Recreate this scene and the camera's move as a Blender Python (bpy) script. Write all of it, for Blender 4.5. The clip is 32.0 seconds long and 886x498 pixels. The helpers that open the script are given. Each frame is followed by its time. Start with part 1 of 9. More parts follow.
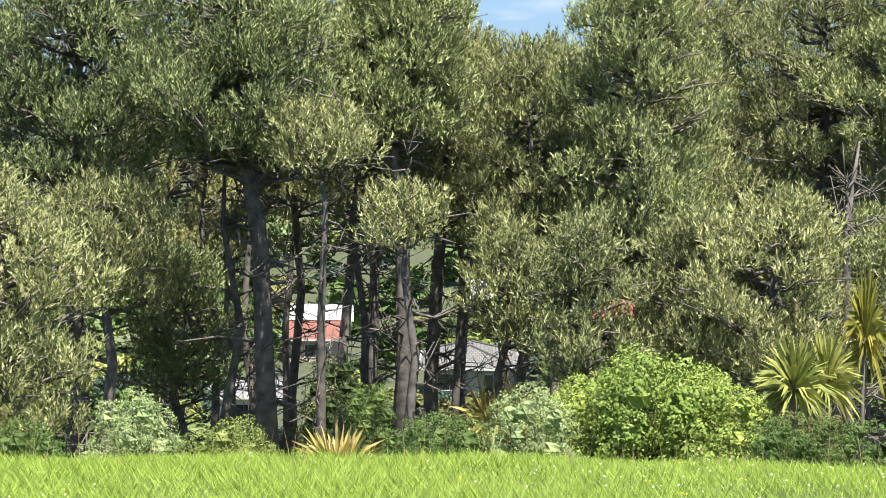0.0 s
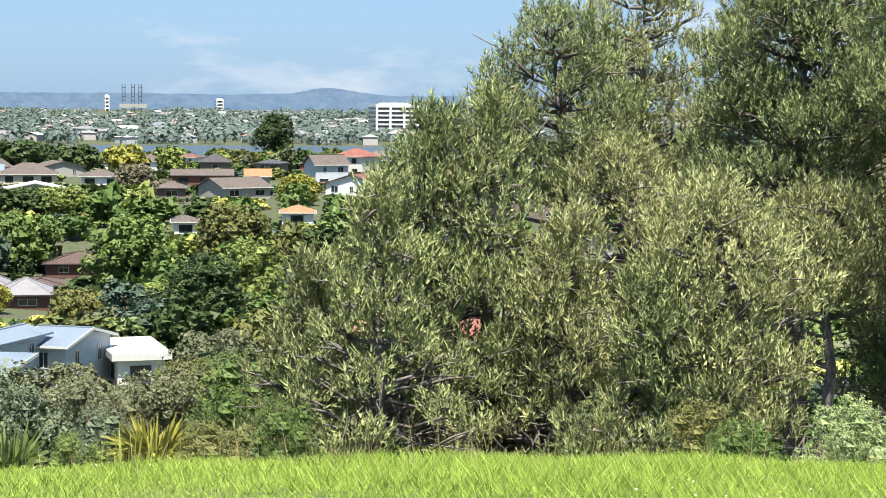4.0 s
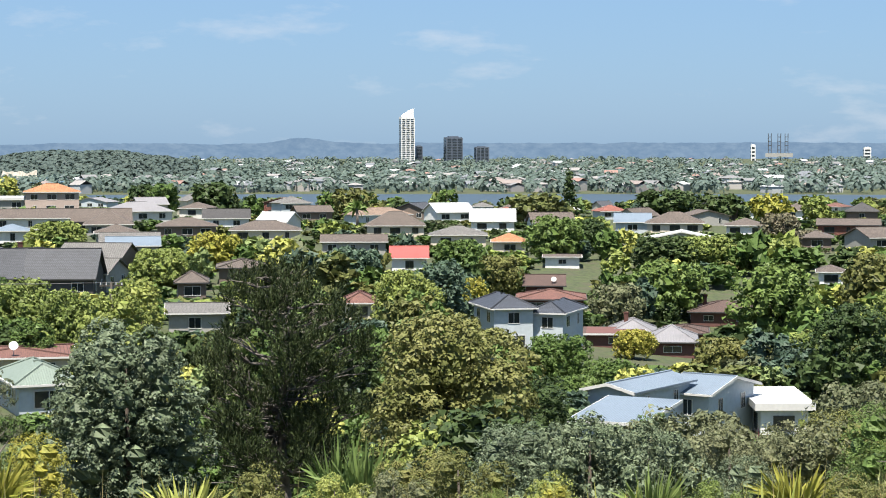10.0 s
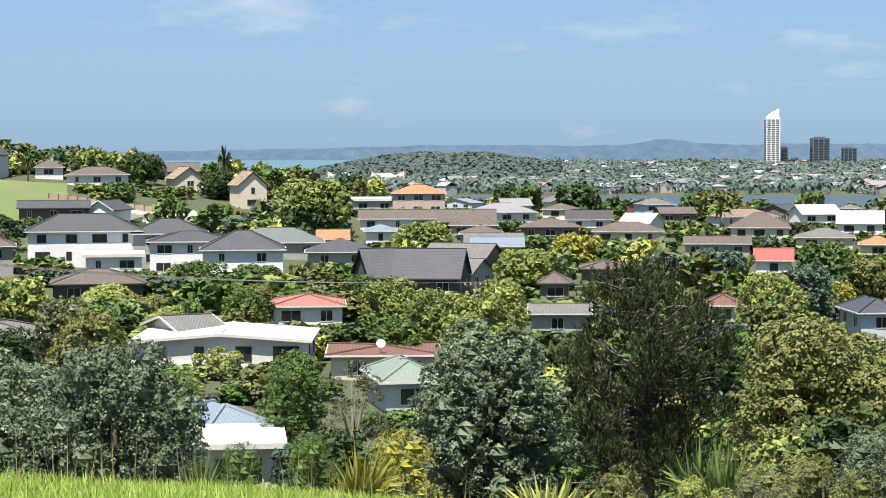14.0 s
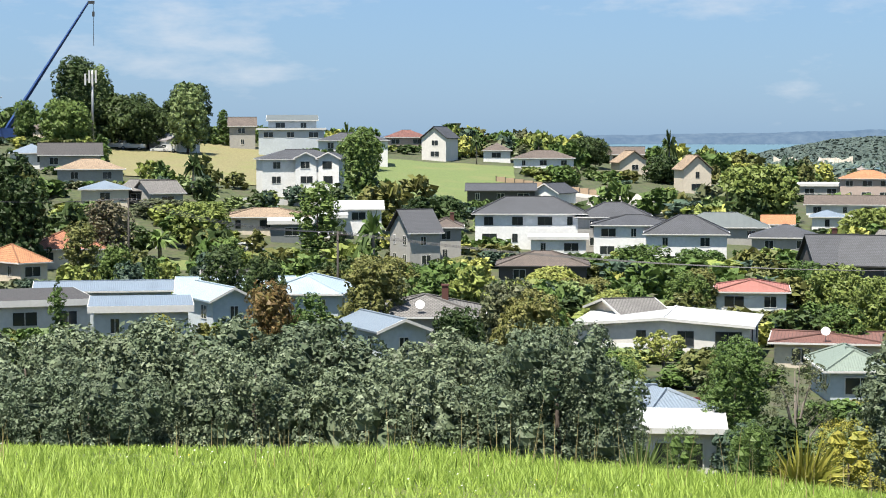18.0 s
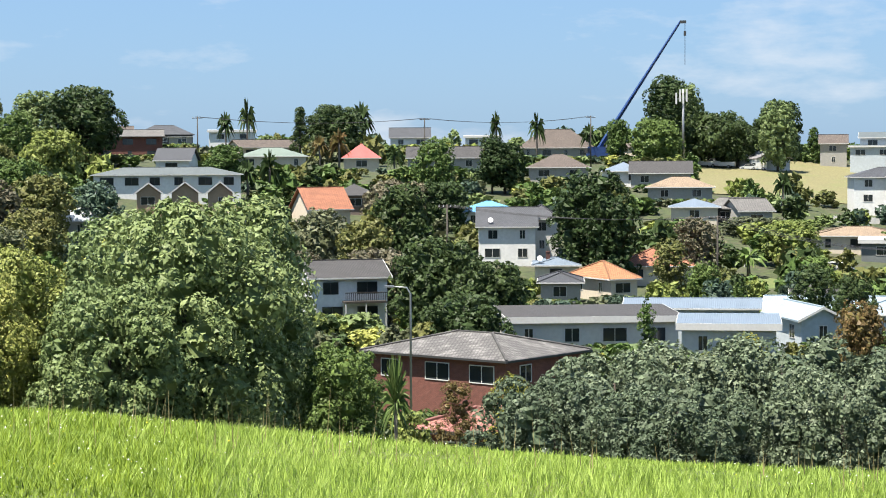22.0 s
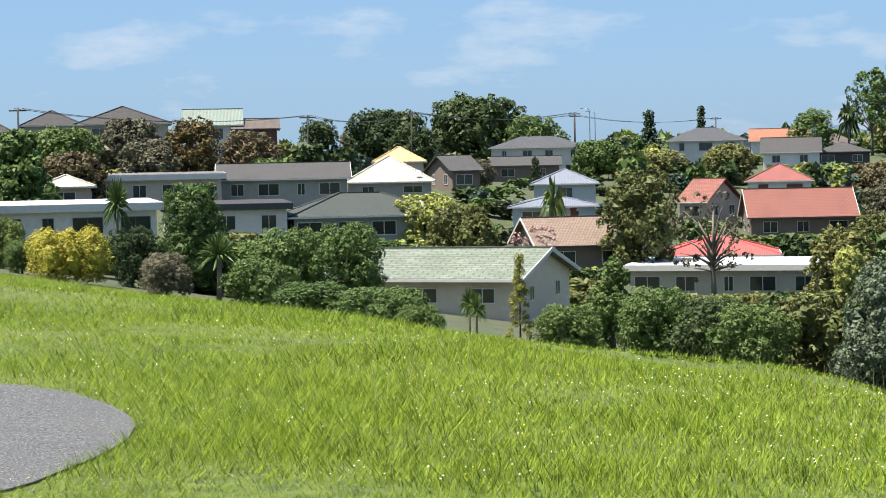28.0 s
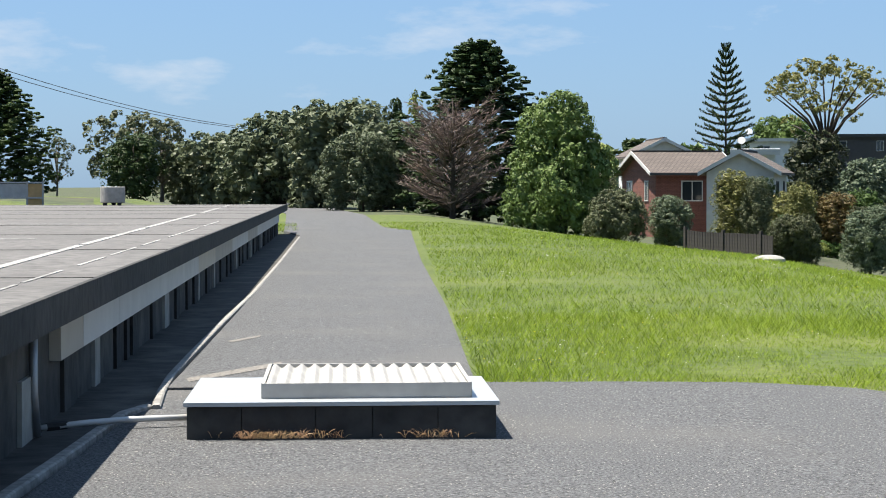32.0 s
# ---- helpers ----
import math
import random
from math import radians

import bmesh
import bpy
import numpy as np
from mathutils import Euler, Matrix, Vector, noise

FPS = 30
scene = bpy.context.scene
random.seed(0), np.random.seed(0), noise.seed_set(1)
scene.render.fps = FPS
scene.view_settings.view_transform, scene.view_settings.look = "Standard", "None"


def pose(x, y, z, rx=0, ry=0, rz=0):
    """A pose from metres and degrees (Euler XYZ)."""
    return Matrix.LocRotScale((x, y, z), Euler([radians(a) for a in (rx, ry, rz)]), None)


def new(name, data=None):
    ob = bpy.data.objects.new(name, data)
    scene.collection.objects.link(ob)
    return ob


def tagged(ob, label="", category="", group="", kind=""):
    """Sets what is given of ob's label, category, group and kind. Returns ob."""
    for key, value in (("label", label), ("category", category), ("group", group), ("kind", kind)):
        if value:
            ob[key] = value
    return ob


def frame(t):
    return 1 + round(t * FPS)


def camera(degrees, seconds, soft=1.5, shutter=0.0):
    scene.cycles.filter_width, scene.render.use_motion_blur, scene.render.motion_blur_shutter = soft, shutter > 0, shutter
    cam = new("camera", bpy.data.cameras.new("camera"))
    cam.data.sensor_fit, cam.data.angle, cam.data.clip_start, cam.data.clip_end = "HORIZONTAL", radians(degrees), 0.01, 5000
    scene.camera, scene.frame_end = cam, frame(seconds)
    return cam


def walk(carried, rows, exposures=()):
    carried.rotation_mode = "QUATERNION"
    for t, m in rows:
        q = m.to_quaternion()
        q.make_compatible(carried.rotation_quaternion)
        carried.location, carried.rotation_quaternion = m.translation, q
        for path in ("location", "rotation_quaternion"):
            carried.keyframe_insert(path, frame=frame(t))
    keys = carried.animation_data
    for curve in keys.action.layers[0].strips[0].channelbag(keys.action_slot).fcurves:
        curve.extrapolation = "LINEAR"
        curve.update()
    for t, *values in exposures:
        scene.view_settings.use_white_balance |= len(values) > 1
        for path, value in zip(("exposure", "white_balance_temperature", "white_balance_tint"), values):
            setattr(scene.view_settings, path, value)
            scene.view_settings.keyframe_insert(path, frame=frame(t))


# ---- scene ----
# The camera stands on a grassy hilltop and turns to its left. Bearings are in degrees to the left of +y.
EYE = 1.6
ROWS = [
    (0, -0.00, -4.14, 0.88), (0.5, 1.79, -4.22, 0.79), (1, 4.15, -4.27, 0.65), (1.5, 6.93, -4.30, 0.53),
    (2, 9.86, -4.38, 0.45), (2.5, 12.80, -4.47, 0.50), (3, 15.66, -4.51, 0.57), (3.5, 18.33, -4.43, 0.53),
    (5.5, 25.39, -3.75, 0.53), (6, 27.12, -3.67, 0.62), (6.5, 28.94, -3.62, 0.63), (7, 30.69, -3.57, 0.64),
    (7.5, 32.28, -3.55, 0.56), (8, 33.78, -3.52, 0.42), (8.5, 35.22, -3.44, 0.31), (9, 36.58, -3.31, 0.16),
    (9.5, 37.80, -3.12, 0.08), (10, 38.87, -2.93, -0.04), (10.5, 39.91, -2.79, -0.16), (11, 41.13, -2.70, -0.24),
    (11.5, 42.53, -2.67, -0.40), (12, 44.02, -2.70, -0.45), (12.5, 45.46, -2.75, -0.44), (13, 46.78, -2.76, -0.36),
    (13.5, 48.05, -2.79, -0.29), (15.5, 52.96, -3.26, 0.14), (16, 54.46, -3.37, 0.18), (16.5, 56.19, -3.45, 0.16),
    (17, 58.08, -3.49, 0.10), (17.5, 60.00, -3.44, -0.04), (18, 61.93, -3.30, -0.05), (18.5, 63.86, -3.14, -0.08),
    (19, 65.80, -3.04, -0.13), (19.5, 67.84, -3.06, -0.15), (20, 69.97, -3.14, -0.24), (20.5, 72.21, -3.17, -0.27),
    (21, 74.48, -3.09, -0.28), (21.5, 76.67, -2.93, -0.31), (22, 78.71, -2.73, -0.32), (22.5, 80.67, -2.55, -0.45),
    (23, 82.60, -2.40, -0.50), (23.5, 84.56, -2.27, -0.49), (24, 86.64, -2.17, -0.42), (24.5, 88.90, -2.12, -0.37),
    (25, 91.46, -2.12, -0.38), (25.5, 94.28, -2.14, -0.36), (26, 97.20, -2.19, -0.33), (26.5, 99.99, -2.30, -0.35),
    (28.5, 109.19, -2.29, -1.43), (29, 111.89, -2.12, -1.60), (29.5, 115.34, -2.12, -1.53), (30, 119.26, -2.24, -1.23),
    (30.5, 123.14, -2.37, -0.83), (31, 126.66, -2.31, -0.49), (31.5, 129.76, -2.10, -0.25), (32, 133.02, -1.87, -0.10),
]
SWAY = {28.5: 1.0, 29: 0.92, 29.5: 0.77, 30: 0.4, 30.5: 0.17, 31: 0.0, 31.5: 0.0, 32: 0.0}


def eye_pose(t, yaw, pitch, roll):
    s = SWAY.get(t, 1.0)
    return pose(0.086 * s, -0.123 * s, EYE, 90 + pitch, 0, yaw) @ pose(0, 0, 0, 0, 0, roll)


cam = camera(25.0, 32.0, soft=1.0)
walk(cam, [(t, eye_pose(t, a, b, c)) for t, a, b, c in ROWS], exposures=[(0, 1.66), (3.5, 1.62), (6, 1.44), (13, 1.36), (19, 1.37), (23, 1.52), (26, 1.48), (32, 1.40)])

# ---- sky and sun ----
SUN_AZ, SUN_EL = 206.0, 69.5
world = bpy.data.worlds.new("sky")
scene.world = world
world.use_nodes = True
wn, wl = world.node_tree.nodes, world.node_tree.links
sky = wn.new("ShaderNodeTexSky")
sky.sky_type, sky.sun_disc = "NISHITA", False
sky.sun_elevation, sky.sun_rotation = radians(SUN_EL), radians(-SUN_AZ)
sky.air_density, sky.dust_density, sky.ozone_density = 1.0, 0.6, 2.5
tc = wn.new("ShaderNodeTexCoord")
mp = wn.new("ShaderNodeMapping")
mp.inputs["Scale"].default_value = (1.0, 1.0, 3.4)
wl.new(tc.outputs["Generated"], mp.inputs["Vector"])
cn = wn.new("ShaderNodeTexNoise")
cn.inputs["Scale"].default_value, cn.inputs["Detail"].default_value, cn.inputs["Roughness"].default_value = 7.0, 7.0, 0.58
wl.new(mp.outputs["Vector"], cn.inputs["Vector"])
cr = wn.new("ShaderNodeValToRGB")
cr.color_ramp.elements[0].position, cr.color_ramp.elements[0].color = 0.55, (0, 0, 0, 1)
cr.color_ramp.elements[1].position, cr.color_ramp.elements[1].color = 0.72, (1, 1, 1, 1)
wl.new(cn.outputs["Fac"], cr.inputs["Fac"])
cm = wn.new("ShaderNodeMix")
cm.data_type = "RGBA"
cm.inputs["B"].default_value = (7.2, 7.6, 8.2, 1)
cf = wn.new("ShaderNodeMath")
cf.operation = "MULTIPLY"
cf.inputs[1].default_value = 0.75
wl.new(cr.outputs["Color"], cf.inputs[0])
wl.new(cf.outputs[0], cm.inputs["Factor"])
tint = wn.new("ShaderNodeMix")
tint.data_type, tint.blend_type = "RGBA", "MULTIPLY"
tint.inputs["Factor"].default_value = 1.0
tint.inputs["B"].default_value = (0.74, 0.92, 1.2, 1)
wl.new(sky.outputs["Color"], tint.inputs["A"])
clear = wn.new("ShaderNodeMix")
clear.data_type = "RGBA"
clear.inputs["Factor"].default_value = 0.55
clear.inputs["B"].default_value = (3.1, 5.1, 7.8, 1)
wl.new(tint.outputs["Result"], clear.inputs["A"])
wl.new(clear.outputs["Result"], cm.inputs["A"])
wl.new(cm.outputs["Result"], wn["Background"].inputs["Color"])
wn["Background"].inputs["Strength"].default_value = 0.042

sun = new("sun", bpy.data.lights.new("sun", "SUN"))
sun.data.energy, sun.data.angle, sun.data.color = 5.0, radians(0.5), (1.0, 0.94, 0.84)
sun.rotation_euler = (radians(90 - SUN_EL), 0, radians(SUN_AZ + 180))


# ---- materials ----
def nodes_of(name):
    m = bpy.data.materials.new(name)
    m.use_nodes = True
    return m, m.node_tree.nodes, m.node_tree.links, m.node_tree.nodes["Principled BSDF"]


def scaled(c, k):
    return (min(c[0] * k, 1), min(c[1] * k, 1), min(c[2] * k, 1), 1)


def surface(name, rgb, rough=0.7, metal=0.0, grain=6.0, vary=0.18, wear=0.5, wearcol=None, bump=0.15, tiles=None, ribs=None):
    """A painted, tiled or mineral surface: grain, large stains, fine relief; tiles and ribs are (along, across) sizes in metres."""
    m, n, l, p = nodes_of(name)
    rgb, wearcol = scaled(rgb, 0.68)[:3], scaled(wearcol, 0.68)[:3] if wearcol else None
    p.inputs["Roughness"].default_value, p.inputs["Metallic"].default_value = rough, metal
    co = n.new("ShaderNodeTexCoord")
    fine, big = n.new("ShaderNodeTexNoise"), n.new("ShaderNodeTexNoise")
    fine.inputs["Scale"].default_value, fine.inputs["Detail"].default_value = grain, 6
    big.inputs["Scale"].default_value, big.inputs["Detail"].default_value = wear, 4
    for t in (fine, big):
        l.new(co.outputs["Object"], t.inputs["Vector"])
    ramp = n.new("ShaderNodeValToRGB")
    ramp.color_ramp.elements[0].position, ramp.color_ramp.elements[1].position = 0.3, 0.7
    ramp.color_ramp.elements[0].color, ramp.color_ramp.elements[1].color = scaled(rgb, 1 - vary), scaled(rgb, 1 + vary)
    l.new(fine.outputs["Fac"], ramp.inputs["Fac"])
    mix = n.new("ShaderNodeMix")
    mix.data_type = "RGBA"
    mix.inputs["B"].default_value = (*wearcol, 1) if wearcol else scaled(rgb, 1 - 1.6 * vary)
    fr = n.new("ShaderNodeMapRange")
    fr.inputs["From Min"].default_value, fr.inputs["From Max"].default_value, fr.inputs["To Max"].default_value = 0.5, 0.72, 0.7
    l.new(big.outputs["Fac"], fr.inputs["Value"])
    l.new(fr.outputs["Result"], mix.inputs["Factor"])
    l.new(ramp.outputs["Color"], mix.inputs["A"])
    out, height = mix.outputs["Result"], fine.outputs["Fac"]
    if tiles:
        br = n.new("ShaderNodeTexBrick")
        br.inputs["Scale"].default_value = 1.0
        br.inputs["Brick Width"].default_value, br.inputs["Row Height"].default_value = tiles
        br.inputs["Mortar Size"].default_value, br.inputs["Bias"].default_value = 0.12 * tiles[1], -0.2
        br.inputs["Color1"].default_value, br.inputs["Color2"].default_value, br.inputs["Mortar"].default_value = (1, 1, 1, 1), (0.72, 0.72, 0.72, 1), (0.42, 0.42, 0.42, 1)
        l.new(co.outputs["UV"], br.inputs["Vector"])
        mul = n.new("ShaderNodeMix")
        mul.data_type, mul.blend_type = "RGBA", "MULTIPLY"
        mul.inputs["Factor"].default_value = 1.0
        l.new(out, mul.inputs["A"])
        l.new(br.outputs["Color"], mul.inputs["B"])
        out, height = mul.outputs["Result"], br.outputs["Fac"]
    if ribs:
        wv = n.new("ShaderNodeTexWave")
        wv.bands_direction = "X"
        wv.inputs["Scale"].default_value = 0.314 / ribs
        l.new(co.outputs["UV"], wv.inputs["Vector"])
        height = wv.outputs["Fac"]
    l.new(out, p.inputs["Base Color"])
    b = n.new("ShaderNodeBump")
    b.inputs["Strength"].default_value, b.inputs["Distance"].default_value = min(1.0, bump * (3 if ribs or tiles else 1)), 0.03
    if tiles:
        b.invert = True
    l.new(height, b.inputs["Height"])
    l.new(b.outputs["Normal"], p.inputs["Normal"])
    return m


def foliage(name, rgb, other=None, thin=0.16, rough=0.5):
    """Leaves: each leaf and each plant a little different, with light coming through."""
    m, n, l, p = nodes_of(name)
    rgb = scaled(rgb, 1.15)[:3]
    other = scaled(other, 1.04)[:3] if other else None
    p.inputs["Roughness"].default_value = rough
    p.inputs["Specular IOR Level"].default_value = 0.14
    geo, oi = n.new("ShaderNodeNewGeometry"), n.new("ShaderNodeObjectInfo")
    ramp = n.new("ShaderNodeValToRGB")
    o = other or scaled(rgb, 1.35)[:3]
    rgb = scaled((rgb[0] * 1.1, rgb[1], rgb[2] * 1.18), 1.2)[:3]
    o = tuple(0.45 * a + 0.55 * b for a, b in zip(rgb, o))
    ramp.color_ramp.elements[0].color, ramp.color_ramp.elements[1].color = scaled(rgb, 0.72), (*o, 1)
    mid = ramp.color_ramp.elements.new(0.5)
    mid.color = (*rgb, 1)
    l.new(geo.outputs["Random Per Island"], ramp.inputs["Fac"])
    hs = n.new("ShaderNodeHueSaturation")
    mr = n.new("ShaderNodeMapRange")
    mr.inputs["To Min"].default_value, mr.inputs["To Max"].default_value = 0.487, 0.508
    l.new(oi.outputs["Random"], mr.inputs["Value"])
    l.new(mr.outputs["Result"], hs.inputs["Hue"])
    mv = n.new("ShaderNodeMapRange")
    mv.inputs["From Min"].default_value, mv.inputs["From Max"].default_value = 0.0, 1.0
    mv.inputs["To Min"].default_value, mv.inputs["To Max"].default_value = 1.2, 0.85
    l.new(oi.outputs["Random"], mv.inputs["Value"])
    l.new(mv.outputs["Result"], hs.inputs["Value"])
    co, cl, cm_ = n.new("ShaderNodeTexCoord"), n.new("ShaderNodeTexNoise"), n.new("ShaderNodeMix")
    cl.inputs["Scale"].default_value, cl.inputs["Detail"].default_value = 7.0, 3
    l.new(co.outputs["Object"], cl.inputs["Vector"])
    cm_.data_type, cm_.blend_type = "RGBA", "MULTIPLY"
    cg = n.new("ShaderNodeValToRGB")
    cg.color_ramp.elements[0].position, cg.color_ramp.elements[1].position = 0.36, 0.62
    cg.color_ramp.elements[0].color, cg.color_ramp.elements[1].color = (0.6, 0.66, 0.6, 1), (1.0, 1.0, 1.0, 1)
    l.new(cl.outputs["Fac"], cg.inputs["Fac"])
    cm_.inputs["Factor"].default_value = 1.0
    l.new(ramp.outputs["Color"], cm_.inputs["A"])
    l.new(cg.outputs["Color"], cm_.inputs["B"])
    l.new(cm_.outputs["Result"], hs.inputs["Color"])
    l.new(hs.outputs["Color"], p.inputs["Base Color"])
    tr, ms = n.new("ShaderNodeBsdfTranslucent"), n.new("ShaderNodeMixShader")
    l.new(hs.outputs["Color"], tr.inputs["Color"])
    ms.inputs["Fac"].default_value = thin
    l.new(p.outputs["BSDF"], ms.inputs[1])
    l.new(tr.outputs["BSDF"], ms.inputs[2])
    l.new(ms.outputs["Shader"], n["Material Output"].inputs["Surface"])
    return m


LEAF = {
    "dark": foliage("leaves_dark", (0.035, 0.058, 0.018)), "darkgreen": foliage("leaves_deep_green", (0.115, 0.165, 0.055), (0.24, 0.29, 0.12)),
    "mid": foliage("leaves_green", (0.07, 0.115, 0.028)), "lime": foliage("leaves_lime", (0.125, 0.165, 0.04)),
    "bright": foliage("leaves_bright", (0.18, 0.25, 0.05)), "olive": foliage("leaves_olive", (0.11, 0.12, 0.035)),
    "olivedark": foliage("leaves_dark_olive", (0.06, 0.07, 0.03)), "darkolive": foliage("leaves_deep_olive", (0.05, 0.06, 0.028)),
    "olivebrown": foliage("leaves_olive_brown", (0.098, 0.112, 0.034)), "brown": foliage("leaves_brown", (0.10, 0.082, 0.038)),
    "rust": foliage("leaves_rust", (0.10, 0.075, 0.025), (0.10, 0.11, 0.03)), "grey": foliage("leaves_silver", (0.072, 0.10, 0.052), (0.25, 0.30, 0.19)),
    "greyolive": foliage("leaves_grey_olive", (0.085, 0.10, 0.046), (0.16, 0.18, 0.10)), "greybrown": foliage("leaves_grey_brown", (0.10, 0.098, 0.055)),
    "yellow": foliage("leaves_yellow", (0.20, 0.205, 0.035)), "goldyellow": foliage("leaves_gold", (0.24, 0.245, 0.03)),
    "yellowgreen": foliage("leaves_yellow_green", (0.215, 0.245, 0.06)), "bluegreen": foliage("leaves_blue_green", (0.055, 0.09, 0.055), (0.10, 0.15, 0.09)),
    "pale": foliage("leaves_pale", (0.24, 0.31, 0.12)), "tussock": foliage("leaves_straw", (0.30, 0.27, 0.08)),
    "darkred": foliage("leaves_dark_red", (0.09, 0.03, 0.03)), "pinkbush": foliage("leaves_pink", (0.30, 0.19, 0.17)),
    "green": foliage("leaves_mid_green", (0.10, 0.15, 0.04)),
    "pinemid": foliage("needles_green", (0.17, 0.21, 0.08), (0.46, 0.51, 0.22), 0.1), "pineolive": foliage("needles_olive", (0.19, 0.215, 0.085), (0.49, 0.52, 0.23), 0.1),
    "pinepale": foliage("needles_pale", (0.215, 0.242, 0.095), (0.52, 0.55, 0.26), 0.1), "pineblack": foliage("needles_deep", (0.035, 0.05, 0.018), (0.085, 0.105, 0.035), 0.1), "pohu": foliage("leaves_coastal", (0.075, 0.098, 0.048), (0.16, 0.18, 0.11)), "twig": foliage("dead_twigs", (0.15, 0.115, 0.09), (0.22, 0.18, 0.15), 0.05),
    "pinedark": foliage("needles_dark", (0.11, 0.15, 0.065), (0.26, 0.30, 0.14), 0.2),
}
PINEBARK = surface("pine_bark", (0.17, 0.15, 0.135), 0.95, grain=5, vary=0.5, bump=0.8, wearcol=(0.08, 0.07, 0.06))
BARK = surface("bark", (0.075, 0.058, 0.045), 0.95, grain=5, vary=0.5, bump=0.8, wearcol=(0.16, 0.145, 0.13))
PALEBARK = surface("pale_bark", (0.22, 0.19, 0.16), 0.95, grain=5, vary=0.4, bump=0.8, wearcol=(0.12, 0.10, 0.085))
ROOF = {
    "bluegrey": ((0.20, 0.25, 0.31), 0.5, "r"), "greymetal": ((0.27, 0.26, 0.27), 0.5, "r"), "whiteroof": ((0.62, 0.63, 0.64), 0.5, "r"),
    "brownroof": ((0.14, 0.085, 0.07), 0.8, "t"), "rustroof": ((0.24, 0.11, 0.085), 0.8, "t"), "darkblue": ((0.07, 0.08, 0.105), 0.6, "t"),
    "redroof": ((0.52, 0.10, 0.085), 0.6, "r"), "redroof2": ((0.42, 0.12, 0.10), 0.7, "t"), "greytile": ((0.22, 0.21, 0.20), 0.85, "t"),
    "browntile": ((0.17, 0.135, 0.115), 0.85, "t"), "darktile": ((0.085, 0.08, 0.08), 0.8, "t"), "orangeroof": ((0.58, 0.26, 0.12), 0.8, "t"),
    "orangeroof2": ((0.50, 0.20, 0.11), 0.8, "t"), "slate": ((0.085, 0.09, 0.105), 0.7, "t"), "slategreen": ((0.13, 0.15, 0.15), 0.6, "r"),
    "slategrey": ((0.20, 0.22, 0.27), 0.6, "r"), "greengrey": ((0.20, 0.25, 0.21), 0.6, "r"), "salmonroof": ((0.50, 0.20, 0.16), 0.8, "t"),
    "bluewhite": ((0.36, 0.45, 0.52), 0.45, "r"), "tanroof": ((0.42, 0.31, 0.21), 0.8, "t"), "tantile": ((0.34, 0.24, 0.18), 0.85, "t"),
    "redbrownroof": ((0.24, 0.10, 0.08), 0.8, "t"), "weathered": ((0.20, 0.19, 0.18), 0.9, "t"), "brightblue": ((0.16, 0.42, 0.68), 0.5, "r"),
    "mossgreen": ((0.23, 0.27, 0.20), 0.9, "t"), "redtile": ((0.36, 0.13, 0.095), 0.85, "t"), "creamroof": ((0.48, 0.45, 0.37), 0.6, "r"),
    "orangeframe": ((0.66, 0.42, 0.20), 0.8, "r"), "darkgreen": ((0.055, 0.07, 0.06), 0.7, "t"), "blackroof": ((0.055, 0.05, 0.05), 0.8, "t"),
}
ROOFMAT = {k: surface("roof_" + k, c, r, vary=0.14, wear=0.35, tiles=(0.32, 0.34) if s == "t" else None, ribs=0.2 if s == "r" else None, bump=0.25) for k, (c, r, s) in ROOF.items()}
ROOFMAT["weathered"] = surface("roof_weathered_tile", (0.17, 0.16, 0.155), 0.9, vary=0.2, wear=0.9, wearcol=(0.42, 0.40, 0.38), tiles=(0.32, 0.34), bump=0.25)
ROOFMAT["mossgreen"] = surface("roof_mossy_sheet", (0.21, 0.25, 0.19), 0.9, vary=0.2, wear=0.8, wearcol=(0.34, 0.35, 0.31), tiles=(0.9, 0.34), bump=0.25)
WALL = {
    "paleblue": (0.61, 0.67, 0.71), "white": (0.95, 0.95, 0.93), "redbrown": (0.16, 0.07, 0.06), "cream": (0.81, 0.71, 0.57), "greywall": (0.44, 0.43, 0.40),
    "brownwall": (0.22, 0.17, 0.14), "pinkwall": (0.58, 0.46, 0.40), "offwhite": (0.81, 0.78, 0.73), "darkwall": (0.09, 0.085, 0.085), "glasswall": (0.20, 0.22, 0.22),
    "brick": (0.30, 0.115, 0.085), "woodwall": (0.45, 0.33, 0.22), "tanwall": (0.61, 0.55, 0.46), "greenwall": (0.30, 0.34, 0.33), "redred": (0.22, 0.06, 0.05),
}
WALLMAT = {k: surface("wall_" + k, c, 0.8, grain=2.5, vary=0.08, wear=0.25, tiles=(0.24, 0.086) if k == "brick" else None, bump=0.2) for k, c in WALL.items()}
SAY = {"paleblue": "pale blue weatherboard", "white": "white plastered", "redbrown": "red-brown timber", "cream": "cream plastered", "greywall": "grey", "brownwall": "brown brick",
       "pinkwall": "pinkish plastered", "offwhite": "off-white rendered", "darkwall": "dark-clad", "glasswall": "glass-fronted", "brick": "red brick", "woodwall": "timber-clad",
       "tanwall": "tan plastered", "greenwall": "grey-green weatherboard"}
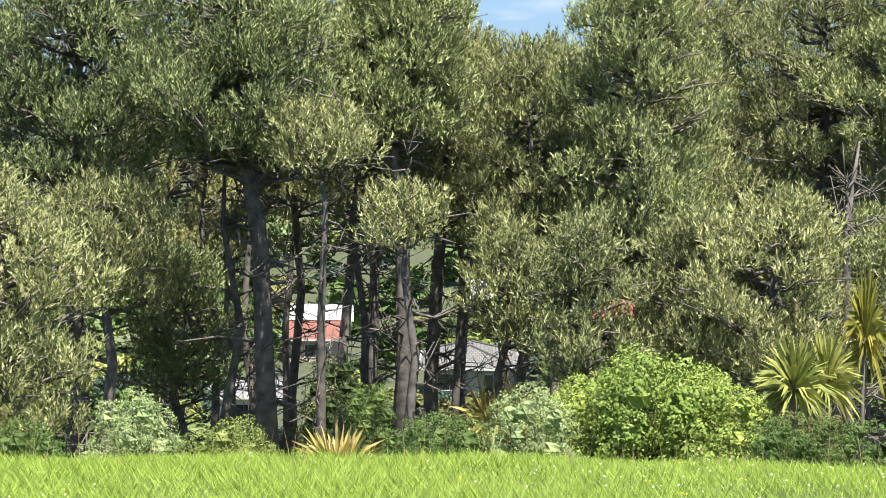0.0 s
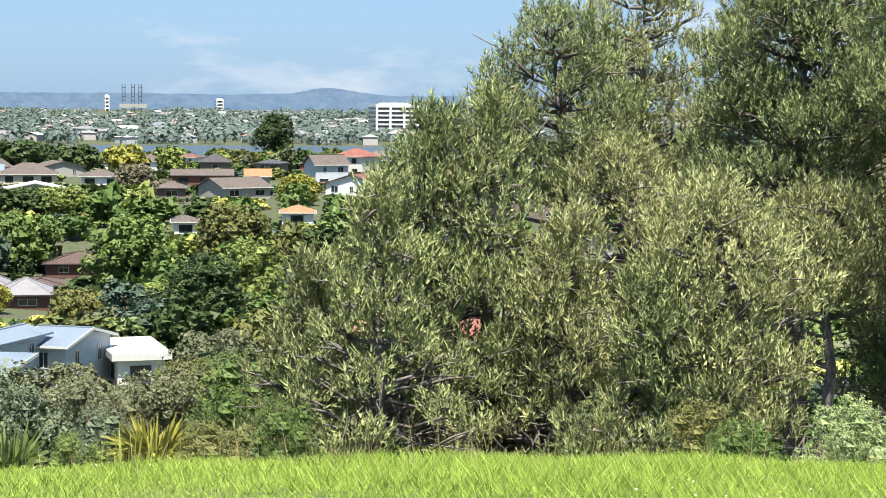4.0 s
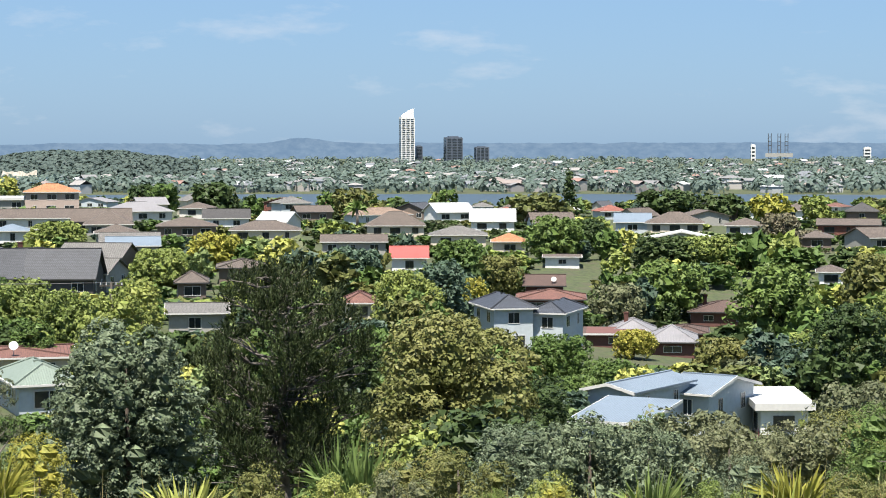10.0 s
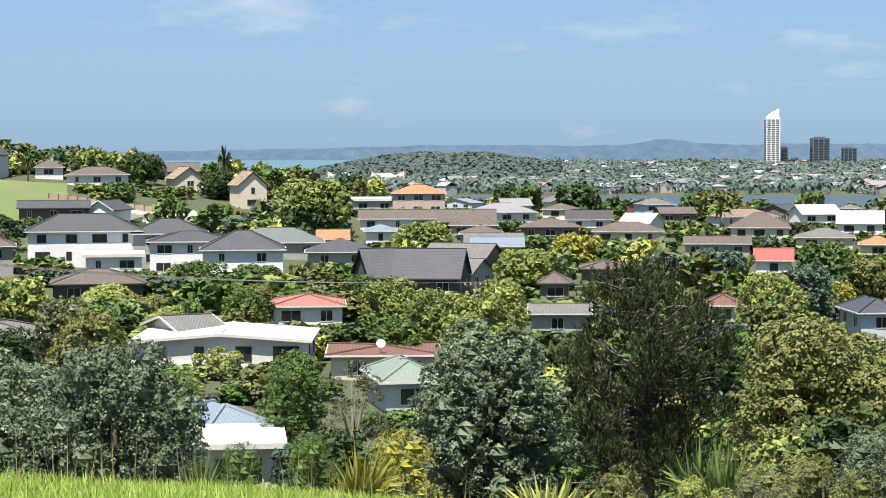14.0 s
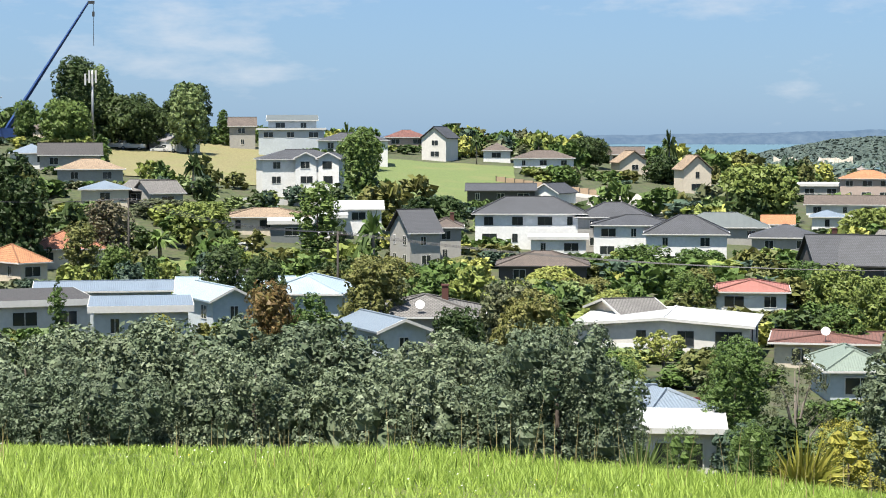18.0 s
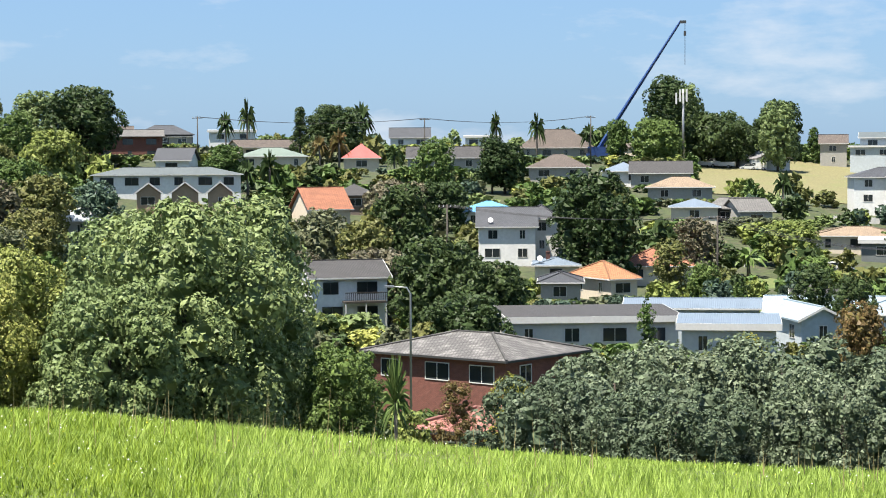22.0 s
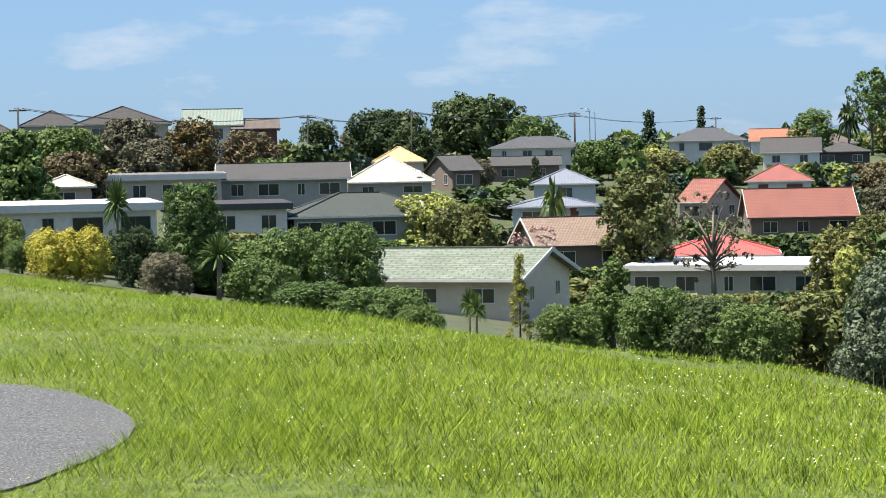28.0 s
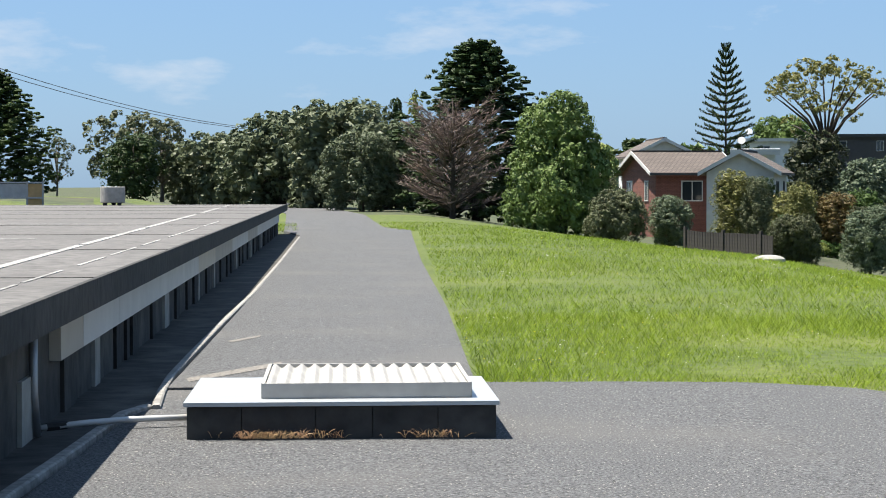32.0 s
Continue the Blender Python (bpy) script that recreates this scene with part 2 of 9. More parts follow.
ROOFSAY = {"bluegrey": "blue-grey metal", "greymetal": "grey metal", "whiteroof": "white metal", "brownroof": "brown tile", "rustroof": "rust-red tile", "darkblue": "dark blue tile",
           "redroof": "bright red metal", "redroof2": "faded red tile", "greytile": "grey tile", "browntile": "brown concrete tile", "darktile": "dark tile", "orangeroof": "orange tile",
           "orangeroof2": "terracotta tile", "slate": "charcoal tile", "slategreen": "dark grey metal", "slategrey": "slate-grey metal", "greengrey": "green-grey metal",
           "salmonroof": "salmon-red tile", "bluewhite": "pale blue metal", "tanroof": "tan tile", "tantile": "tan tile", "redbrownroof": "red-brown tile", "weathered": "weathered grey tile",
           "brightblue": "bright blue metal", "mossgreen": "mossy green", "redtile": "red tile", "creamroof": "cream metal", "orangeframe": "orange timber", "darkgreen": "dark green tile", "blackroof": "black tile"}
TRIM = surface("white_trim", (0.76, 0.75, 0.72), 0.5, grain=4, vary=0.06)
DARKTRIM = surface("dark_trim", (0.06, 0.06, 0.06), 0.5, grain=4, vary=0.1)
GLASS, gn, gl, gp = nodes_of("window_glass")
gp.inputs["Base Color"].default_value, gp.inputs["Roughness"].default_value, gp.inputs["Specular IOR Level"].default_value = (0.022, 0.027, 0.03, 1), 0.08, 0.7
TIMBER = surface("timber", (0.07, 0.06, 0.05), 0.85, grain=3, vary=0.3)
METAL = surface("galvanised", (0.45, 0.46, 0.47), 0.45, 0.7, vary=0.1)
CONCRETE = surface("concrete", (0.40, 0.385, 0.35), 0.9, grain=7, vary=0.18, wear=0.7, wearcol=(0.24, 0.225, 0.20), bump=0.3)


# ---- small mesh kit ----
def mesh_of(name, verts, faces, mat, smooth=False, uv=None):
    me = bpy.data.meshes.new(name)
    if isinstance(faces, np.ndarray):
        k, m = faces.shape[1], len(faces)
        me.vertices.add(len(verts))
        me.vertices.foreach_set("co", np.ascontiguousarray(verts, np.float32).ravel())
        me.loops.add(k * m)
        me.loops.foreach_set("vertex_index", np.ascontiguousarray(faces, np.int32).ravel())
        me.polygons.add(m)
        me.polygons.foreach_set("loop_start", np.arange(0, k * m, k, dtype=np.int32))
    else:
        me.from_pydata(verts if isinstance(verts, list) else verts.tolist(), [], faces)
    me.materials.append(mat)
    if smooth:
        me.polygons.foreach_set("use_smooth", [True] * len(me.polygons))
    if uv is not None:
        me.uv_layers.new(name="UVMap").data.foreach_set("uv", np.asarray(uv, float).ravel())
    me.update(calc_edges=True)
    return me


def part(name, me, parent=None, label="", at=None):
    ob = new(name, me)
    if parent is not None:
        ob.parent = parent
    if at is not None:
        ob.matrix_basis = at
    if label:
        tagged(ob, label)
    return ob


def box(x0, x1, y0, y1, z0, z1):
    v = [(x, y, z) for z in (z0, z1) for x, y in ((x0, y0), (x1, y0), (x1, y1), (x0, y1))]
    return v, [(3, 2, 1, 0), (4, 5, 6, 7), (0, 1, 5, 4), (1, 2, 6, 5), (2, 3, 7, 6), (3, 0, 4, 7)]


def join(*solids):
    vs, fs = [], []
    for v, f in solids:
        k = len(vs)
        vs += [tuple(p) for p in v]
        fs += [tuple(i + k for i in g) for g in f]
    return vs, fs


def tube(path, radii, n=6):
    """A tapered round limb along a path."""
    vs, fs = [], []
    for k, (p, r) in enumerate(zip(path, radii)):
        a = Vector(path[max(k - 1, 0)])
        b = Vector(path[min(k + 1, len(path) - 1)])
        d = (b - a).normalized()
        u = d.cross(Vector((0.31, 0.95, 0.05))).normalized()
        w = d.cross(u)
        for i in range(n):
            c = 2 * math.pi * i / n
            vs.append(tuple(Vector(p) + r * (math.cos(c) * u + math.sin(c) * w)))
        if k:
            o = (k - 1) * n
            fs += [(o + i, o + (i + 1) % n, o + n + (i + 1) % n, o + n + i) for i in range(n)]
    fs.append(tuple(range(n - 1, -1, -1)))
    fs.append(tuple(len(vs) - n + i for i in range(n)))
    return vs, fs


def plane_uv(verts, faces):
    """Metres along and up each face, so that courses of tiles and ribs follow the slope."""
    uv = []
    for f in faces:
        p = [Vector(verts[i]) for i in f]
        nrm = (p[1] - p[0]).cross(p[2] - p[0])
        nrm = nrm.normalized() if nrm.length > 1e-9 else Vector((0, 0, 1))
        side = Vector((0, 0, 1)).cross(nrm)
        side = side.normalized() if side.length > 1e-4 else Vector((1, 0, 0))
        up = nrm.cross(side)
        uv += [(q.dot(side), q.dot(up)) for q in p]
    return uv


# ---- ground ----
LIMB_AZ = [-20, 10, 25, 45, 55, 62, 70, 78, 87, 95, 103, 109, 116, 124, 135, 146, 340]
LIMB = [10.2, 10.4, 10.8, 10.7, 10.0, 9.45, 9.0, 8.4, 7.4, 6.4, 5.3, 4.3, 3.2, 2.2, 1.2, 0.8, 9.9]
COLS = [-20, 20, 45, 60, 72, 84, 97, 110, 124, 146, 340]
RINGS = [30, 60, 117, 188, 288, 412, 562, 875]
LEVELS = np.array([
    [-10.6, -10.4, -9.32, -7.2, -5.88, -4.4, -2.9, -2], [-12, -12.5, -10.72, -7.89, -6.71, -3, -2.11, -2], [-13, -12.5, -9.91, -7.05, -4.38, -2.97, -2.11, -1.9],
    [-12.5, -11, -8.58, -5.71, -4.32, -1.98, -0.48, -1.2], [-11, -10, -8.9, -6.3, -3.92, -1.01, 0.1, -0.8], [-9.5, -9.5, -8.9, -6.6, -3.76, -0.42, 0.08, -0.7],
    [-6, -6.5, -5.43, -4.08, -1.78, 0.15, 0.1, -0.4], [-4.6, -4.6, -3.81, -2.41, -0.16, -0.63, 0.2, -0.2], [-3.3, -2.3, -1.81, -1.32, 0.35, 0.35, 0, -0.2],
    [-3.2, -1.7, -1.01, -0.56, -0.32, -0.2, -0.1, -0.2], [-10.6, -10.4, -9.32, -7.2, -5.88, -4.4, -2.9, -2],
])
FAR_R, FAR_Z = [875, 1090, 1170, 1360, 1440, 4950], [-30.0, -30.6, -34.0, -34.0, -29.6, -28.0]


def height(az, r):
    """The ground's height at bearings az and distances r: a dome near the camera, then the valley and the far side."""
    az, r = np.broadcast_arrays(np.asarray(az, float), np.asarray(r, float))
    az = np.where(az < -20, az + 360, az)
    slope = np.tan(np.radians(np.interp(az, LIMB_AZ, LIMB)))
    dome = -slope**2 * r**2 / 6.4
    zs = EYE + np.array(RINGS) * np.tan(np.radians(LEVELS))
    col = np.stack([np.interp(az, COLS, zs[:, k]) for k in range(len(RINGS))], 0)
    far = np.clip(r, 30, 875)
    out = np.zeros(r.shape)
    lr = np.log(RINGS)
    for k in range(len(RINGS) - 1):
        sel = (far >= RINGS[k]) & (far <= RINGS[k + 1])
        u = (np.log(far) - lr[k]) / (lr[k + 1] - lr[k])
        out = np.where(sel, col[k] * (1 - u) + col[k + 1] * u, out)
    u = np.clip((r - 16) / 16, 0, 1)
    u = u * u * (3 - 2 * u)
    out = dome * (1 - u) + out * u
    low = np.interp(r, FAR_R, FAR_Z)
    v = np.clip((r - 875) / 250, 0, 1)
    v = v * v * (3 - 2 * v)
    bay = np.clip((az - 46) / 4, 0, 1) * np.clip((140 - az) / 30, 0, 1) * np.clip((r - 1900) / 300, 0, 1)
    q = np.radians(az - 136)
    lx, ly = -np.sin(q) * r, np.cos(q) * r
    shelf = np.clip((lx + 9) / 4, 0, 1) * np.clip((15 - lx) / 11, 0, 1) * np.clip((ly - 8) / 12, 0, 1) * np.clip((190 - ly) / 25, 0, 1)
    out = out * (1 - shelf) - 0.02 * shelf
    trench = 0.3 * np.clip((-0.0 - lx) / 0.8, 0, 1) * np.clip((ly - 4) / 2, 0, 1) * np.clip((65 - ly) / 1.5, 0, 1)
    bank = 1.5 * np.clip((-4 - lx) / 6, 0, 1) * np.clip((ly - 66) / 22, 0, 1) * np.clip((170 - ly) / 60, 0, 1)
    return np.where(r > 875, out * (1 - v) + low * v, out) - 8.0 * bay - trench + bank


def spot(az, r):
    a = radians(az)
    return Vector((-math.sin(a) * r, math.cos(a) * r, float(height(az, r))))


def level(el, r):
    return EYE + r * math.tan(radians(el))


def turf(name, lo, hi, patchy, fine=5.0):
    """Ground cover: short tufts, and paler or darker drifts of several metres."""
    m, n, l, p = nodes_of(name)
    p.inputs["Roughness"].default_value = 0.95
    co = n.new("ShaderNodeTexCoord")
    a, b = (n.new("ShaderNodeTexNoise") for _ in range(2))
    for t, s in ((a, 0.3), (b, fine)):
        t.inputs["Scale"].default_value, t.inputs["Detail"].default_value = s, 7
        l.new(co.outputs["Object"], t.inputs["Vector"])
    r1 = n.new("ShaderNodeValToRGB")
    r1.color_ramp.elements[0].position, r1.color_ramp.elements[1].position = 0.35, 0.68
    r1.color_ramp.elements[0].color, r1.color_ramp.elements[1].color = (*lo, 1), (*hi, 1)
    l.new(b.outputs["Fac"], r1.inputs["Fac"])
    mx = n.new("ShaderNodeMix")
    mx.data_type = "RGBA"
    mx.inputs["B"].default_value = (*patchy, 1)
    mr = n.new("ShaderNodeMapRange")
    mr.inputs["From Min"].default_value, mr.inputs["From Max"].default_value, mr.inputs["To Max"].default_value = 0.46, 0.66, 0.85
    l.new(a.outputs["Fac"], mr.inputs["Value"])
    l.new(mr.outputs["Result"], mx.inputs["Factor"])
    l.new(r1.outputs["Color"], mx.inputs["A"])
    l.new(mx.outputs["Result"], p.inputs["Base Color"])
    bp = n.new("ShaderNodeBump")
    bp.inputs["Strength"].default_value, bp.inputs["Distance"].default_value = 0.7, 0.08
    l.new(b.outputs["Fac"], bp.inputs["Height"])
    l.new(bp.outputs["Normal"], p.inputs["Normal"])
    return m


GRASS = turf("garden_ground", (0.024, 0.034, 0.012), (0.062, 0.078, 0.024), (0.055, 0.05, 0.03), 1.2)
TURF = turf("meadow_turf", (0.034, 0.052, 0.006), (0.078, 0.108, 0.012), (0.09, 0.108, 0.016))
azs = np.concatenate([np.arange(-24, 156, 0.75), np.arange(156, 336, 6.0)])
rs = np.concatenate([[0.02], np.geomspace(1.5, 4950, 130)])
AZ, RR = np.meshgrid(azs, rs, indexing="ij")
Z = height(AZ, RR)
V = np.stack([-np.sin(np.radians(AZ)) * RR, np.cos(np.radians(AZ)) * RR, Z], -1).reshape(-1, 3)
na, nr = len(azs), len(rs)
i, j = np.meshgrid(np.arange(na), np.arange(nr - 1), indexing="ij")
k = (i + 1) % na
F = np.stack([i * nr + j, i * nr + j + 1, k * nr + j + 1, k * nr + j], -1).reshape(-1, 4)
ground = new("ground", mesh_of("ground", V, F, GRASS, smooth=True))
tagged(ground, "garden ground of hill, valley and far plain", "ground", kind="structure")
BROW_AZ, BROW_R = [-24, 60, 80, 92, 104, 112, 122, 132, 150], [24, 24, 27, 36, 54, 74, 91, 108, 130]
vs, fs, nq = [], [], 60
for a in range(233):
    az = -24 + a * 0.75
    edge_r = float(np.interp(az, BROW_AZ, BROW_R)) * (1 + 0.06 * noise.noise(Vector((az * 0.3, 0, 0))))
    for q in range(nq + 1):
        r = 0.3 * (edge_r / 0.3) ** (q / nq)
        vs.append((*spot(az, r).xy, float(height(az, r)) + 0.012 + 0.028 * min(1, r / 8) - 0.08 * (q == nq)))
    if a:
        o = (a - 1) * (nq + 1)
        fs += [(o + q, o + q + 1, o + nq + 2 + q, o + nq + 1 + q) for q in range(nq)]
tagged(new("lawn", mesh_of("lawn", vs, fs, TURF, smooth=True)), "bright green grass of the hilltop", "lawn", kind="structure")


def patch(name, az0, az1, r0, r1, mat, label, category, lift=0.05, kind="structure", wob=0.0, steps=24):
    """A sheet that lies on the ground between two bearings and two distances, with an uneven outline."""
    vs, fs = [], []
    for a in range(steps + 1):
        for b in range(steps + 1):
            u, w = a / steps, b / steps
            q = wob * noise.noise(Vector((u * 5, w * 5, az0)))
            az, r = az0 + (az1 - az0) * (u + 0.3 * q * (1 - w)), r0 + (r1 - r0) * (w + q * (0.5 - abs(u - 0.5)))
            p = spot(az, r)
            vs.append((p.x, p.y, p.z + lift))
    for a in range(steps):
        for b in range(steps):
            o = a * (steps + 1) + b
            fs.append((o, o + 1, o + steps + 2, o + steps + 1))
    ob = new(name, mesh_of(name, vs, fs, mat, smooth=True))
    return tagged(ob, label, category, kind=kind)


# ---- plants ----
OCT = np.array([(1, 0, 0), (-1, 0, 0), (0, 1, 0), (0, -1, 0), (0, 0, 1), (0, 0, -1)], float)
OCTF = np.array([(0, 2, 4), (2, 1, 4), (1, 3, 4), (3, 0, 4), (2, 0, 5), (1, 2, 5), (3, 1, 5), (0, 3, 5)])


def unit(v):
    return v / (np.linalg.norm(v, axis=1)[:, None] + 1e-9)


def cores(c, r, rng):
    """Dense clusters of eight inner leaves each, so that a crown is not hollow."""
    v = c[:, None] + OCT * r[:, None] * rng.uniform(0.75, 1.15, (len(c), 6, 1))
    v = v[:, OCTF.ravel()].reshape(-1, 3)
    return v, np.arange(len(v)).reshape(-1, 3)


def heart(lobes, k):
    """A rough closed clump of facets, added inside each lobe to block light through it."""
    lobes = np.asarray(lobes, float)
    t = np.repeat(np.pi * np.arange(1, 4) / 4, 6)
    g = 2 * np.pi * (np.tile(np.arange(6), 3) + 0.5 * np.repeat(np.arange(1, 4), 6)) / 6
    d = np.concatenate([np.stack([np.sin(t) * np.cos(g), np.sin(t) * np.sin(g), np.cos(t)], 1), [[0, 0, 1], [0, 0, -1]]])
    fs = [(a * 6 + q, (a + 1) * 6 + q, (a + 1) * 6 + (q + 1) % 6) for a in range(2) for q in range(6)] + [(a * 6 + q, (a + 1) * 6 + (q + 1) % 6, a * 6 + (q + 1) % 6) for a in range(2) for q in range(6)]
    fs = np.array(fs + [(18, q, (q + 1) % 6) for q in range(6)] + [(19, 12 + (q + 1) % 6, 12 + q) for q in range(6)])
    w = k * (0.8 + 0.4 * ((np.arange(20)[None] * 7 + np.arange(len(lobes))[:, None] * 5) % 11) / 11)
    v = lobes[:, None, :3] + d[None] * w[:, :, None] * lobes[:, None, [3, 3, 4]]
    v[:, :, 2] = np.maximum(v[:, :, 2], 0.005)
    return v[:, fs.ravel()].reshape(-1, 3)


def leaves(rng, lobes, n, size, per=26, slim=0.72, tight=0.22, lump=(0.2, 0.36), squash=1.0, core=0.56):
    """n leaf blades in tight tufts over the shells of ball-shaped lobes (x, y, z, rx, rz); each tuft is a small dome."""
    lobes = np.asarray(lobes, float)
    m = max(8, n // per)
    wgt = lobes[:, 3] ** 2
    pick = rng.choice(len(lobes), 3 * m, p=wgt / wgt.sum())
    L = lobes[pick]
    d = unit(rng.normal(size=(3 * m, 3)) + np.array([0, 0, 0.3]))
    shape = np.stack([L[:, 3], L[:, 3], L[:, 4]], 1)
    c = L[:, :3] + d * rng.uniform(0.8, 1.08, 3 * m)[:, None] * shape
    far = np.full(3 * m, 9.0)
    for j, (x, y, z, rx, rz) in enumerate(lobes):
        q = ((c[:, 0] - x) / rx) ** 2 + ((c[:, 1] - y) / rx) ** 2 + ((c[:, 2] - z) / rz) ** 2
        far = np.where(pick == j, far, np.minimum(far, q))
    keep = np.argsort(far < 0.6, kind="stable")[:m]
    L, d, shape, c = L[keep], d[keep], shape[keep], c[keep]
    cr = shape * rng.uniform(*lump, (m, 1))
    cc, rr, dd = (np.repeat(x, per, 0) for x in (c, cr, d))
    k = m * per
    e = unit(rng.normal(size=(k, 3)) + 0.7 * dd + np.array([0, 0, 0.45]))
    p = cc + e * rr * rng.uniform(0.75, 1.1, (k, 1))
    nn = unit(e + tight * rng.normal(size=(k, 3)))
    u = unit(np.cross(nn, rng.normal(size=(k, 3))))
    w = np.cross(nn, u)
    s = size * rng.uniform(0.6, 1.4, (k, 1))
    z = np.array([1, 1, squash])
    v = np.stack([p - u * s * z, p + u * s * z, p + w * s * z * slim * 1.9], 1).reshape(-1, 3)
    # added light-blocking cores, in the same leaf material
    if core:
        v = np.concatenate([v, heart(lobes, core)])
    return v, np.arange(len(v)).reshape(-1, 3)


def lobes_round(rng, n, z0=0.14, z1=1.0, r=0.5, lobe=(0.13, 0.24), cone=0.0, flat=1.0):
    out = []
    for k in range(n):
        u = (k + 0.5) / n
        z = z0 + (z1 - z0) * ((0.03 + 0.9 * u) if cone else (0.1 + 0.8 * u))
        t = (z - z0) / (z1 - z0)
        prof = math.sqrt(max(0.0, 1 - (2 * t - 0.9) ** 2 / 1.25)) * (1 - cone) + cone * (1.02 - t)
        rad = rng.uniform(*lobe)
        a = k * 2.4 + rng.uniform(-0.4, 0.4)
        d = max(0.0, r * prof - rad) * rng.uniform(0.65, 1.15)
        out.append((math.cos(a) * d, math.sin(a) * d, min(z, z1 - rad * flat * 1.22), rad, rad * flat))
    return out


def limbs_to(rng, lobes, trunk=0.03, split=0.3, top=0.85, n=6):
    solids = [tube([(0, 0, -0.03), (0.008, 0.005, split * 0.5), (0.02, -0.01, split), (0.0, 0.015, top)], [trunk * 1.25, trunk, trunk * 0.8, trunk * 0.2], n)]
    for x, y, z, r, _ in lobes:
        z0 = split * 0.7 + (z - split * 0.7) * rng.uniform(0.15, 0.4)
        solids.append(tube([(0.01, 0, max(0.05, z0)), (x * 0.5, y * 0.5, z0 + (z - z0) * 0.65), (x, y, z)], [trunk * 0.5, trunk * 0.3, trunk * 0.1], 5))
    return join(*solids)


def strips(base, tip, width, bend, rng):
    """Long blades from base points to tip points, two pieces each, bent in the middle."""
    base, tip = np.asarray(base), np.asarray(tip)
    n = len(base)
    d = tip - base
    side = np.cross(d, rng.normal(size=(n, 3)))
    side /= np.linalg.norm(side, axis=1)[:, None] + 1e-9
    side *= np.asarray(width).reshape(-1, 1)
    mid = base + d * 0.55 + np.array([0, 0, 1]) * np.asarray(bend).reshape(-1, 1)
    v = np.stack([base - side * 0.6, base + side * 0.6, mid + side, mid - side, tip], 1).reshape(-1, 3)
    o = np.arange(n)[:, None] * 5
    f = [list(map(int, q)) for q in np.concatenate([o + 0, o + 1, o + 2, o + 3], 1)] + [list(map(int, q)) for q in np.concatenate([o + 3, o + 2, o + 4], 1)]
    return v, f


def needles(rng, pos, out, length, per, width, up=0.75):
    """Sparse brushes of needles at pos that stand up and outwards."""
    n = len(pos)
    axis = np.repeat(out * (1 - up) + np.array([0, 0, up]), per, 0)
    d = axis + rng.normal(size=(n * per, 3)) * 0.66
    d /= np.linalg.norm(d, axis=1)[:, None]
    p = np.repeat(pos, per, 0) + axis * rng.uniform(0, 0.9, n * per)[:, None] * length
    ln = length * 0.62 * rng.uniform(0.6, 1.2, n * per)[:, None]
    side = np.cross(d, rng.normal(size=(n * per, 3)))
    side /= np.linalg.norm(side, axis=1)[:, None] + 1e-9
    v = np.stack([p - side * width, p + side * width, p + d * ln], 1).reshape(-1, 3)
    return v, np.arange(3 * n * per).reshape(-1, 3)


def shoots(rng, pos, axis, length, per=16, wide=0.085):
    """Upright brushes of needles, one at each place, every brush one connected tuft."""
    n = len(pos)
    ln = length * rng.uniform(0.7, 1.3, (n, 1))
    stem = np.stack([pos, pos + axis * ln * 0.38, pos + axis * ln * 0.74], 1)
    k = np.arange(per) % 3
    a = stem[:, k]
    rad = rng.normal(size=(n, per, 3))
    d = axis[:, None] * 0.95 + rad / (np.linalg.norm(rad, axis=2)[:, :, None] + 1e-9) * 0.66
    d /= np.linalg.norm(d, axis=2)[:, :, None]
    side = np.cross(d, rng.normal(size=(n, per, 3)))
    side /= np.linalg.norm(side, axis=2)[:, :, None] + 1e-9
    l3 = ln[:, None]
    tip = a + d * l3 * rng.uniform(0.36, 0.56, (n, per, 1))
    low = a + side * l3 * wide
    m = 3 + 2 * per
    v = np.concatenate([stem, low, tip], 1).reshape(-1, 3)
    o = np.arange(n)[:, None, None] * m
    f = np.stack([k, 3 + np.arange(per), 3 + per + np.arange(per)], 1)[None] + o
    core = np.array([[[0, 1, 2]]]) + o
    return v, np.concatenate([core.reshape(-1, 3), f.reshape(-1, 3)])


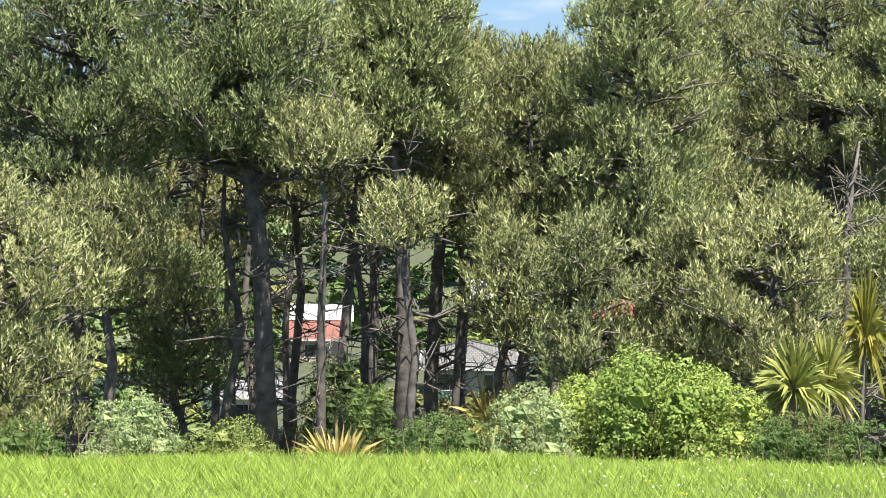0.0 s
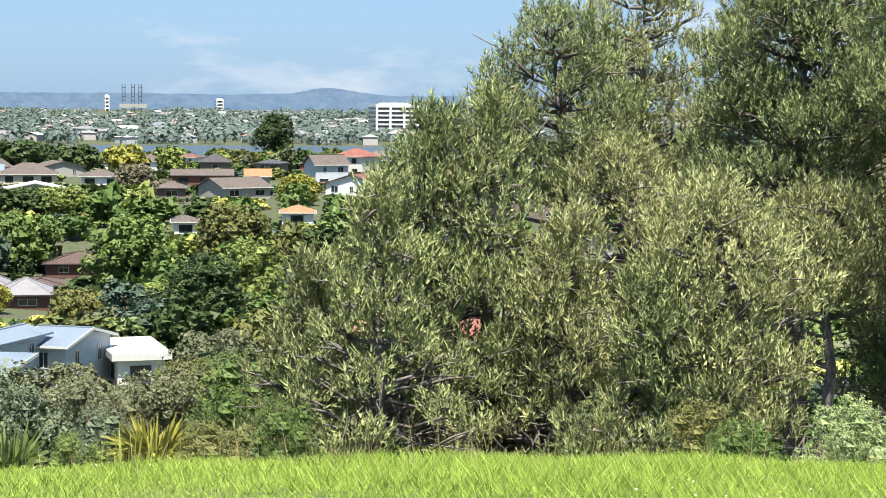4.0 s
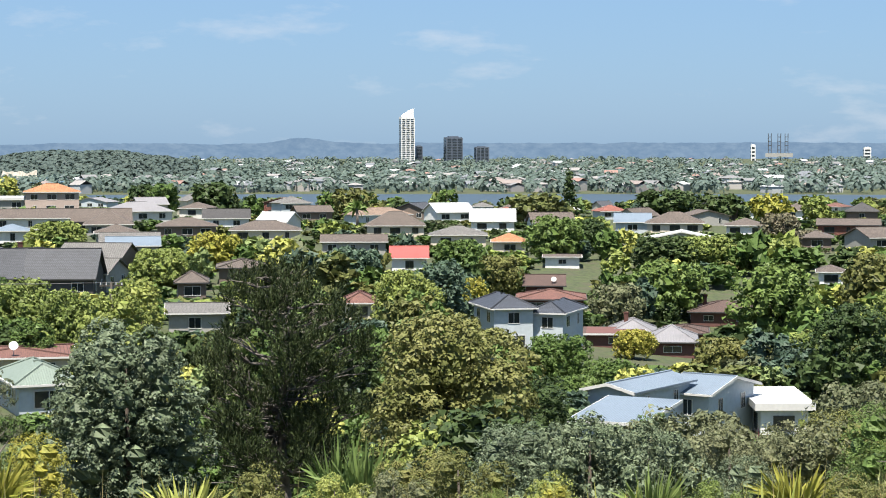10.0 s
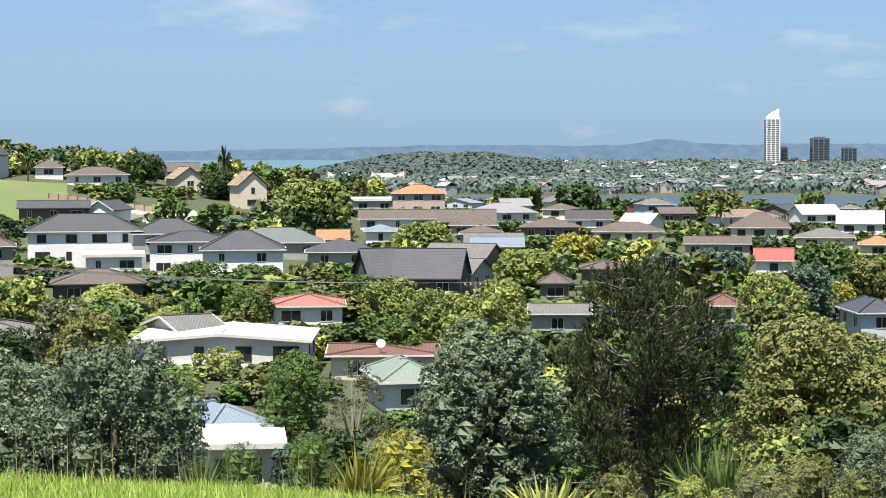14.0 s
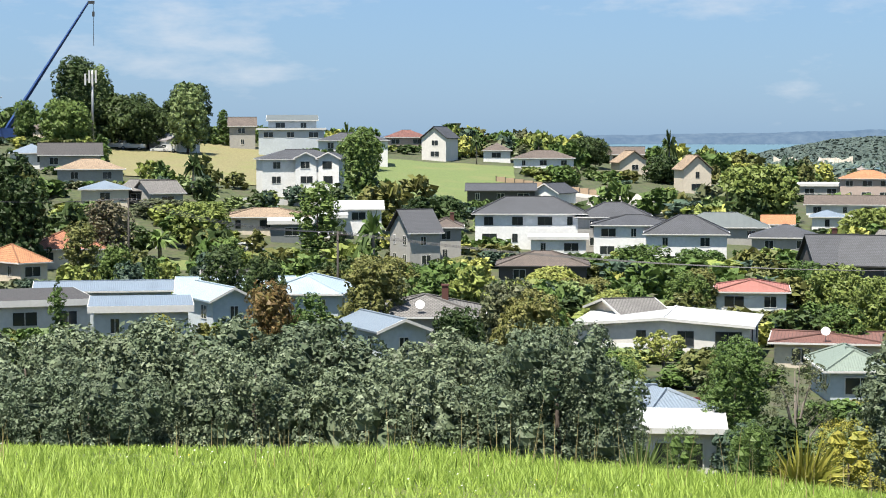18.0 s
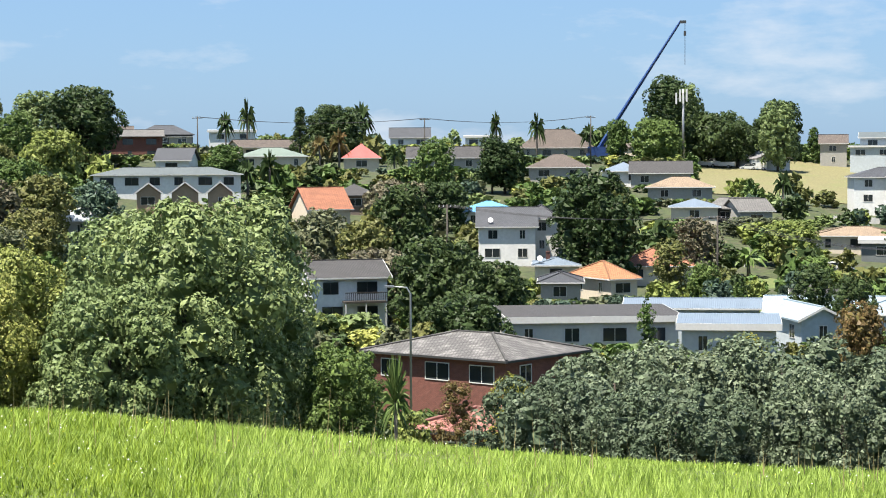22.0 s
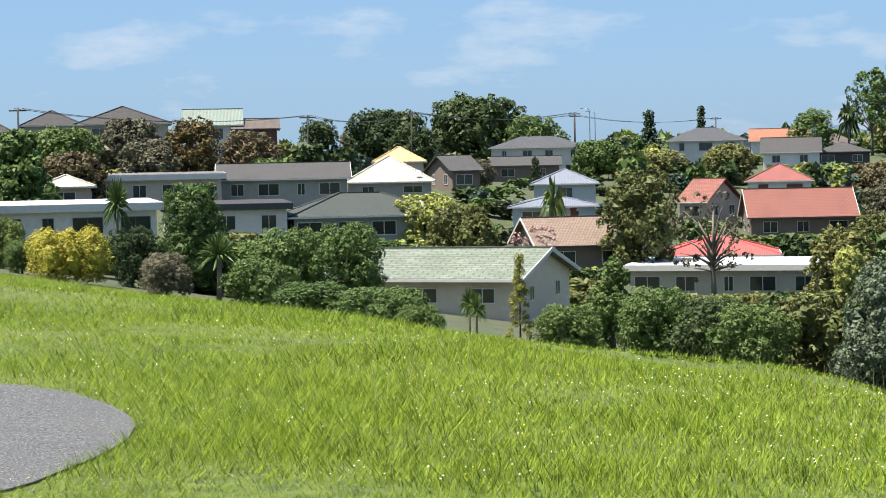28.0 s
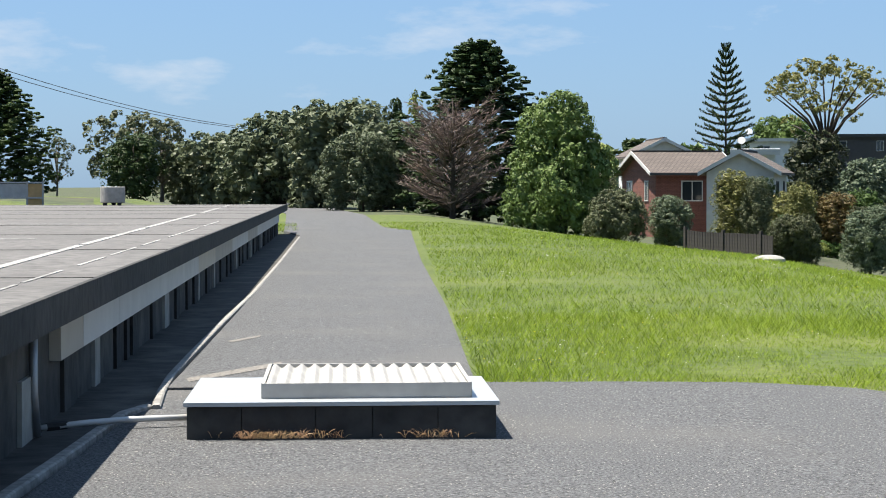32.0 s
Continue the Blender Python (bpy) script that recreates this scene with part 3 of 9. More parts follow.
def pine(az, r, top, low, width, tone, trunk=0.17, pads=34, shape="dome", lean=0.0, bare=24, pad=(0.5, 0.9), brush=0.30, dense=74, label=""):
    """A pine with a bark trunk, side limbs and pads of upright needle brushes; top and low are elevations of its crown."""
    pine_count[0] += 1
    rng = np.random.default_rng(700 + pine_count[0])
    p = spot(az, r)
    h = level(top, r) - p.z
    z0 = max(0.5, level(low, r) - p.z)
    sway = rng.uniform(-0.25, 0.25, (5, 2))
    sway[0] = 0
    zs_ = np.array([-0.4, 0.28 * h, 0.5 * h, 0.75 * h, 0.96 * h])
    sway[:, 0] += lean * zs_ / h
    path = [(float(x), float(y), float(z)) for (x, y), z in zip(sway, zs_)]
    at = lambda z: np.array([np.interp(z, zs_, sway[:, 0]), np.interp(z, zs_, sway[:, 1]), z])
    solids = [tube(path, [trunk * 1.3, trunk, trunk * 0.85, trunk * 0.55, 0.02], 9)]
    pos, ax, blk = [], [], []
    pads = int(pads * 1.5)
    for k in range(pads):
        u = (k + rng.uniform(0.1, 0.9)) / pads
        prof = math.sqrt(max(0.06, 1 - (1.45 * u - 0.5) ** 2)) if shape == "dome" else 1.08 - u if shape == "cone" else math.sqrt(max(0.05, 1 - (u - 0.35) ** 2 * 1.9))
        pr = rng.uniform(*pad) * (0.7 + 0.3 * prof) * 0.78
        a = k * 2.39996 + rng.uniform(-0.6, 0.6)
        dist = max(0.0, width / 2 * prof - 0.5 * pr) * math.sqrt(rng.uniform(0.1, 1.25))
        z = z0 + 0.3 * pr + (h - z0 - 0.75 * pr) * u
        root = at(max(0.3, z - dist * rng.uniform(0.15, 0.5)))
        c = np.array([root[0] + math.cos(a) * dist, root[1] + math.sin(a) * dist, z])
        mid = root * 0.45 + c * 0.55 - np.array([0, 0, 0.1 * dist])
        solids.append(tube([tuple(root), tuple(mid), tuple(c)], [trunk * 0.34, trunk * 0.22, 0.02], 5))
        for _ in range(3):
            e = c + rng.normal(size=3) * pr * np.array([0.7, 0.7, 0.3])
            solids.append(tube([tuple(mid), tuple((mid + e) / 2 + (0, 0, 0.05)), tuple(e)], [0.03, 0.02, 0.008], 4))
        n = max(8, int(dense * (pr / 0.7) ** 2))
        e = unit(rng.normal(size=(n, 3)) + np.array([0, 0, 0.2]))
        e[:, 2] = np.where(e[:, 2] < -0.25, -e[:, 2], e[:, 2])
        pos.append(c + e * pr * np.array([1, 1, 0.55]) * rng.uniform(0.7, 1.05, (n, 1)) + np.array([0, 0, -0.1 * pr]))
        ax.append(unit(e * 0.5 + np.array([0, 0, 0.85]) + rng.normal(size=(n, 3)) * 0.15))
        # small triangles added inside the pad to block light and sky
        m = 60
        q = np.repeat(c[None], m, 0) + rng.normal(size=(m, 3)) * pr * np.array([0.34, 0.34, 0.14])
        s1, s2 = unit(rng.normal(size=(m, 3)) * np.array([1, 1, 2.5])) * pr * 0.10, unit(rng.normal(size=(m, 3)) * np.array([1, 1, 2.5])) * pr * 0.07
        blk.append(np.stack([q - s1, q + s1, q + s2], 1).reshape(-1, 3))
    for k in range(bare):
        z, a, ln = rng.uniform(0.2, max(0.35, z0 / h + 0.3)) * h, rng.uniform(0, 6.28), width * rng.uniform(0.15, 0.45)
        b0 = at(z)
        b1 = b0 + np.array([math.cos(a) * ln * 0.5, math.sin(a) * ln * 0.5, rng.uniform(-0.2, 0.25)])
        b2 = b0 + np.array([math.cos(a + 0.3) * ln, math.sin(a + 0.3) * ln, rng.uniform(-0.4, 0.6)])
        solids.append(tube([tuple(b0), tuple(b1), tuple(b2)], [trunk * 0.25, trunk * 0.15, 0.008], 4))
        for _ in range(3):
            e = b1 + rng.normal(size=3) * ln * 0.28
            solids.append(tube([tuple(b1), tuple(e)], [0.016, 0.006], 3))
    ob = new("pine_tree")
    ob.empty_display_size = 0.2
    ob.matrix_basis = pose(p.x, p.y, p.z, 0, 0, az)
    if pads:
        v, f = shoots(rng, np.concatenate(pos), np.concatenate(ax), brush)
        w = np.concatenate(blk)
        f = np.concatenate([f, len(v) + np.arange(len(w)).reshape(-1, 3)])
        part("crown", mesh_of("pine_crown", np.concatenate([v, w]), f, LEAF[tone]), ob)
    part("trunk", mesh_of("pine_trunk", *join(*solids), PINEBARK, True), ob)
    return tagged(ob, label or PINESAY[shape], "pine tree")


pine_count = [0]
PINESAY = {"dome": "tall pine with grey trunk and rounded needle crown", "cone": "broad bushy young pine, branched to the ground", "flat": "tall pine with bare dark trunk below its crown"}


def blades_crown(rng, z, n, length, width, droop):
    a, e = rng.uniform(0, 6.28, n), rng.uniform(-0.5, 1.35, n)
    tip = np.stack([np.cos(a) * np.cos(e), np.sin(a) * np.cos(e), np.sin(e) - droop * np.cos(e)], 1) * length
    b = np.tile([0, 0, z], (n, 1)) + tip * 0.08
    return strips(b, np.array([0, 0, z]) + tip, np.full(n, width), np.cos(e) * droop * length * 0.45, rng)


PLANTS = {}
PER = [20, 14, 10, 7, 6, 20, 22, 20]


def plant_meshes(kind, tone, tier, variant, aspect=1.0, tall=10.0):
    """Trunk and crown meshes, one metre high and one metre wide, shared by all plants of a kind."""
    key = (kind, tone, tier, variant, aspect, tall)
    if key in PLANTS:
        return PLANTS[key]
    rng = np.random.default_rng(abs(sum(map(ord, kind)) * 31 + variant * 977 + tier * 7))
    mat = LEAF[tone]
    cnt, siz = [(18000, 0.0138), (7500, 0.021), (3800, 0.028), (700, 0.062), (150, 0.125), (20000, 0.0112), (30000, 0.0125), (26000, 0.0085)][tier]
    trunk = None
    if kind in ("cone", "macro", "poplar", "norfolk"):
        if kind == "norfolk":
            solids, vs, k = [tube([(0, 0, -0.02), (0, 0, 0.5), (0, 0, 1.0)], [0.02, 0.012, 0.002], 6)], [], 0
            for z in np.linspace(0.10, 0.97, 19):
                ln = 0.52 * (1.03 - z) ** 0.8
                for q in range(7):
                    a = q * 0.8976 + z * 9
                    s = np.linspace(0.1, 1, 26)
                    vs.append(np.stack([np.cos(a) * ln * s, np.sin(a) * ln * s, z + 0.05 * s * s], 1))
                    solids.append(tube([(0, 0, z), (math.cos(a) * ln, math.sin(a) * ln, z + 0.045)], [0.006, 0.001], 4))
            c = np.concatenate(vs)
            v, f = needles(rng, c, np.tile([0.0, 0, 0], (len(c), 1)), 0.022, 5, 0.008, 0.5)
            trunk, crown = mesh_of("norfolk_trunk", *join(*solids), BARK, True), mesh_of("norfolk_crown", v, f, mat)
        elif kind == "macro":
            lb = []
            for k in range(190):
                z = 0.02 + 0.95 * (k + 0.5) / 190
                a, rad = k * 2.4 + rng.uniform(-0.3, 0.3), 0.46 * min(1.0, (1.02 - z) / 0.6) ** 0.85 * rng.uniform(0.75, 1.15)
                for s in (0.5, 0.76, 1.0):
                    lb.append((math.cos(a) * rad * s, math.sin(a) * rad * s, z - 0.02 + 0.045 * s * s, 0.085 * (1.3 - 0.5 * s), 0.022))
            v, f = leaves(rng, lb, 19000, 0.0135, slim=0.42, per=20, squash=aspect)
            trunk, crown = mesh_of(kind + "_trunk", *limbs_to(rng, lb[:12], 0.03), BARK, True), mesh_of(kind + "_crown", v, f, mat)
        else:
            lb = lobes_round(rng, int((34 if kind == "poplar" else 26 if kind != "cone" else 18) * min(2, max(1, 0.8 / aspect))), 0.0, 1.0, 0.5, (0.09, 0.16) if kind == "poplar" else (0.07, 0.15), cone=0.85 if kind == "cone" else 0.4, flat=aspect)
            lb.append((0, 0, 0.9, 0.05, 0.08))
            v, f = leaves(rng, lb, int(cnt * 1.1), siz, slim=0.45 if kind == "macro" else 0.6, per=PER[tier], squash=aspect)
            trunk, crown = mesh_of(kind + "_trunk", *limbs_to(rng, lb[:8] if kind == "poplar" else [], 0.03), BARK, True), mesh_of(kind + "_crown", v, f, mat)
    elif kind in ("palm", "cabbage"):
        v, f = blades_crown(rng, 0.78, 44 if kind == "palm" else 170, 0.46 if kind == "palm" else 0.4, 0.05 if kind == "palm" else 0.016, 0.55 if kind == "palm" else 0.25)
        trunk = mesh_of(kind + "_trunk", *tube([(0, 0, -0.02), (0.02, 0, 0.4), (0, 0, 0.8)], [0.05, 0.04, 0.04], 7), PALEBARK, True)
        crown = mesh_of(kind + "_crown", v, f, mat)
    elif kind == "flax":
        n = 190
        a, e = rng.uniform(0, 6.28, n), rng.uniform(-0.1, 1.4, n)
        b = np.stack([np.cos(a) * 0.08, np.sin(a) * 0.08, np.zeros(n)], 1)
        ln = rng.uniform(0.6, 1.05, n)[:, None]
        tip = b + np.stack([np.cos(a) * np.cos(e) * 0.75, np.sin(a) * np.cos(e) * 0.75, np.sin(e)], 1) * ln
        v, f = strips(b, tip, np.full(n, 0.026), np.cos(e) * 0.2, rng)
        if aspect < 0.6:
            v = np.asarray(v) * (1.15, 1.15, 0.5) + (0, 0, 0.5)
            trunk = mesh_of("flax_stem", *tube([(0, 0, -0.02), (0.02, 0.01, 0.3), (0, 0, 0.56)], [0.07, 0.055, 0.05], 7), PALEBARK, True)
        crown = mesh_of("flax_blades", v, f, mat)
    elif kind == "twiggy":
        solids, tips, roots = [tube([(0, 0, -0.02), (0.01, 0, 0.4), (0, 0.01, 0.9)], [0.03, 0.02, 0.004], 6)], [], []
        for k in range(80):
            z, a = rng.uniform(0.04, 0.7), k * 2.4
            ln = 0.46 * math.sqrt(max(0.1, 1 - (1.5 * z - 0.45) ** 2)) * rng.uniform(0.7, 1.1)
            e = (math.cos(a) * ln, math.sin(a) * ln, z + rng.uniform(0.1, 0.3))
            solids.append(tube([(0, 0, z), (e[0] * 0.5, e[1] * 0.5, z + (e[2] - z) * 0.35), e], [0.007, 0.004, 0.001], 4))
            s = rng.uniform(0.2, 1.0, 70)[:, None]
            p = np.array([0, 0, z]) + (np.array(e) - np.array([0, 0, z])) * s
            roots.append(p)
            tips.append(p + rng.normal(size=(70, 3)) * np.array([0.05, 0.05, 0.02]) + np.array([e[0] * 0.12, e[1] * 0.12, 0.035]))
        v, f = strips(np.concatenate(roots), np.concatenate(tips), np.full(5600, 0.0026), np.zeros(5600), rng)
        trunk, crown = mesh_of("twiggy_trunk", *join(*solids), BARK, True), mesh_of("twiggy_crown", v, f, mat)
    elif kind == "gum":
        lb, solids = [], [tube([(0, 0, -0.02), (0.01, 0, 0.2), (0, 0, 0.44)], [0.026, 0.02, 0.017], 8)]
        for k in range(44):
            d, a = 0.47 * math.sqrt((k + 0.5) / 44), k * 2.4
            x, y, z = math.cos(a) * d, math.sin(a) * d, 0.94 - 0.9 * d * d - (0.14 if k % 4 == 3 else 0) + rng.uniform(-0.03, 0.03)
            lb.append((x, y, z, rng.uniform(0.06, 0.1), rng.uniform(0.03, 0.05)))
            if k % 2:
                solids.append(tube([(0, 0, 0.42), (x * 0.35, y * 0.35, 0.42 + (z - 0.42) * 0.5), (x * 0.8, y * 0.8, 0.42 + (z - 0.42) * 0.86), (x, y, z)], [0.011, 0.008, 0.005, 0.002], 5))
        v, f = leaves(rng, lb, 6500, 0.015, per=16, slim=0.4, squash=aspect, core=0)
        trunk, crown = mesh_of("gum_trunk", *join(*solids), BARK, True), mesh_of("gum_crown", v, f, mat)
    elif kind in ("thin", "lollipop", "bare", "willow"):
        nl = {"thin": 15, "lollipop": 7, "bare": 22, "willow": 14}[kind]
        lb = lobes_round(rng, nl, {"thin": 0.3, "lollipop": 0.55, "bare": 0.2, "willow": 0.2}[kind], 1.0, 0.5, (0.09, 0.15), flat=aspect)
        dens = {"thin": 0.6, "lollipop": 0.5, "bare": 0.14, "willow": 0.4}[kind]
        v, f = leaves(rng, lb, int(cnt * dens), siz * 0.95, slim=0.4 if kind == "willow" else 0.6, per=PER[tier], squash=aspect, core=0)
        trunk = mesh_of(kind + "_trunk", *limbs_to(rng, lb, 0.028, 0.35), PALEBARK, True)
        crown = mesh_of(kind + "_crown", v, f, mat)
    elif kind == "hedge":
        lb = [(x, y, 0.45 + rng.uniform(0, 0.1), 0.17, 0.5) for x in np.linspace(-0.36, 0.36, 6) for y in (-0.25, 0.0, 0.25)]
        v, f = leaves(rng, lb, cnt, siz)
        v[:, 2] = np.maximum(v[:, 2], 0.0)
        crown = mesh_of("hedge_crown", v, f, mat)
    else:
        many = int({"pohutu": 34, "shrub": 16}.get(kind, 20) * min(1.8, max(0.8, 0.85 / aspect)))
        lb = lobes_round(rng, many, 0.0 if kind in ("shrub", "pohutu", "broadnear") else 0.08, 1.0, 0.5, (0.09, 0.17) if kind == "pohutu" else (0.12, 0.22), flat=aspect)
        v, f = leaves(rng, lb, int(cnt * (1.5 if kind == "pohutu" else 0.85 if kind == "shrub" else 1.0)), siz * (0.9 if kind == "pohutu" else 1.0), per=PER[tier], squash=aspect)
        trunk = mesh_of(kind + "_trunk", *limbs_to(rng, lb[:12], 0.028), BARK, True)
        crown = mesh_of(kind + "_crown", v, f, mat)
    PLANTS[key] = (trunk, crown)
    return PLANTS[key]


KINDSAY = {"cone": ("conifer", "narrow upright conifer among the gardens", "conifer"), "macro": ("cypress_tree", "large dense dark cypress by the lawn", "cypress"), "poplar": ("leafy_tree", "upright fresh green leafy tree by the lawn", "tree"),
           "norfolk": ("norfolk_pine", "tiered norfolk pine above the roofs", "pine"), "palm": ("palm_tree", "palm tree with drooping fronds", "palm"), "cabbage": ("cabbage_tree", "cabbage tree with spiky leaf head", "cabbage tree"),
           "flax": ("flax_bush", "clump of long pointed leaves on the bank", "flax"), "gum": ("umbrella_tree", "tall open tree with a flat-topped crown", "tree"), "thin": ("airy_tree", "tall airy tree with see-through crown", "tree"),
           "lollipop": ("pruned_tree", "pruned tree with leaf clusters on bare limbs", "tree"), "bare": ("bare_tree", "half-bare twiggy tree beside houses", "tree"), "twiggy": ("dead_tree", "leafless tree of fine dead twigs before the cypress", "dead tree"), "willow": ("wispy_tree", "wispy tree with fine thin leaves", "tree"),
           "hedge": ("hedge", "clipped hedge along the lawn", "hedge"), "pohutu": ("pohutukawa_tree", "domed coastal tree with silvery leaves", "tree"), "shrub": ("shrub", "bushy shrub at the edge of the grass", "shrub"),
           "broad": ("leafy_tree", "rounded leafy garden tree", "tree"), "broadnear": ("leafy_tree", "large dense rounded leafy tree behind the grass", "tree")}
TONESAY = {"grey": "silvery-green", "mid": "green", "dark": "dark green", "darkgreen": "deep green", "lime": "lime-green", "greyolive": "grey-olive", "olivebrown": "olive-brown", "greybrown": "grey-brown",
           "bluegreen": "blue-green", "yellowgreen": "yellow-green", "goldyellow": "golden yellow", "olivedark": "dark olive", "darkolive": "dark olive", "pale": "pale green", "bright": "bright green",
           "tussock": "straw-coloured", "darkred": "dark red", "pinkbush": "pinkish", "pohu": "grey-green", "twig": "grey-brown"}
SIGHT = []
plant_count = [0]


def plant(az, r, top, width, kind, tone):
    """A plant that stands on the ground at a bearing and distance; top is the elevation of its tip in degrees."""
    p = spot(az, r)
    h = max(0.5, level(top, r) - p.z)
    near = kind in ("broadnear", "pohutu", "shrub", "macro", "poplar") and r < 120
    width *= {"pohutu": 1.3, "macro": 1.45, "poplar": 1.25, "broadnear": 1.12, "cone": 1.25, "shrub": 1.1}.get(kind, 1.0)
    tier = 6 if kind in ("broadnear", "macro", "poplar") and r < 110 else 7 if kind == "shrub" and r < 45 else 5 if r < 45 else 0 if (near or r < 110) else 1 if r < 260 else 2 if r < 520 else 3
    if top > -0.45 and r > 200:
        tier = min(tier, 1)
    plant_count[0] += 1
    trunk, crown = plant_meshes(kind, tone, tier, plant_count[0] % 3, min(1.5, max(0.3, round(4 * width / h) / 4)))
    name, say, cat = KINDSAY[kind]
    top_ob = new(name)
    top_ob.empty_display_size = 0.2
    top_ob.matrix_basis = Matrix.Translation(p) @ Matrix.Rotation(plant_count[0] * 2.1, 4, "Z") @ Matrix.Diagonal((width, width, h, 1))
    part("crown", crown, top_ob)
    if trunk:
        part("trunk", trunk, top_ob)
    tagged(top_ob, TONESAY.get(tone, tone) + " " + say, cat)
    return top_ob


# ---- houses ----
WIN = {}


def lattice(xs, zs, holes, y0, y1):
    """One flat bar frame: cells between the lines xs and zs are solid but for the holes."""
    nx, nz = len(xs), len(zs)
    vs = [(x, y, z) for y in (y0, y1) for z in zs for x in xs]
    at = lambda a, c, s: s * nx * nz + c * nx + a
    fs = []
    solid = lambda a, c: 0 <= a < nx - 1 and 0 <= c < nz - 1 and (a, c) not in holes
    for a in range(nx - 1):
        for c in range(nz - 1):
            if not solid(a, c):
                continue
            fs += [(at(a, c, 0), at(a + 1, c, 0), at(a + 1, c + 1, 0), at(a, c + 1, 0)), (at(a, c + 1, 1), at(a + 1, c + 1, 1), at(a + 1, c, 1), at(a, c, 1))]
            for (da, dc), (p, q) in {(0, -1): ((a, c), (a + 1, c)), (1, 0): ((a + 1, c), (a + 1, c + 1)), (0, 1): ((a + 1, c + 1), (a, c + 1)), (-1, 0): ((a, c + 1), (a, c))}.items():
                if not solid(a + da, c + dc):
                    fs.append((at(*q, 0), at(*p, 0), at(*p, 1), at(*q, 1)))
    return vs, fs


def window_meshes(w, h, dark):
    key = (w, h, dark)
    if key not in WIN:
        b = 0.07
        fr = lattice([-w / 2, -w / 2 + b, -0.03, 0.03, w / 2 - b, w / 2], [0, b, h - b, h], {(1, 1), (3, 1)}, -0.06, 0.02)
        WIN[key] = (mesh_of("window_frame", *fr, DARKTRIM if dark else TRIM), mesh_of("pane", *box(-w / 2 + b, w / 2 - b, -0.035, 0.01, b, h - b), GLASS))
    return WIN[key]


def add_window(parent, x, y, z, turn, w, h, dark):
    fm, pm = window_meshes(w, h, dark)
    ob = part("window", fm, parent, at=Matrix.Translation((x, y, z)) @ Matrix.Rotation(turn, 4, "Z"))
    part("pane", pm, ob)


def roof_solid(kind, w, d, z0, rise, over=0.5, th=0.16):
    """Top faces of a roof over a w by d house with eaves at z0, closed below."""
    a, b = w / 2 + over, d / 2 + over
    z0 -= 0.02
    if kind in ("hip", "pyramid"):
        k = 0.05 if kind == "pyramid" else max(0.3, a - b) if a > b else 0.05
        q = 0.05 if a >= b or kind == "pyramid" else b - a
        top = [(-a, -b, z0), (a, -b, z0), (a, b, z0), (-a, b, z0), (-k, -q, z0 + rise), (k, -q, z0 + rise), (k, q, z0 + rise), (-k, q, z0 + rise)]
        tf = [(0, 1, 5, 4), (1, 2, 6, 5), (2, 3, 7, 6), (3, 0, 4, 7), (4, 5, 6, 7)]
    elif kind == "gable":
        top = [(-a, -b, z0), (a, -b, z0), (a, b, z0), (-a, b, z0), (-a, 0, z0 + rise), (a, 0, z0 + rise)]
        tf = [(0, 1, 5, 4), (2, 3, 4, 5)]
    elif kind == "gablef":
        top = [(-a, -b, z0), (a, -b, z0), (a, b, z0), (-a, b, z0), (0, -b, z0 + rise), (0, b, z0 + rise)]
        tf = [(1, 2, 5, 4), (3, 0, 4, 5)]
    elif kind == "lean":
        top = [(-a, -b, z0), (a, -b, z0), (a, b, z0 + rise), (-a, b, z0 + rise)]
        tf = [(0, 1, 2, 3)]
    else:
        top = [(-a, -b, z0 + rise * 0.7), (a, -b, z0 + rise * 0.7), (a, b, z0 + rise), (-a, b, z0 + rise)]
        tf, th = [(0, 1, 2, 3)], max(0.22, rise * 0.7)
    n = len(top)
    vs = top + [(x, y, z - th) for x, y, z in top]
    fs = list(tf) + [tuple(i + n for i in reversed(f)) for f in tf]
    edges = {}
    for f in tf:
        for s in range(len(f)):
            edges[(f[s], f[(s + 1) % len(f)])] = 1
    for s, e in edges:
        if (e, s) not in edges:
            fs.append((s, s + n, e + n, e))
    return vs, fs


WHITEWARE = surface("white_enamel", (0.78, 0.78, 0.76), 0.4, grain=4, vary=0.05)


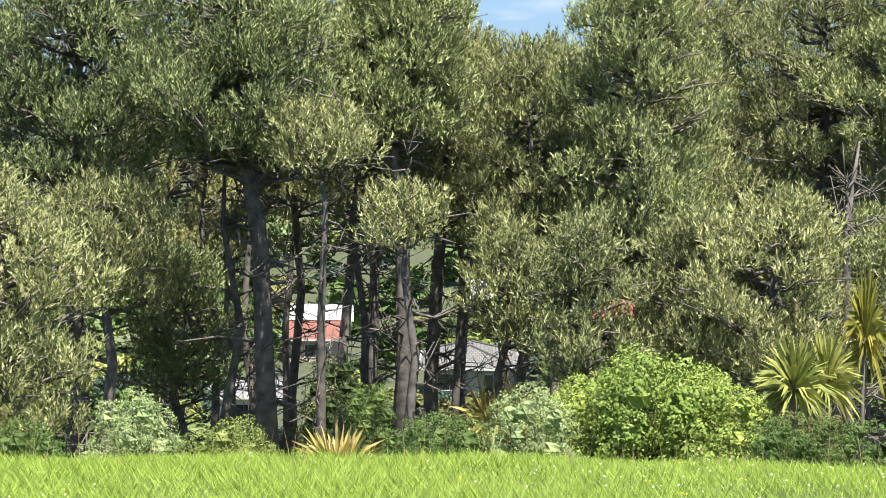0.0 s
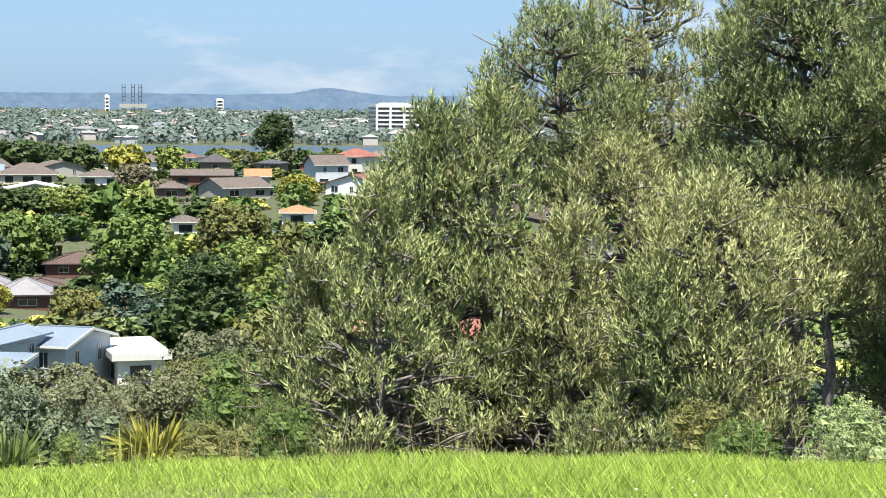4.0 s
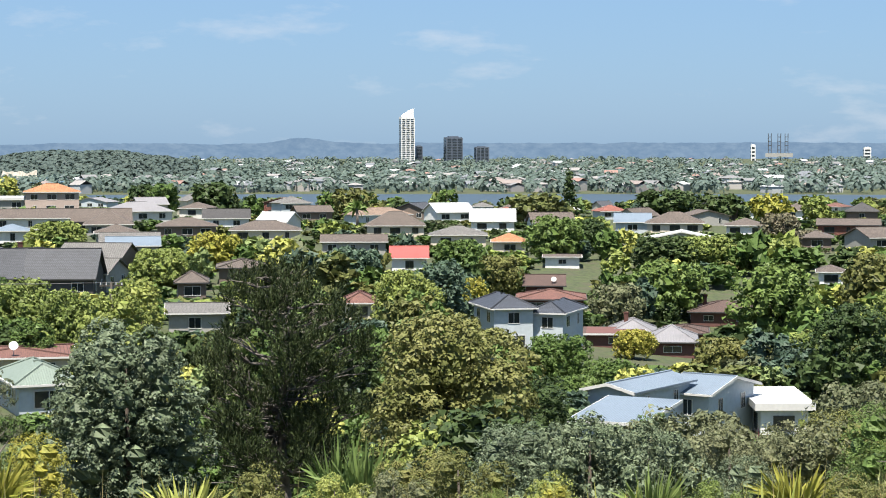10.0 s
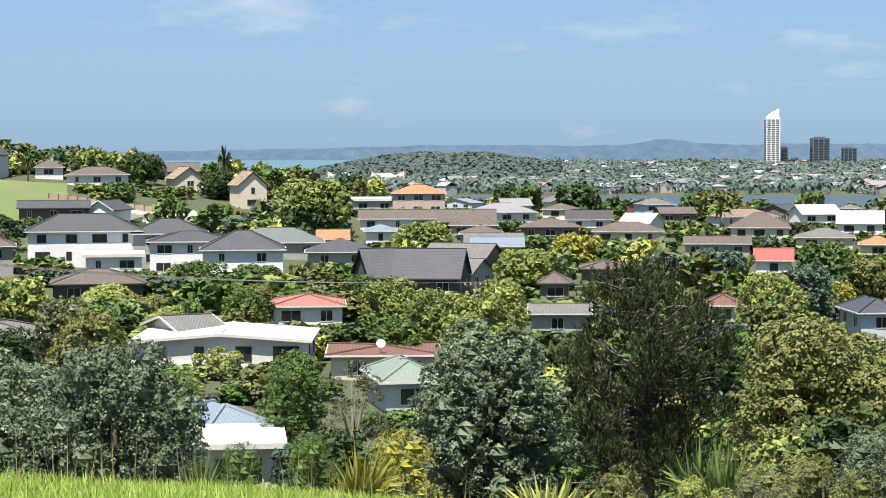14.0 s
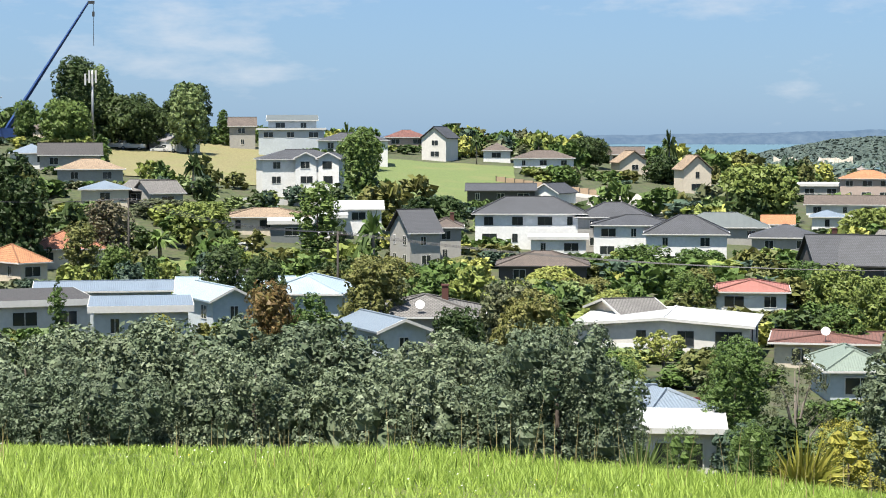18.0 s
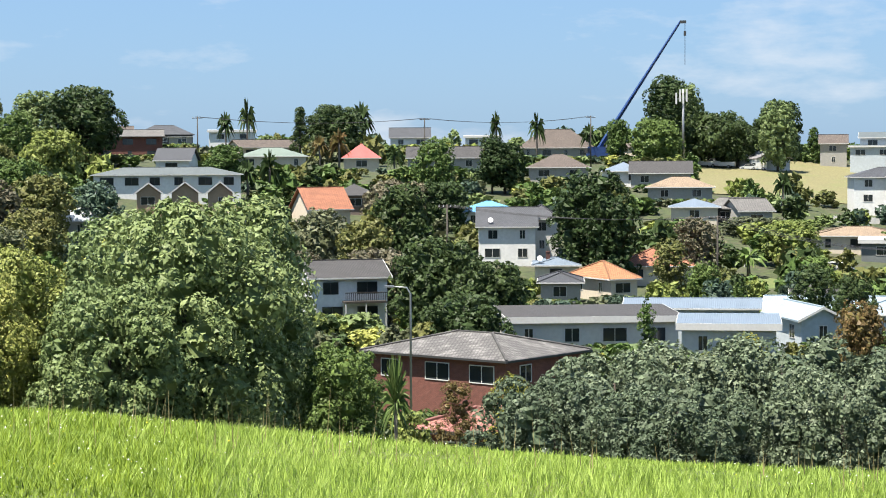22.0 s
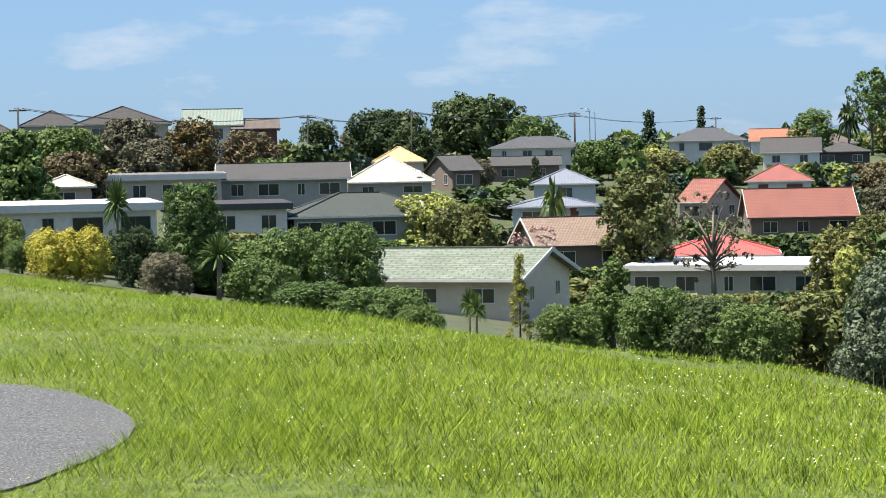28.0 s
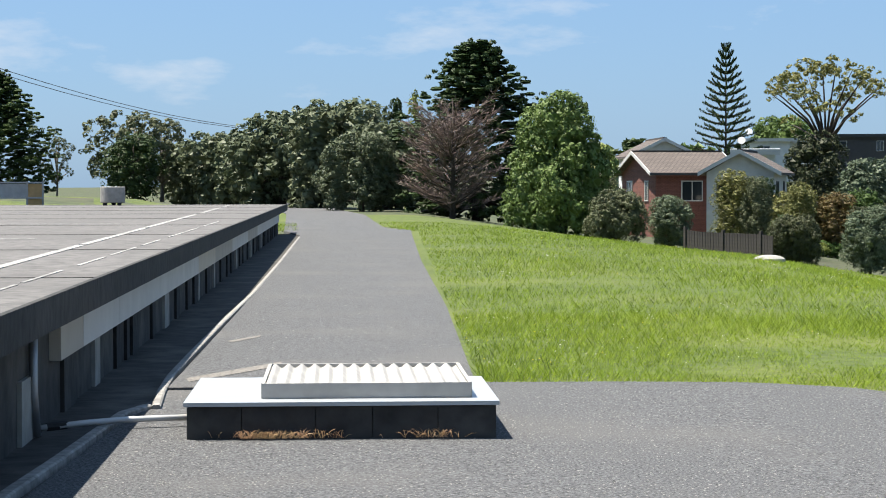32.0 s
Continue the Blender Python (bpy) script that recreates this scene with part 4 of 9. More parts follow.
def house(az0, az1, eave, ridge, r, d, turn, roof, tile, wall, storeys, balcony=None):
    """A house on the ground between two bearings, its eaves and ridge at two elevations."""
    az = (az0 + az1) / 2
    p = spot(az, r + d / 2)
    t = radians(abs(turn))
    w = max(4.0, (r * radians(az0 - az1) - d * math.sin(t)) / math.cos(t) - (0.8 if roof != "flat" else 0.3))
    hz = max(2.1, level(eave, r) - p.z)
    rise = max(0.25, (level(ridge, r + d / 2 if roof not in ("flat",) else r) - p.z) - hz)
    rise = min(rise, 0.75 * min(w, d)) if roof != "flat" else min(rise, 0.8)
    hs = new("house")
    hs.matrix_basis = pose(p.x, p.y, p.z, 0, 0, az + turn)
    vs, fs = box(-w / 2, w / 2, -d / 2, d / 2, -3.0, hz)
    if roof == "gable":
        vs += [(-w / 2, 0, hz + rise * 0.86), (w / 2, 0, hz + rise * 0.86)]
        fs += [(7, 4, 8), (5, 6, 9), (4, 5, 9, 8), (6, 7, 8, 9)]
        fs.remove((4, 5, 6, 7))
    elif roof == "gablef":
        vs += [(0, -d / 2, hz + rise * 0.86), (0, d / 2, hz + rise * 0.86)]
        fs += [(4, 5, 8), (6, 7, 9), (5, 6, 9, 8), (7, 4, 8, 9)]
        fs.remove((4, 5, 6, 7))
    elif roof == "lean":
        vs = vs[:6] + [(w / 2, d / 2, hz + rise * 0.9), (-w / 2, d / 2, hz + rise * 0.9)]
    part("wall", mesh_of("wall", vs, fs, WALLMAT[wall], uv=plane_uv(vs, fs)), hs)
    rv, rf = roof_solid(roof, w, d, hz, rise)
    ro = part("roof", mesh_of("roof", rv, rf, ROOFMAT[tile], uv=plane_uv(rv, rf)), hs)
    a, b = w / 2 + 0.5, d / 2 + 0.5
    zf = hz - 0.2
    if roof in ("hip", "pyramid", "gable"):
        g = [box(-a - 0.06, a + 0.06, -b - 0.1, -b, zf, zf + 0.16), box(-a - 0.06, a + 0.06, b, b + 0.1, zf, zf + 0.16)]
        if roof != "gable":
            g += [box(-a - 0.1, -a, -b, b, zf, zf + 0.16), box(a, a + 0.1, -b, b, zf, zf + 0.16)]
        for solid in g if r < 420 else g[:1]:
            part("gutter", mesh_of("gutter", *solid, TRIM if wall not in ("darkwall", "brownwall", "redbrown", "brick") else DARKTRIM), hs)
    if roof in ("flat", "lean"):
        up = rise if roof == "lean" else rise * 0.3
        lo = hz - 0.24 if roof == "lean" else hz + rise * 0.7 - max(0.22, rise * 0.7) - 0.06
        tall = 0.24 if roof == "lean" else max(0.22, rise * 0.7) + 0.05
        fm = DARKTRIM if tile == "blackroof" else TRIM
        part("fascia", mesh_of("fascia", *box(-a - 0.04, a + 0.04, -b - 0.05, -b, lo, lo + tall), fm), hs)
        for sx in (-1, 1):
            fv = [(sx * a + e, y, z + (up if y > 0 else 0)) for e in (0, sx * 0.05) for y, z in ((-b, lo), (b, lo), (b, lo + tall), (-b, lo + tall))]
            part("fascia", mesh_of("fascia", fv, [(0, 1, 2, 3), (7, 6, 5, 4), (0, 4, 5, 1), (1, 5, 6, 2), (2, 6, 7, 3), (3, 7, 4, 0)], fm), hs)
    if roof in ("hip", "pyramid") and r < 330:
        k, q = (0.05, 0.05) if roof == "pyramid" else (max(0.3, a - b), 0.05) if a > b else (0.05, b - a)
        for sx in (-1, 1):
            for sy in (-1, 1):
                part("hip_cap", mesh_of("hip_cap", *tube([(sx * a, sy * b, hz), (sx * k, sy * q, hz + rise)], [0.12, 0.12], 5), ROOFMAT[tile]), ro)
    if roof == "gablef":
        part("ridge_cap", mesh_of("ridge_cap", *box(-0.13, 0.13, -b, b, hz + rise - 0.1, hz + rise + 0.05), ROOFMAT[tile]), ro)
        if r < 420:
            y = -b - 0.03
            bv = [(-a, y, hz - 0.24), (0, y, hz + rise - 0.24), (a, y, hz - 0.24), (a, y, hz + 0.02), (0, y, hz + rise + 0.02), (-a, y, hz + 0.02)]
            bv += [(x, q + 0.05, z) for x, q, z in bv]
            bf = [(0, 1, 4, 5), (1, 2, 3, 4), (6, 11, 10, 7), (7, 10, 9, 8), (5, 4, 10, 11), (4, 3, 9, 10), (0, 6, 7, 1), (1, 7, 8, 2), (0, 5, 11, 6), (2, 8, 9, 3)]
            part("bargeboard", mesh_of("bargeboard", bv, bf, TRIM if wall not in ("darkwall", "brownwall", "redbrown") else DARKTRIM), hs)
    if roof in ("gable", "hip"):
        k = a if roof == "gable" else max(0.3, a - b)
        part("ridge_cap", mesh_of("ridge_cap", *box(-k, k, -0.13, 0.13, hz + rise - 0.08, hz + rise + 0.06), ROOFMAT[tile]), ro)
    if roof == "gable" and r < 260:
        for sx in (-1, 1):
            x = sx * (a + 0.02)
            bv = [(x - 0.03, -b, hz - 0.22), (x - 0.03, 0, hz + rise - 0.22), (x - 0.03, b, hz - 0.22), (x - 0.03, b, hz + 0.02), (x - 0.03, 0, hz + rise + 0.02), (x - 0.03, -b, hz + 0.02)]
            bv += [(q + 0.06, y, z) for q, y, z in bv]
            bf = [(0, 5, 4, 1), (1, 4, 3, 2), (6, 7, 10, 11), (7, 8, 9, 10), (5, 11, 10, 4), (4, 10, 9, 3), (0, 1, 7, 6), (1, 2, 8, 7), (0, 6, 11, 5), (2, 3, 9, 8)]
            part("bargeboard", mesh_of("bargeboard", bv, bf, TRIM), hs)
    rg = random.Random(int(az * 100) + int(r))
    dark = wall in ("white", "offwhite", "brick", "cream", "glasswall") and rg.random() < 0.45
    levels_ = max(1, min(3, int(hz / 2.5))) if storeys > 1 else 1
    for s in range(levels_):
        wh = 1.4 if hz - s * 2.8 > 2.4 else 0.9
        z = hz - 0.55 - wh - s * 2.8
        n = max(1, int(w / (3.4 if r < 260 else 4.2)))
        for q in range(n):
            x = -w / 2 + (q + 0.5) * w / n + rg.uniform(-0.3, 0.3)
            ww = rg.choice((0.9, 1.5, 1.8, 2.4, 2.4)) if wall != "glasswall" else 2.4
            ww = min(ww, 0.9 if w / n < 2.0 else 1.5 if w / n < 2.9 else ww)
            add_window(hs, x, -d / 2, z, 0, ww, wh, dark)
        for sx in (-1, 1):
            if r < 330:
                for y in ((-d / 4, d / 4) if d > 7 else (0,)):
                    add_window(hs, sx * w / 2, y, z, sx * math.pi / 2, rg.choice((0.9, 1.5)), wh, dark)
    if r < 330 and rg.random() < 0.14 and roof in ("hip", "gable"):
        x = rg.uniform(-0.3, 0.3) * w
        part("chimney", mesh_of("chimney", *join(box(x - 0.3, x + 0.3, 0.5, 1.1, hz, hz + rise + 0.7), box(x - 0.36, x + 0.36, 0.44, 1.16, hz + rise + 0.7, hz + rise + 0.85)), WALLMAT["brick"] if wall != "white" else CONCRETE), hs)
    if balcony:
        xa, xb, drop, rail = balcony
        xa, xb, zb = xa * w, xb * w, hz - drop
        part("balcony_floor", mesh_of("balcony_floor", *box(xa, xb, -d / 2 - 1.8, -d / 2, zb - 0.2, zb), TRIM if rail == "solid" else TIMBER), hs)
        if rail == "solid":
            part("balustrade", mesh_of("balustrade", *box(xa, xb, -d / 2 - 1.82, -d / 2 - 1.7, zb, zb + 1.0), WALLMAT["white"]), hs)
        else:
            rl = part("rail", mesh_of("rail", *box(xa, xb, -d / 2 - 1.8, -d / 2 - 1.72, zb + 0.95, zb + 1.05), TIMBER), hs)
            bar = mesh_of("baluster", *box(-0.03, 0.03, -0.03, 0.03, 0, 0.95), TIMBER)
            for q in np.arange(xa + 0.1, xb, 0.22):
                part("baluster", bar, rl, at=Matrix.Translation((q, -d / 2 - 1.76, zb)))
        for q in (xa + 0.1, (xa + xb) / 2, xb - 0.1):
            part("balcony_post", mesh_of("balcony_post", *box(q - 0.06, q + 0.06, -d / 2 - 1.78, -d / 2 - 1.66, -1.0, zb - 0.2), TRIM), hs)
    if r < 360 and rg.random() < 0.1 and roof != "lean":
        x, zr = rg.uniform(-0.42, 0.42) * w, hz + (0.9 if roof != "flat" else rise + 0.6)
        y = -d / 2 + 0.4
        arm = part("dish_arm", mesh_of("dish_arm", *tube([(x, y, hz - 0.1), (x, y, zr)], [0.03, 0.03], 5), METAL), hs)
        part("satellite_dish", mesh_of("satellite_dish", *tube([(x, y - 0.16, zr + 0.08), (x, y - 0.1, zr + 0.05), (x, y - 0.04, zr)], [0.42, 0.3, 0.05], 14), WHITEWARE), arm, "white satellite dish")
    say = {1: "", 2: "two-storey ", 3: "three-storey "}[storeys]
    shape = {"hip": "hipped", "pyramid": "pyramid", "gable": "gabled", "gablef": "gabled", "lean": "sloping", "flat": "low flat"}[roof]
    tagged(hs, SAY[wall] + " " + say + "house with " + shape + " " + ROOFSAY[tile] + " roof", "house")
    # elevation from the camera that filler plants in front must stay below
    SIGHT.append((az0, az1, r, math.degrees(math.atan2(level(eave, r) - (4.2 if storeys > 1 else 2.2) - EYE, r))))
    return hs


# ---- houses of the valley and the slopes ----
house(34.46, 31.99, -6.98, -6.56, 158, 10.1, -28, "gablef", "bluegrey", "paleblue", 1)
house(32.41, 30.04, -7.00, -6.47, 165, 9.0, -25, "gable", "bluegrey", "paleblue", 1)
house(35.19, 32.05, -7.83, -7.32, 140, 6.7, -22, "lean", "bluegrey", "paleblue", 1)
house(30.15, 28.62, -7.42, -7.15, 169, 9.0, 10, "flat", "whiteroof", "white", 1)
house(34.12, 32.75, -5.35, -4.91, 269, 9.0, 0, "hip", "greymetal", "redbrown", 1)
house(33.07, 31.58, -5.73, -5.08, 260, 10.1, 0, "pyramid", "greymetal", "redbrown", 1)
house(34.85, 33.07, -5.81, -5.52, 265, 6.7, 0, "lean", "brownroof", "redbrown", 1)
house(32.58, 31.26, -5.45, -5.08, 281, 9.0, 0, "hip", "brownroof", "redbrown", 1)
house(38.11, 36.19, -4.62, -4.20, 243, 10.1, 15, "hip", "darkblue", "paleblue", 2)
house(36.45, 34.73, -4.75, -4.38, 244, 10.1, -15, "hip", "darkblue", "paleblue", 2)
house(36.78, 34.76, -4.36, -4.07, 301, 10.1, 0, "hip", "rustroof", "redbrown", 1)
house(36.57, 35.35, -3.97, -3.65, 318, 6.7, 0, "gable", "brownroof", "redbrown", 1)
house(31.86, 29.77, -4.71, -4.36, 306, 10.1, 0, "hip", "brownroof", "redbrown", 1)
house(35.89, 34.95, -6.36, -6.09, 225, 6.7, 0, "hip", "browntile", "white", 1)
house(36.00, 34.90, -3.40, -3.19, 375, 7.8, 0, "hip", "browntile", "white", 1)
house(40.41, 39.28, -3.18, -2.84, 358, 9.0, 0, "gable", "redroof", "white", 1)
house(39.47, 37.95, -1.87, -1.60, 547, 11.2, 20, "gable", "whiteroof", "white", 1)
house(38.11, 36.78, -2.13, -1.77, 493, 10.1, 0, "gable", "whiteroof", "white", 1)
house(39.28, 37.59, -2.52, -2.26, 422, 10.1, 0, "hip", "greytile", "cream", 1)
house(37.49, 36.46, -2.71, -2.47, 399, 9.0, 0, "hip", "orangeroof", "cream", 1)
house(49.09, 47.67, -2.18, -1.78, 434, 10.1, 0, "hip", "browntile", "greywall", 1)
house(48.79, 47.54, -2.43, -2.18, 402, 10.1, 0, "hip", "browntile", "greywall", 1)
house(45.75, 44.38, -2.03, -1.76, 511, 10.1, 0, "gable", "darktile", "white", 1)
house(44.99, 42.92, -2.37, -2.10, 447, 10.1, 0, "hip", "browntile", "cream", 1)
house(47.07, 45.31, -2.25, -2.00, 448, 10.1, 0, "hip", "browntile", "brownwall", 1)
house(41.10, 39.37, -2.25, -1.84, 467, 10.1, 0, "hip", "browntile", "cream", 1)
house(42.39, 40.46, -2.71, -2.50, 398, 9.0, 0, "gable", "browntile", "greywall", 1)
house(48.48, 46.92, -2.79, -2.53, 366, 9.0, 0, "gable", "bluegrey", "greywall", 1)
house(49.73, 47.74, -3.57, -3.13, 302, 10.1, -20, "gable", "greytile", "greywall", 1)
house(46.49, 45.63, -3.85, -3.53, 286, 9.0, 0, "pyramid", "browntile", "brownwall", 1)
house(45.35, 43.88, -3.44, -3.19, 319, 10.1, 0, "hip", "browntile", "brownwall", 1)
house(46.81, 45.00, -4.71, -4.43, 237, 9.0, 0, "gable", "greytile", "greywall", 1)
house(33.98, 32.90, -2.15, -1.89, 475, 10.1, 0, "gable", "bluegrey", "paleblue", 1)
house(33.09, 31.40, -2.17, -1.85, 462, 10.1, 0, "hip", "browntile", "cream", 1)
house(30.84, 29.68, -2.23, -2.02, 473, 10.1, 0, "hip", "browntile", "white", 1)
house(28.75, 27.80, -2.56, -2.36, 419, 10.1, 0, "hip", "browntile", "brownwall", 1)
house(26.20, 25.42, -2.22, -2.00, 473, 9.0, 0, "gable", "orangeroof", "greywall", 1)
house(27.49, 26.55, -1.82, -1.56, 560, 9.0, 0, "hip", "darktile", "brownwall", 1)
house(28.27, 27.47, -3.52, -3.33, 357, 7.8, 0, "hip", "browntile", "white", 1)
house(25.18, 24.16, -3.25, -3.03, 375, 9.0, 0, "hip", "orangeroof", "white", 1)
house(29.24, 28.29, -1.80, -1.56, 560, 9.0, 0, "hip", "browntile", "white", 1)
house(41.67, 40.86, -4.46, -4.14, 270, 7.8, 0, "hip", "rustroof", "cream", 1)
house(4.34, 2.56, -6.19, -5.78, 228, 9.0, 0, "gable", "whiteroof", "white", 1)
house(4.50, 2.79, -6.75, -6.24, 202, 9.0, 0, "gable", "redtile", "pinkwall", 1)
house(0.58, -2.27, -7.51, -6.83, 158, 10.1, 0, "hip", "greytile", "greywall", 1)
house(-0.53, -1.58, -5.53, -4.95, 287, 9.0, 0, "gable", "whiteroof", "greywall", 1)
house(-3.20, -5.47, -5.33, -4.69, 253, 9.0, 0, "hip", "brownroof", "white", 1)
house(6.18, 5.05, -8.37, -7.92, 127, 6.7, 0, "gable", "greymetal", "white", 1)
house(-4.35, -6.13, -6.04, -5.56, 202, 9.0, 0, "hip", "redroof", "pinkwall", 1)
house(58.27, 52.66, -5.44, -5.07, 183, 12.3, -6, "gablef", "whiteroof", "offwhite", 1, (-0.5, 0.12, 2.6, "solid"))
house(57.13, 54.80, -8.03, -7.16, 108, 7.8, 25, "hip", "bluegrey", "paleblue", 1)
house(56.10, 54.55, -8.44, -8.34, 95, 5.6, 0, "flat", "whiteroof", "offwhite", 1)
house(52.62, 49.34, -5.88, -5.61, 181, 10.1, 0, "hip", "rustroof", "cream", 1)
house(51.65, 49.17, -6.64, -6.00, 155, 9.0, 10, "hip", "greengrey", "paleblue", 1)
house(54.22, 52.07, -4.47, -4.13, 239, 10.1, 0, "hip", "salmonroof", "white", 1)
house(57.90, 55.38, -5.17, -4.69, 190, 10.1, 20, "gable", "greytile", "cream", 1)
house(64.91, 62.49, -5.64, -5.16, 162, 9.0, 22, "gablef", "bluegrey", "paleblue", 1)
house(64.22, 60.71, -5.22, -4.60, 173, 10.1, 0, "hip", "greytile", "greywall", 1)
house(69.68, 67.29, -4.74, -4.26, 194, 10.1, 20, "gablef", "bluewhite", "paleblue", 1)
house(67.24, 64.29, -4.55, -4.02, 198, 11.2, -10, "hip", "bluewhite", "paleblue", 1)
house(60.42, 57.74, -3.77, -3.35, 285, 10.1, 0, "hip", "browntile", "darkwall", 1)
house(61.09, 57.82, -2.28, -1.79, 329, 10.1, 0, "hip", "slate", "white", 2)
house(59.44, 57.82, -3.02, -2.91, 320, 6.7, 0, "flat", "whiteroof", "white", 1)
house(58.15, 55.96, -2.37, -1.95, 329, 9.0, 0, "hip", "slate", "greywall", 2)
house(57.69, 55.23, -2.60, -2.31, 319, 10.1, 0, "hip", "slate", "white", 2)
house(56.20, 53.77, -2.85, -2.30, 305, 10.1, 0, "hip", "slate", "white", 2)
house(55.39, 52.65, -2.65, -2.23, 351, 10.1, 0, "hip", "slategreen", "greywall", 1)
house(53.21, 51.20, -2.93, -2.56, 338, 10.1, 0, "hip", "slate", "greywall", 1)
house(51.92, 49.92, -3.68, -2.83, 293, 10.1, 15, "gable", "slate", "darkwall", 1)
house(50.80, 48.41, -3.71, -2.85, 292, 10.1, -10, "gable", "slate", "darkwall", 1)
house(63.56, 61.95, -2.83, -2.15, 297, 9.0, 20, "gable", "slate", "greywall", 2)
house(62.35, 61.35, -2.67, -2.41, 305, 9.0, 0, "hip", "browntile", "greywall", 2)
house(65.08, 63.64, -2.14, -1.92, 335, 7.8, 0, "lean", "whiteroof", "white", 2)
house(65.72, 64.73, -2.40, -2.11, 330, 6.7, 0, "flat", "whiteroof", "white", 2)
house(66.91, 65.69, -2.57, -2.43, 322, 7.8, 0, "flat", "whiteroof", "glasswall", 2)
house(68.28, 65.72, -2.36, -2.10, 329, 10.1, 0, "hip", "tanroof", "cream", 1)
house(67.36, 64.72, -0.71, -0.44, 388, 10.1, 8, "hip", "slate", "white", 2)
house(66.14, 65.58, -0.70, -0.51, 382, 4.5, 0, "gablef", "slate", "white", 2)
house(65.49, 64.77, -0.70, -0.51, 380, 4.5, -14, "gablef", "slate", "white", 2)
house(61.30, 59.25, -1.62, -1.41, 406, 10.1, 0, "gable", "slate", "darkwall", 1)
house(59.44, 58.07, -1.70, -1.40, 407, 9.0, -25, "gablef", "slate", "white", 1)
house(68.07, 67.25, 0.23, 0.48, 509, 9.0, 0, "gable", "browntile", "greywall", 2)
house(67.22, 65.32, 0.12, 0.18, 490, 10.1, 0, "flat", "slategreen", "paleblue", 1)
house(66.97, 65.51, 0.39, 0.55, 500, 9.0, 0, "lean", "slategreen", "white", 2)
house(65.55, 63.47, -0.18, 0.04, 475, 10.1, 0, "hip", "slate", "white", 1)
house(63.63, 62.35, -0.09, 0.11, 552, 9.0, 0, "hip", "redbrownroof", "pinkwall", 1)
house(62.59, 61.46, -0.12, 0.21, 506, 9.0, -20, "gablef", "slate", "offwhite", 2)
house(60.82, 59.96, -0.47, -0.26, 513, 9.0, 0, "hip", "browntile", "white", 1)
house(57.21, 56.17, -0.59, -0.37, 565, 9.0, 0, "gable", "browntile", "cream", 1)
house(57.18, 56.01, -0.82, -0.48, 515, 9.0, 15, "gablef", "tanroof", "cream", 1)
house(55.40, 54.24, -1.02, -0.60, 470, 9.0, 15, "gablef", "tanroof", "cream", 2)
house(59.96, 58.15, -0.69, -0.47, 499, 10.1, 0, "hip", "browntile", "white", 1)
house(50.74, 49.15, -1.26, -1.02, 503, 10.1, 0, "hip", "orangeroof", "pinkwall", 2)
house(51.85, 49.94, -1.48, -1.32, 504, 10.1, 0, "flat", "whiteroof", "greywall", 1)
house(51.69, 49.46, -1.99, -1.73, 434, 10.1, 0, "gable", "browntile", "white", 1)
house(49.46, 47.72, -2.10, -1.73, 443, 10.1, 0, "gable", "browntile", "brownwall", 1)
house(52.89, 51.93, -2.56, -2.29, 365, 7.8, 0, "gable", "orangeroof", "white", 1)
house(51.53, 50.57, -2.34, -2.15, 395, 9.0, 0, "hip", "bluegrey", "white", 1)
house(48.66, 46.93, -2.69, -2.41, 376, 10.1, 0, "gable", "greytile", "cream", 1)
house(71.20, 69.34, -1.60, -1.28, 358, 9.0, -30, "gable", "greytile", "darkwall", 1)
house(77.31, 71.95, -4.83, -4.34, 191, 11.2, 8, "flat", "darktile", "offwhite", 1)
house(81.12, 74.53, -5.80, -5.11, 152, 10.1, -38, "hip", "weathered", "brick", 2)
house(78.96, 75.30, -7.94, -7.10, 88, 9.0, -25, "hip", "salmonroof", "brick", 1)
house(83.09, 80.24, -3.52, -3.02, 228, 9.0, 12, "gable", "darktile", "white", 2, (-0.1, 0.45, 2.7, "rail"))
house(76.01, 74.71, -3.69, -3.40, 259, 9.0, 0, "hip", "slate", "greywall", 1)
house(75.07, 73.22, -3.60, -3.08, 265, 11.2, 30, "pyramid", "orangeroof", "cream", 1)
house(73.73, 71.50, -3.22, -2.70, 289, 10.1, 0, "hip", "orangeroof2", "cream", 1)
house(76.17, 74.79, -3.20, -2.98, 288, 9.0, 0, "hip", "bluegrey", "cream", 1)
house(73.58, 69.61, -4.42, -4.14, 210, 10.1, 0, "gable", "bluegrey", "paleblue", 1)
house(71.96, 69.21, -5.03, -4.74, 178, 7.8, 0, "flat", "bluegrey", "offwhite", 1)
house(69.61, 66.16, -4.51, -4.06, 208, 10.1, 0, "gable", "bluewhite", "paleblue", 1)
house(68.88, 67.36, -4.14, -3.86, 232, 9.0, 0, "gable", "darktile", "white", 1)
house(78.34, 76.48, -1.67, -1.36, 338, 9.0, 0, "hip", "brightblue", "white", 1)
house(77.78, 76.00, -2.09, -1.53, 305, 10.1, 0, "gable", "slate", "white", 2)
house(76.48, 75.35, -1.87, -1.48, 312, 9.0, 0, "hip", "slate", "offwhite", 2)
house(74.21, 72.91, -0.52, -0.27, 411, 10.1, 0, "hip", "bluegrey", "white", 1)
house(73.40, 71.59, -0.58, -0.24, 408, 10.1, 0, "gable", "darktile", "greywall", 1)
house(72.92, 70.98, -0.98, -0.69, 385, 9.0, 0, "hip", "tanroof", "greywall", 1)
house(72.27, 70.82, -1.55, -1.31, 355, 9.0, 0, "hip", "bluegrey", "cream", 1)
house(70.82, 69.29, -1.67, -1.31, 354, 9.0, 20, "gable", "greytile", "greywall", 1)
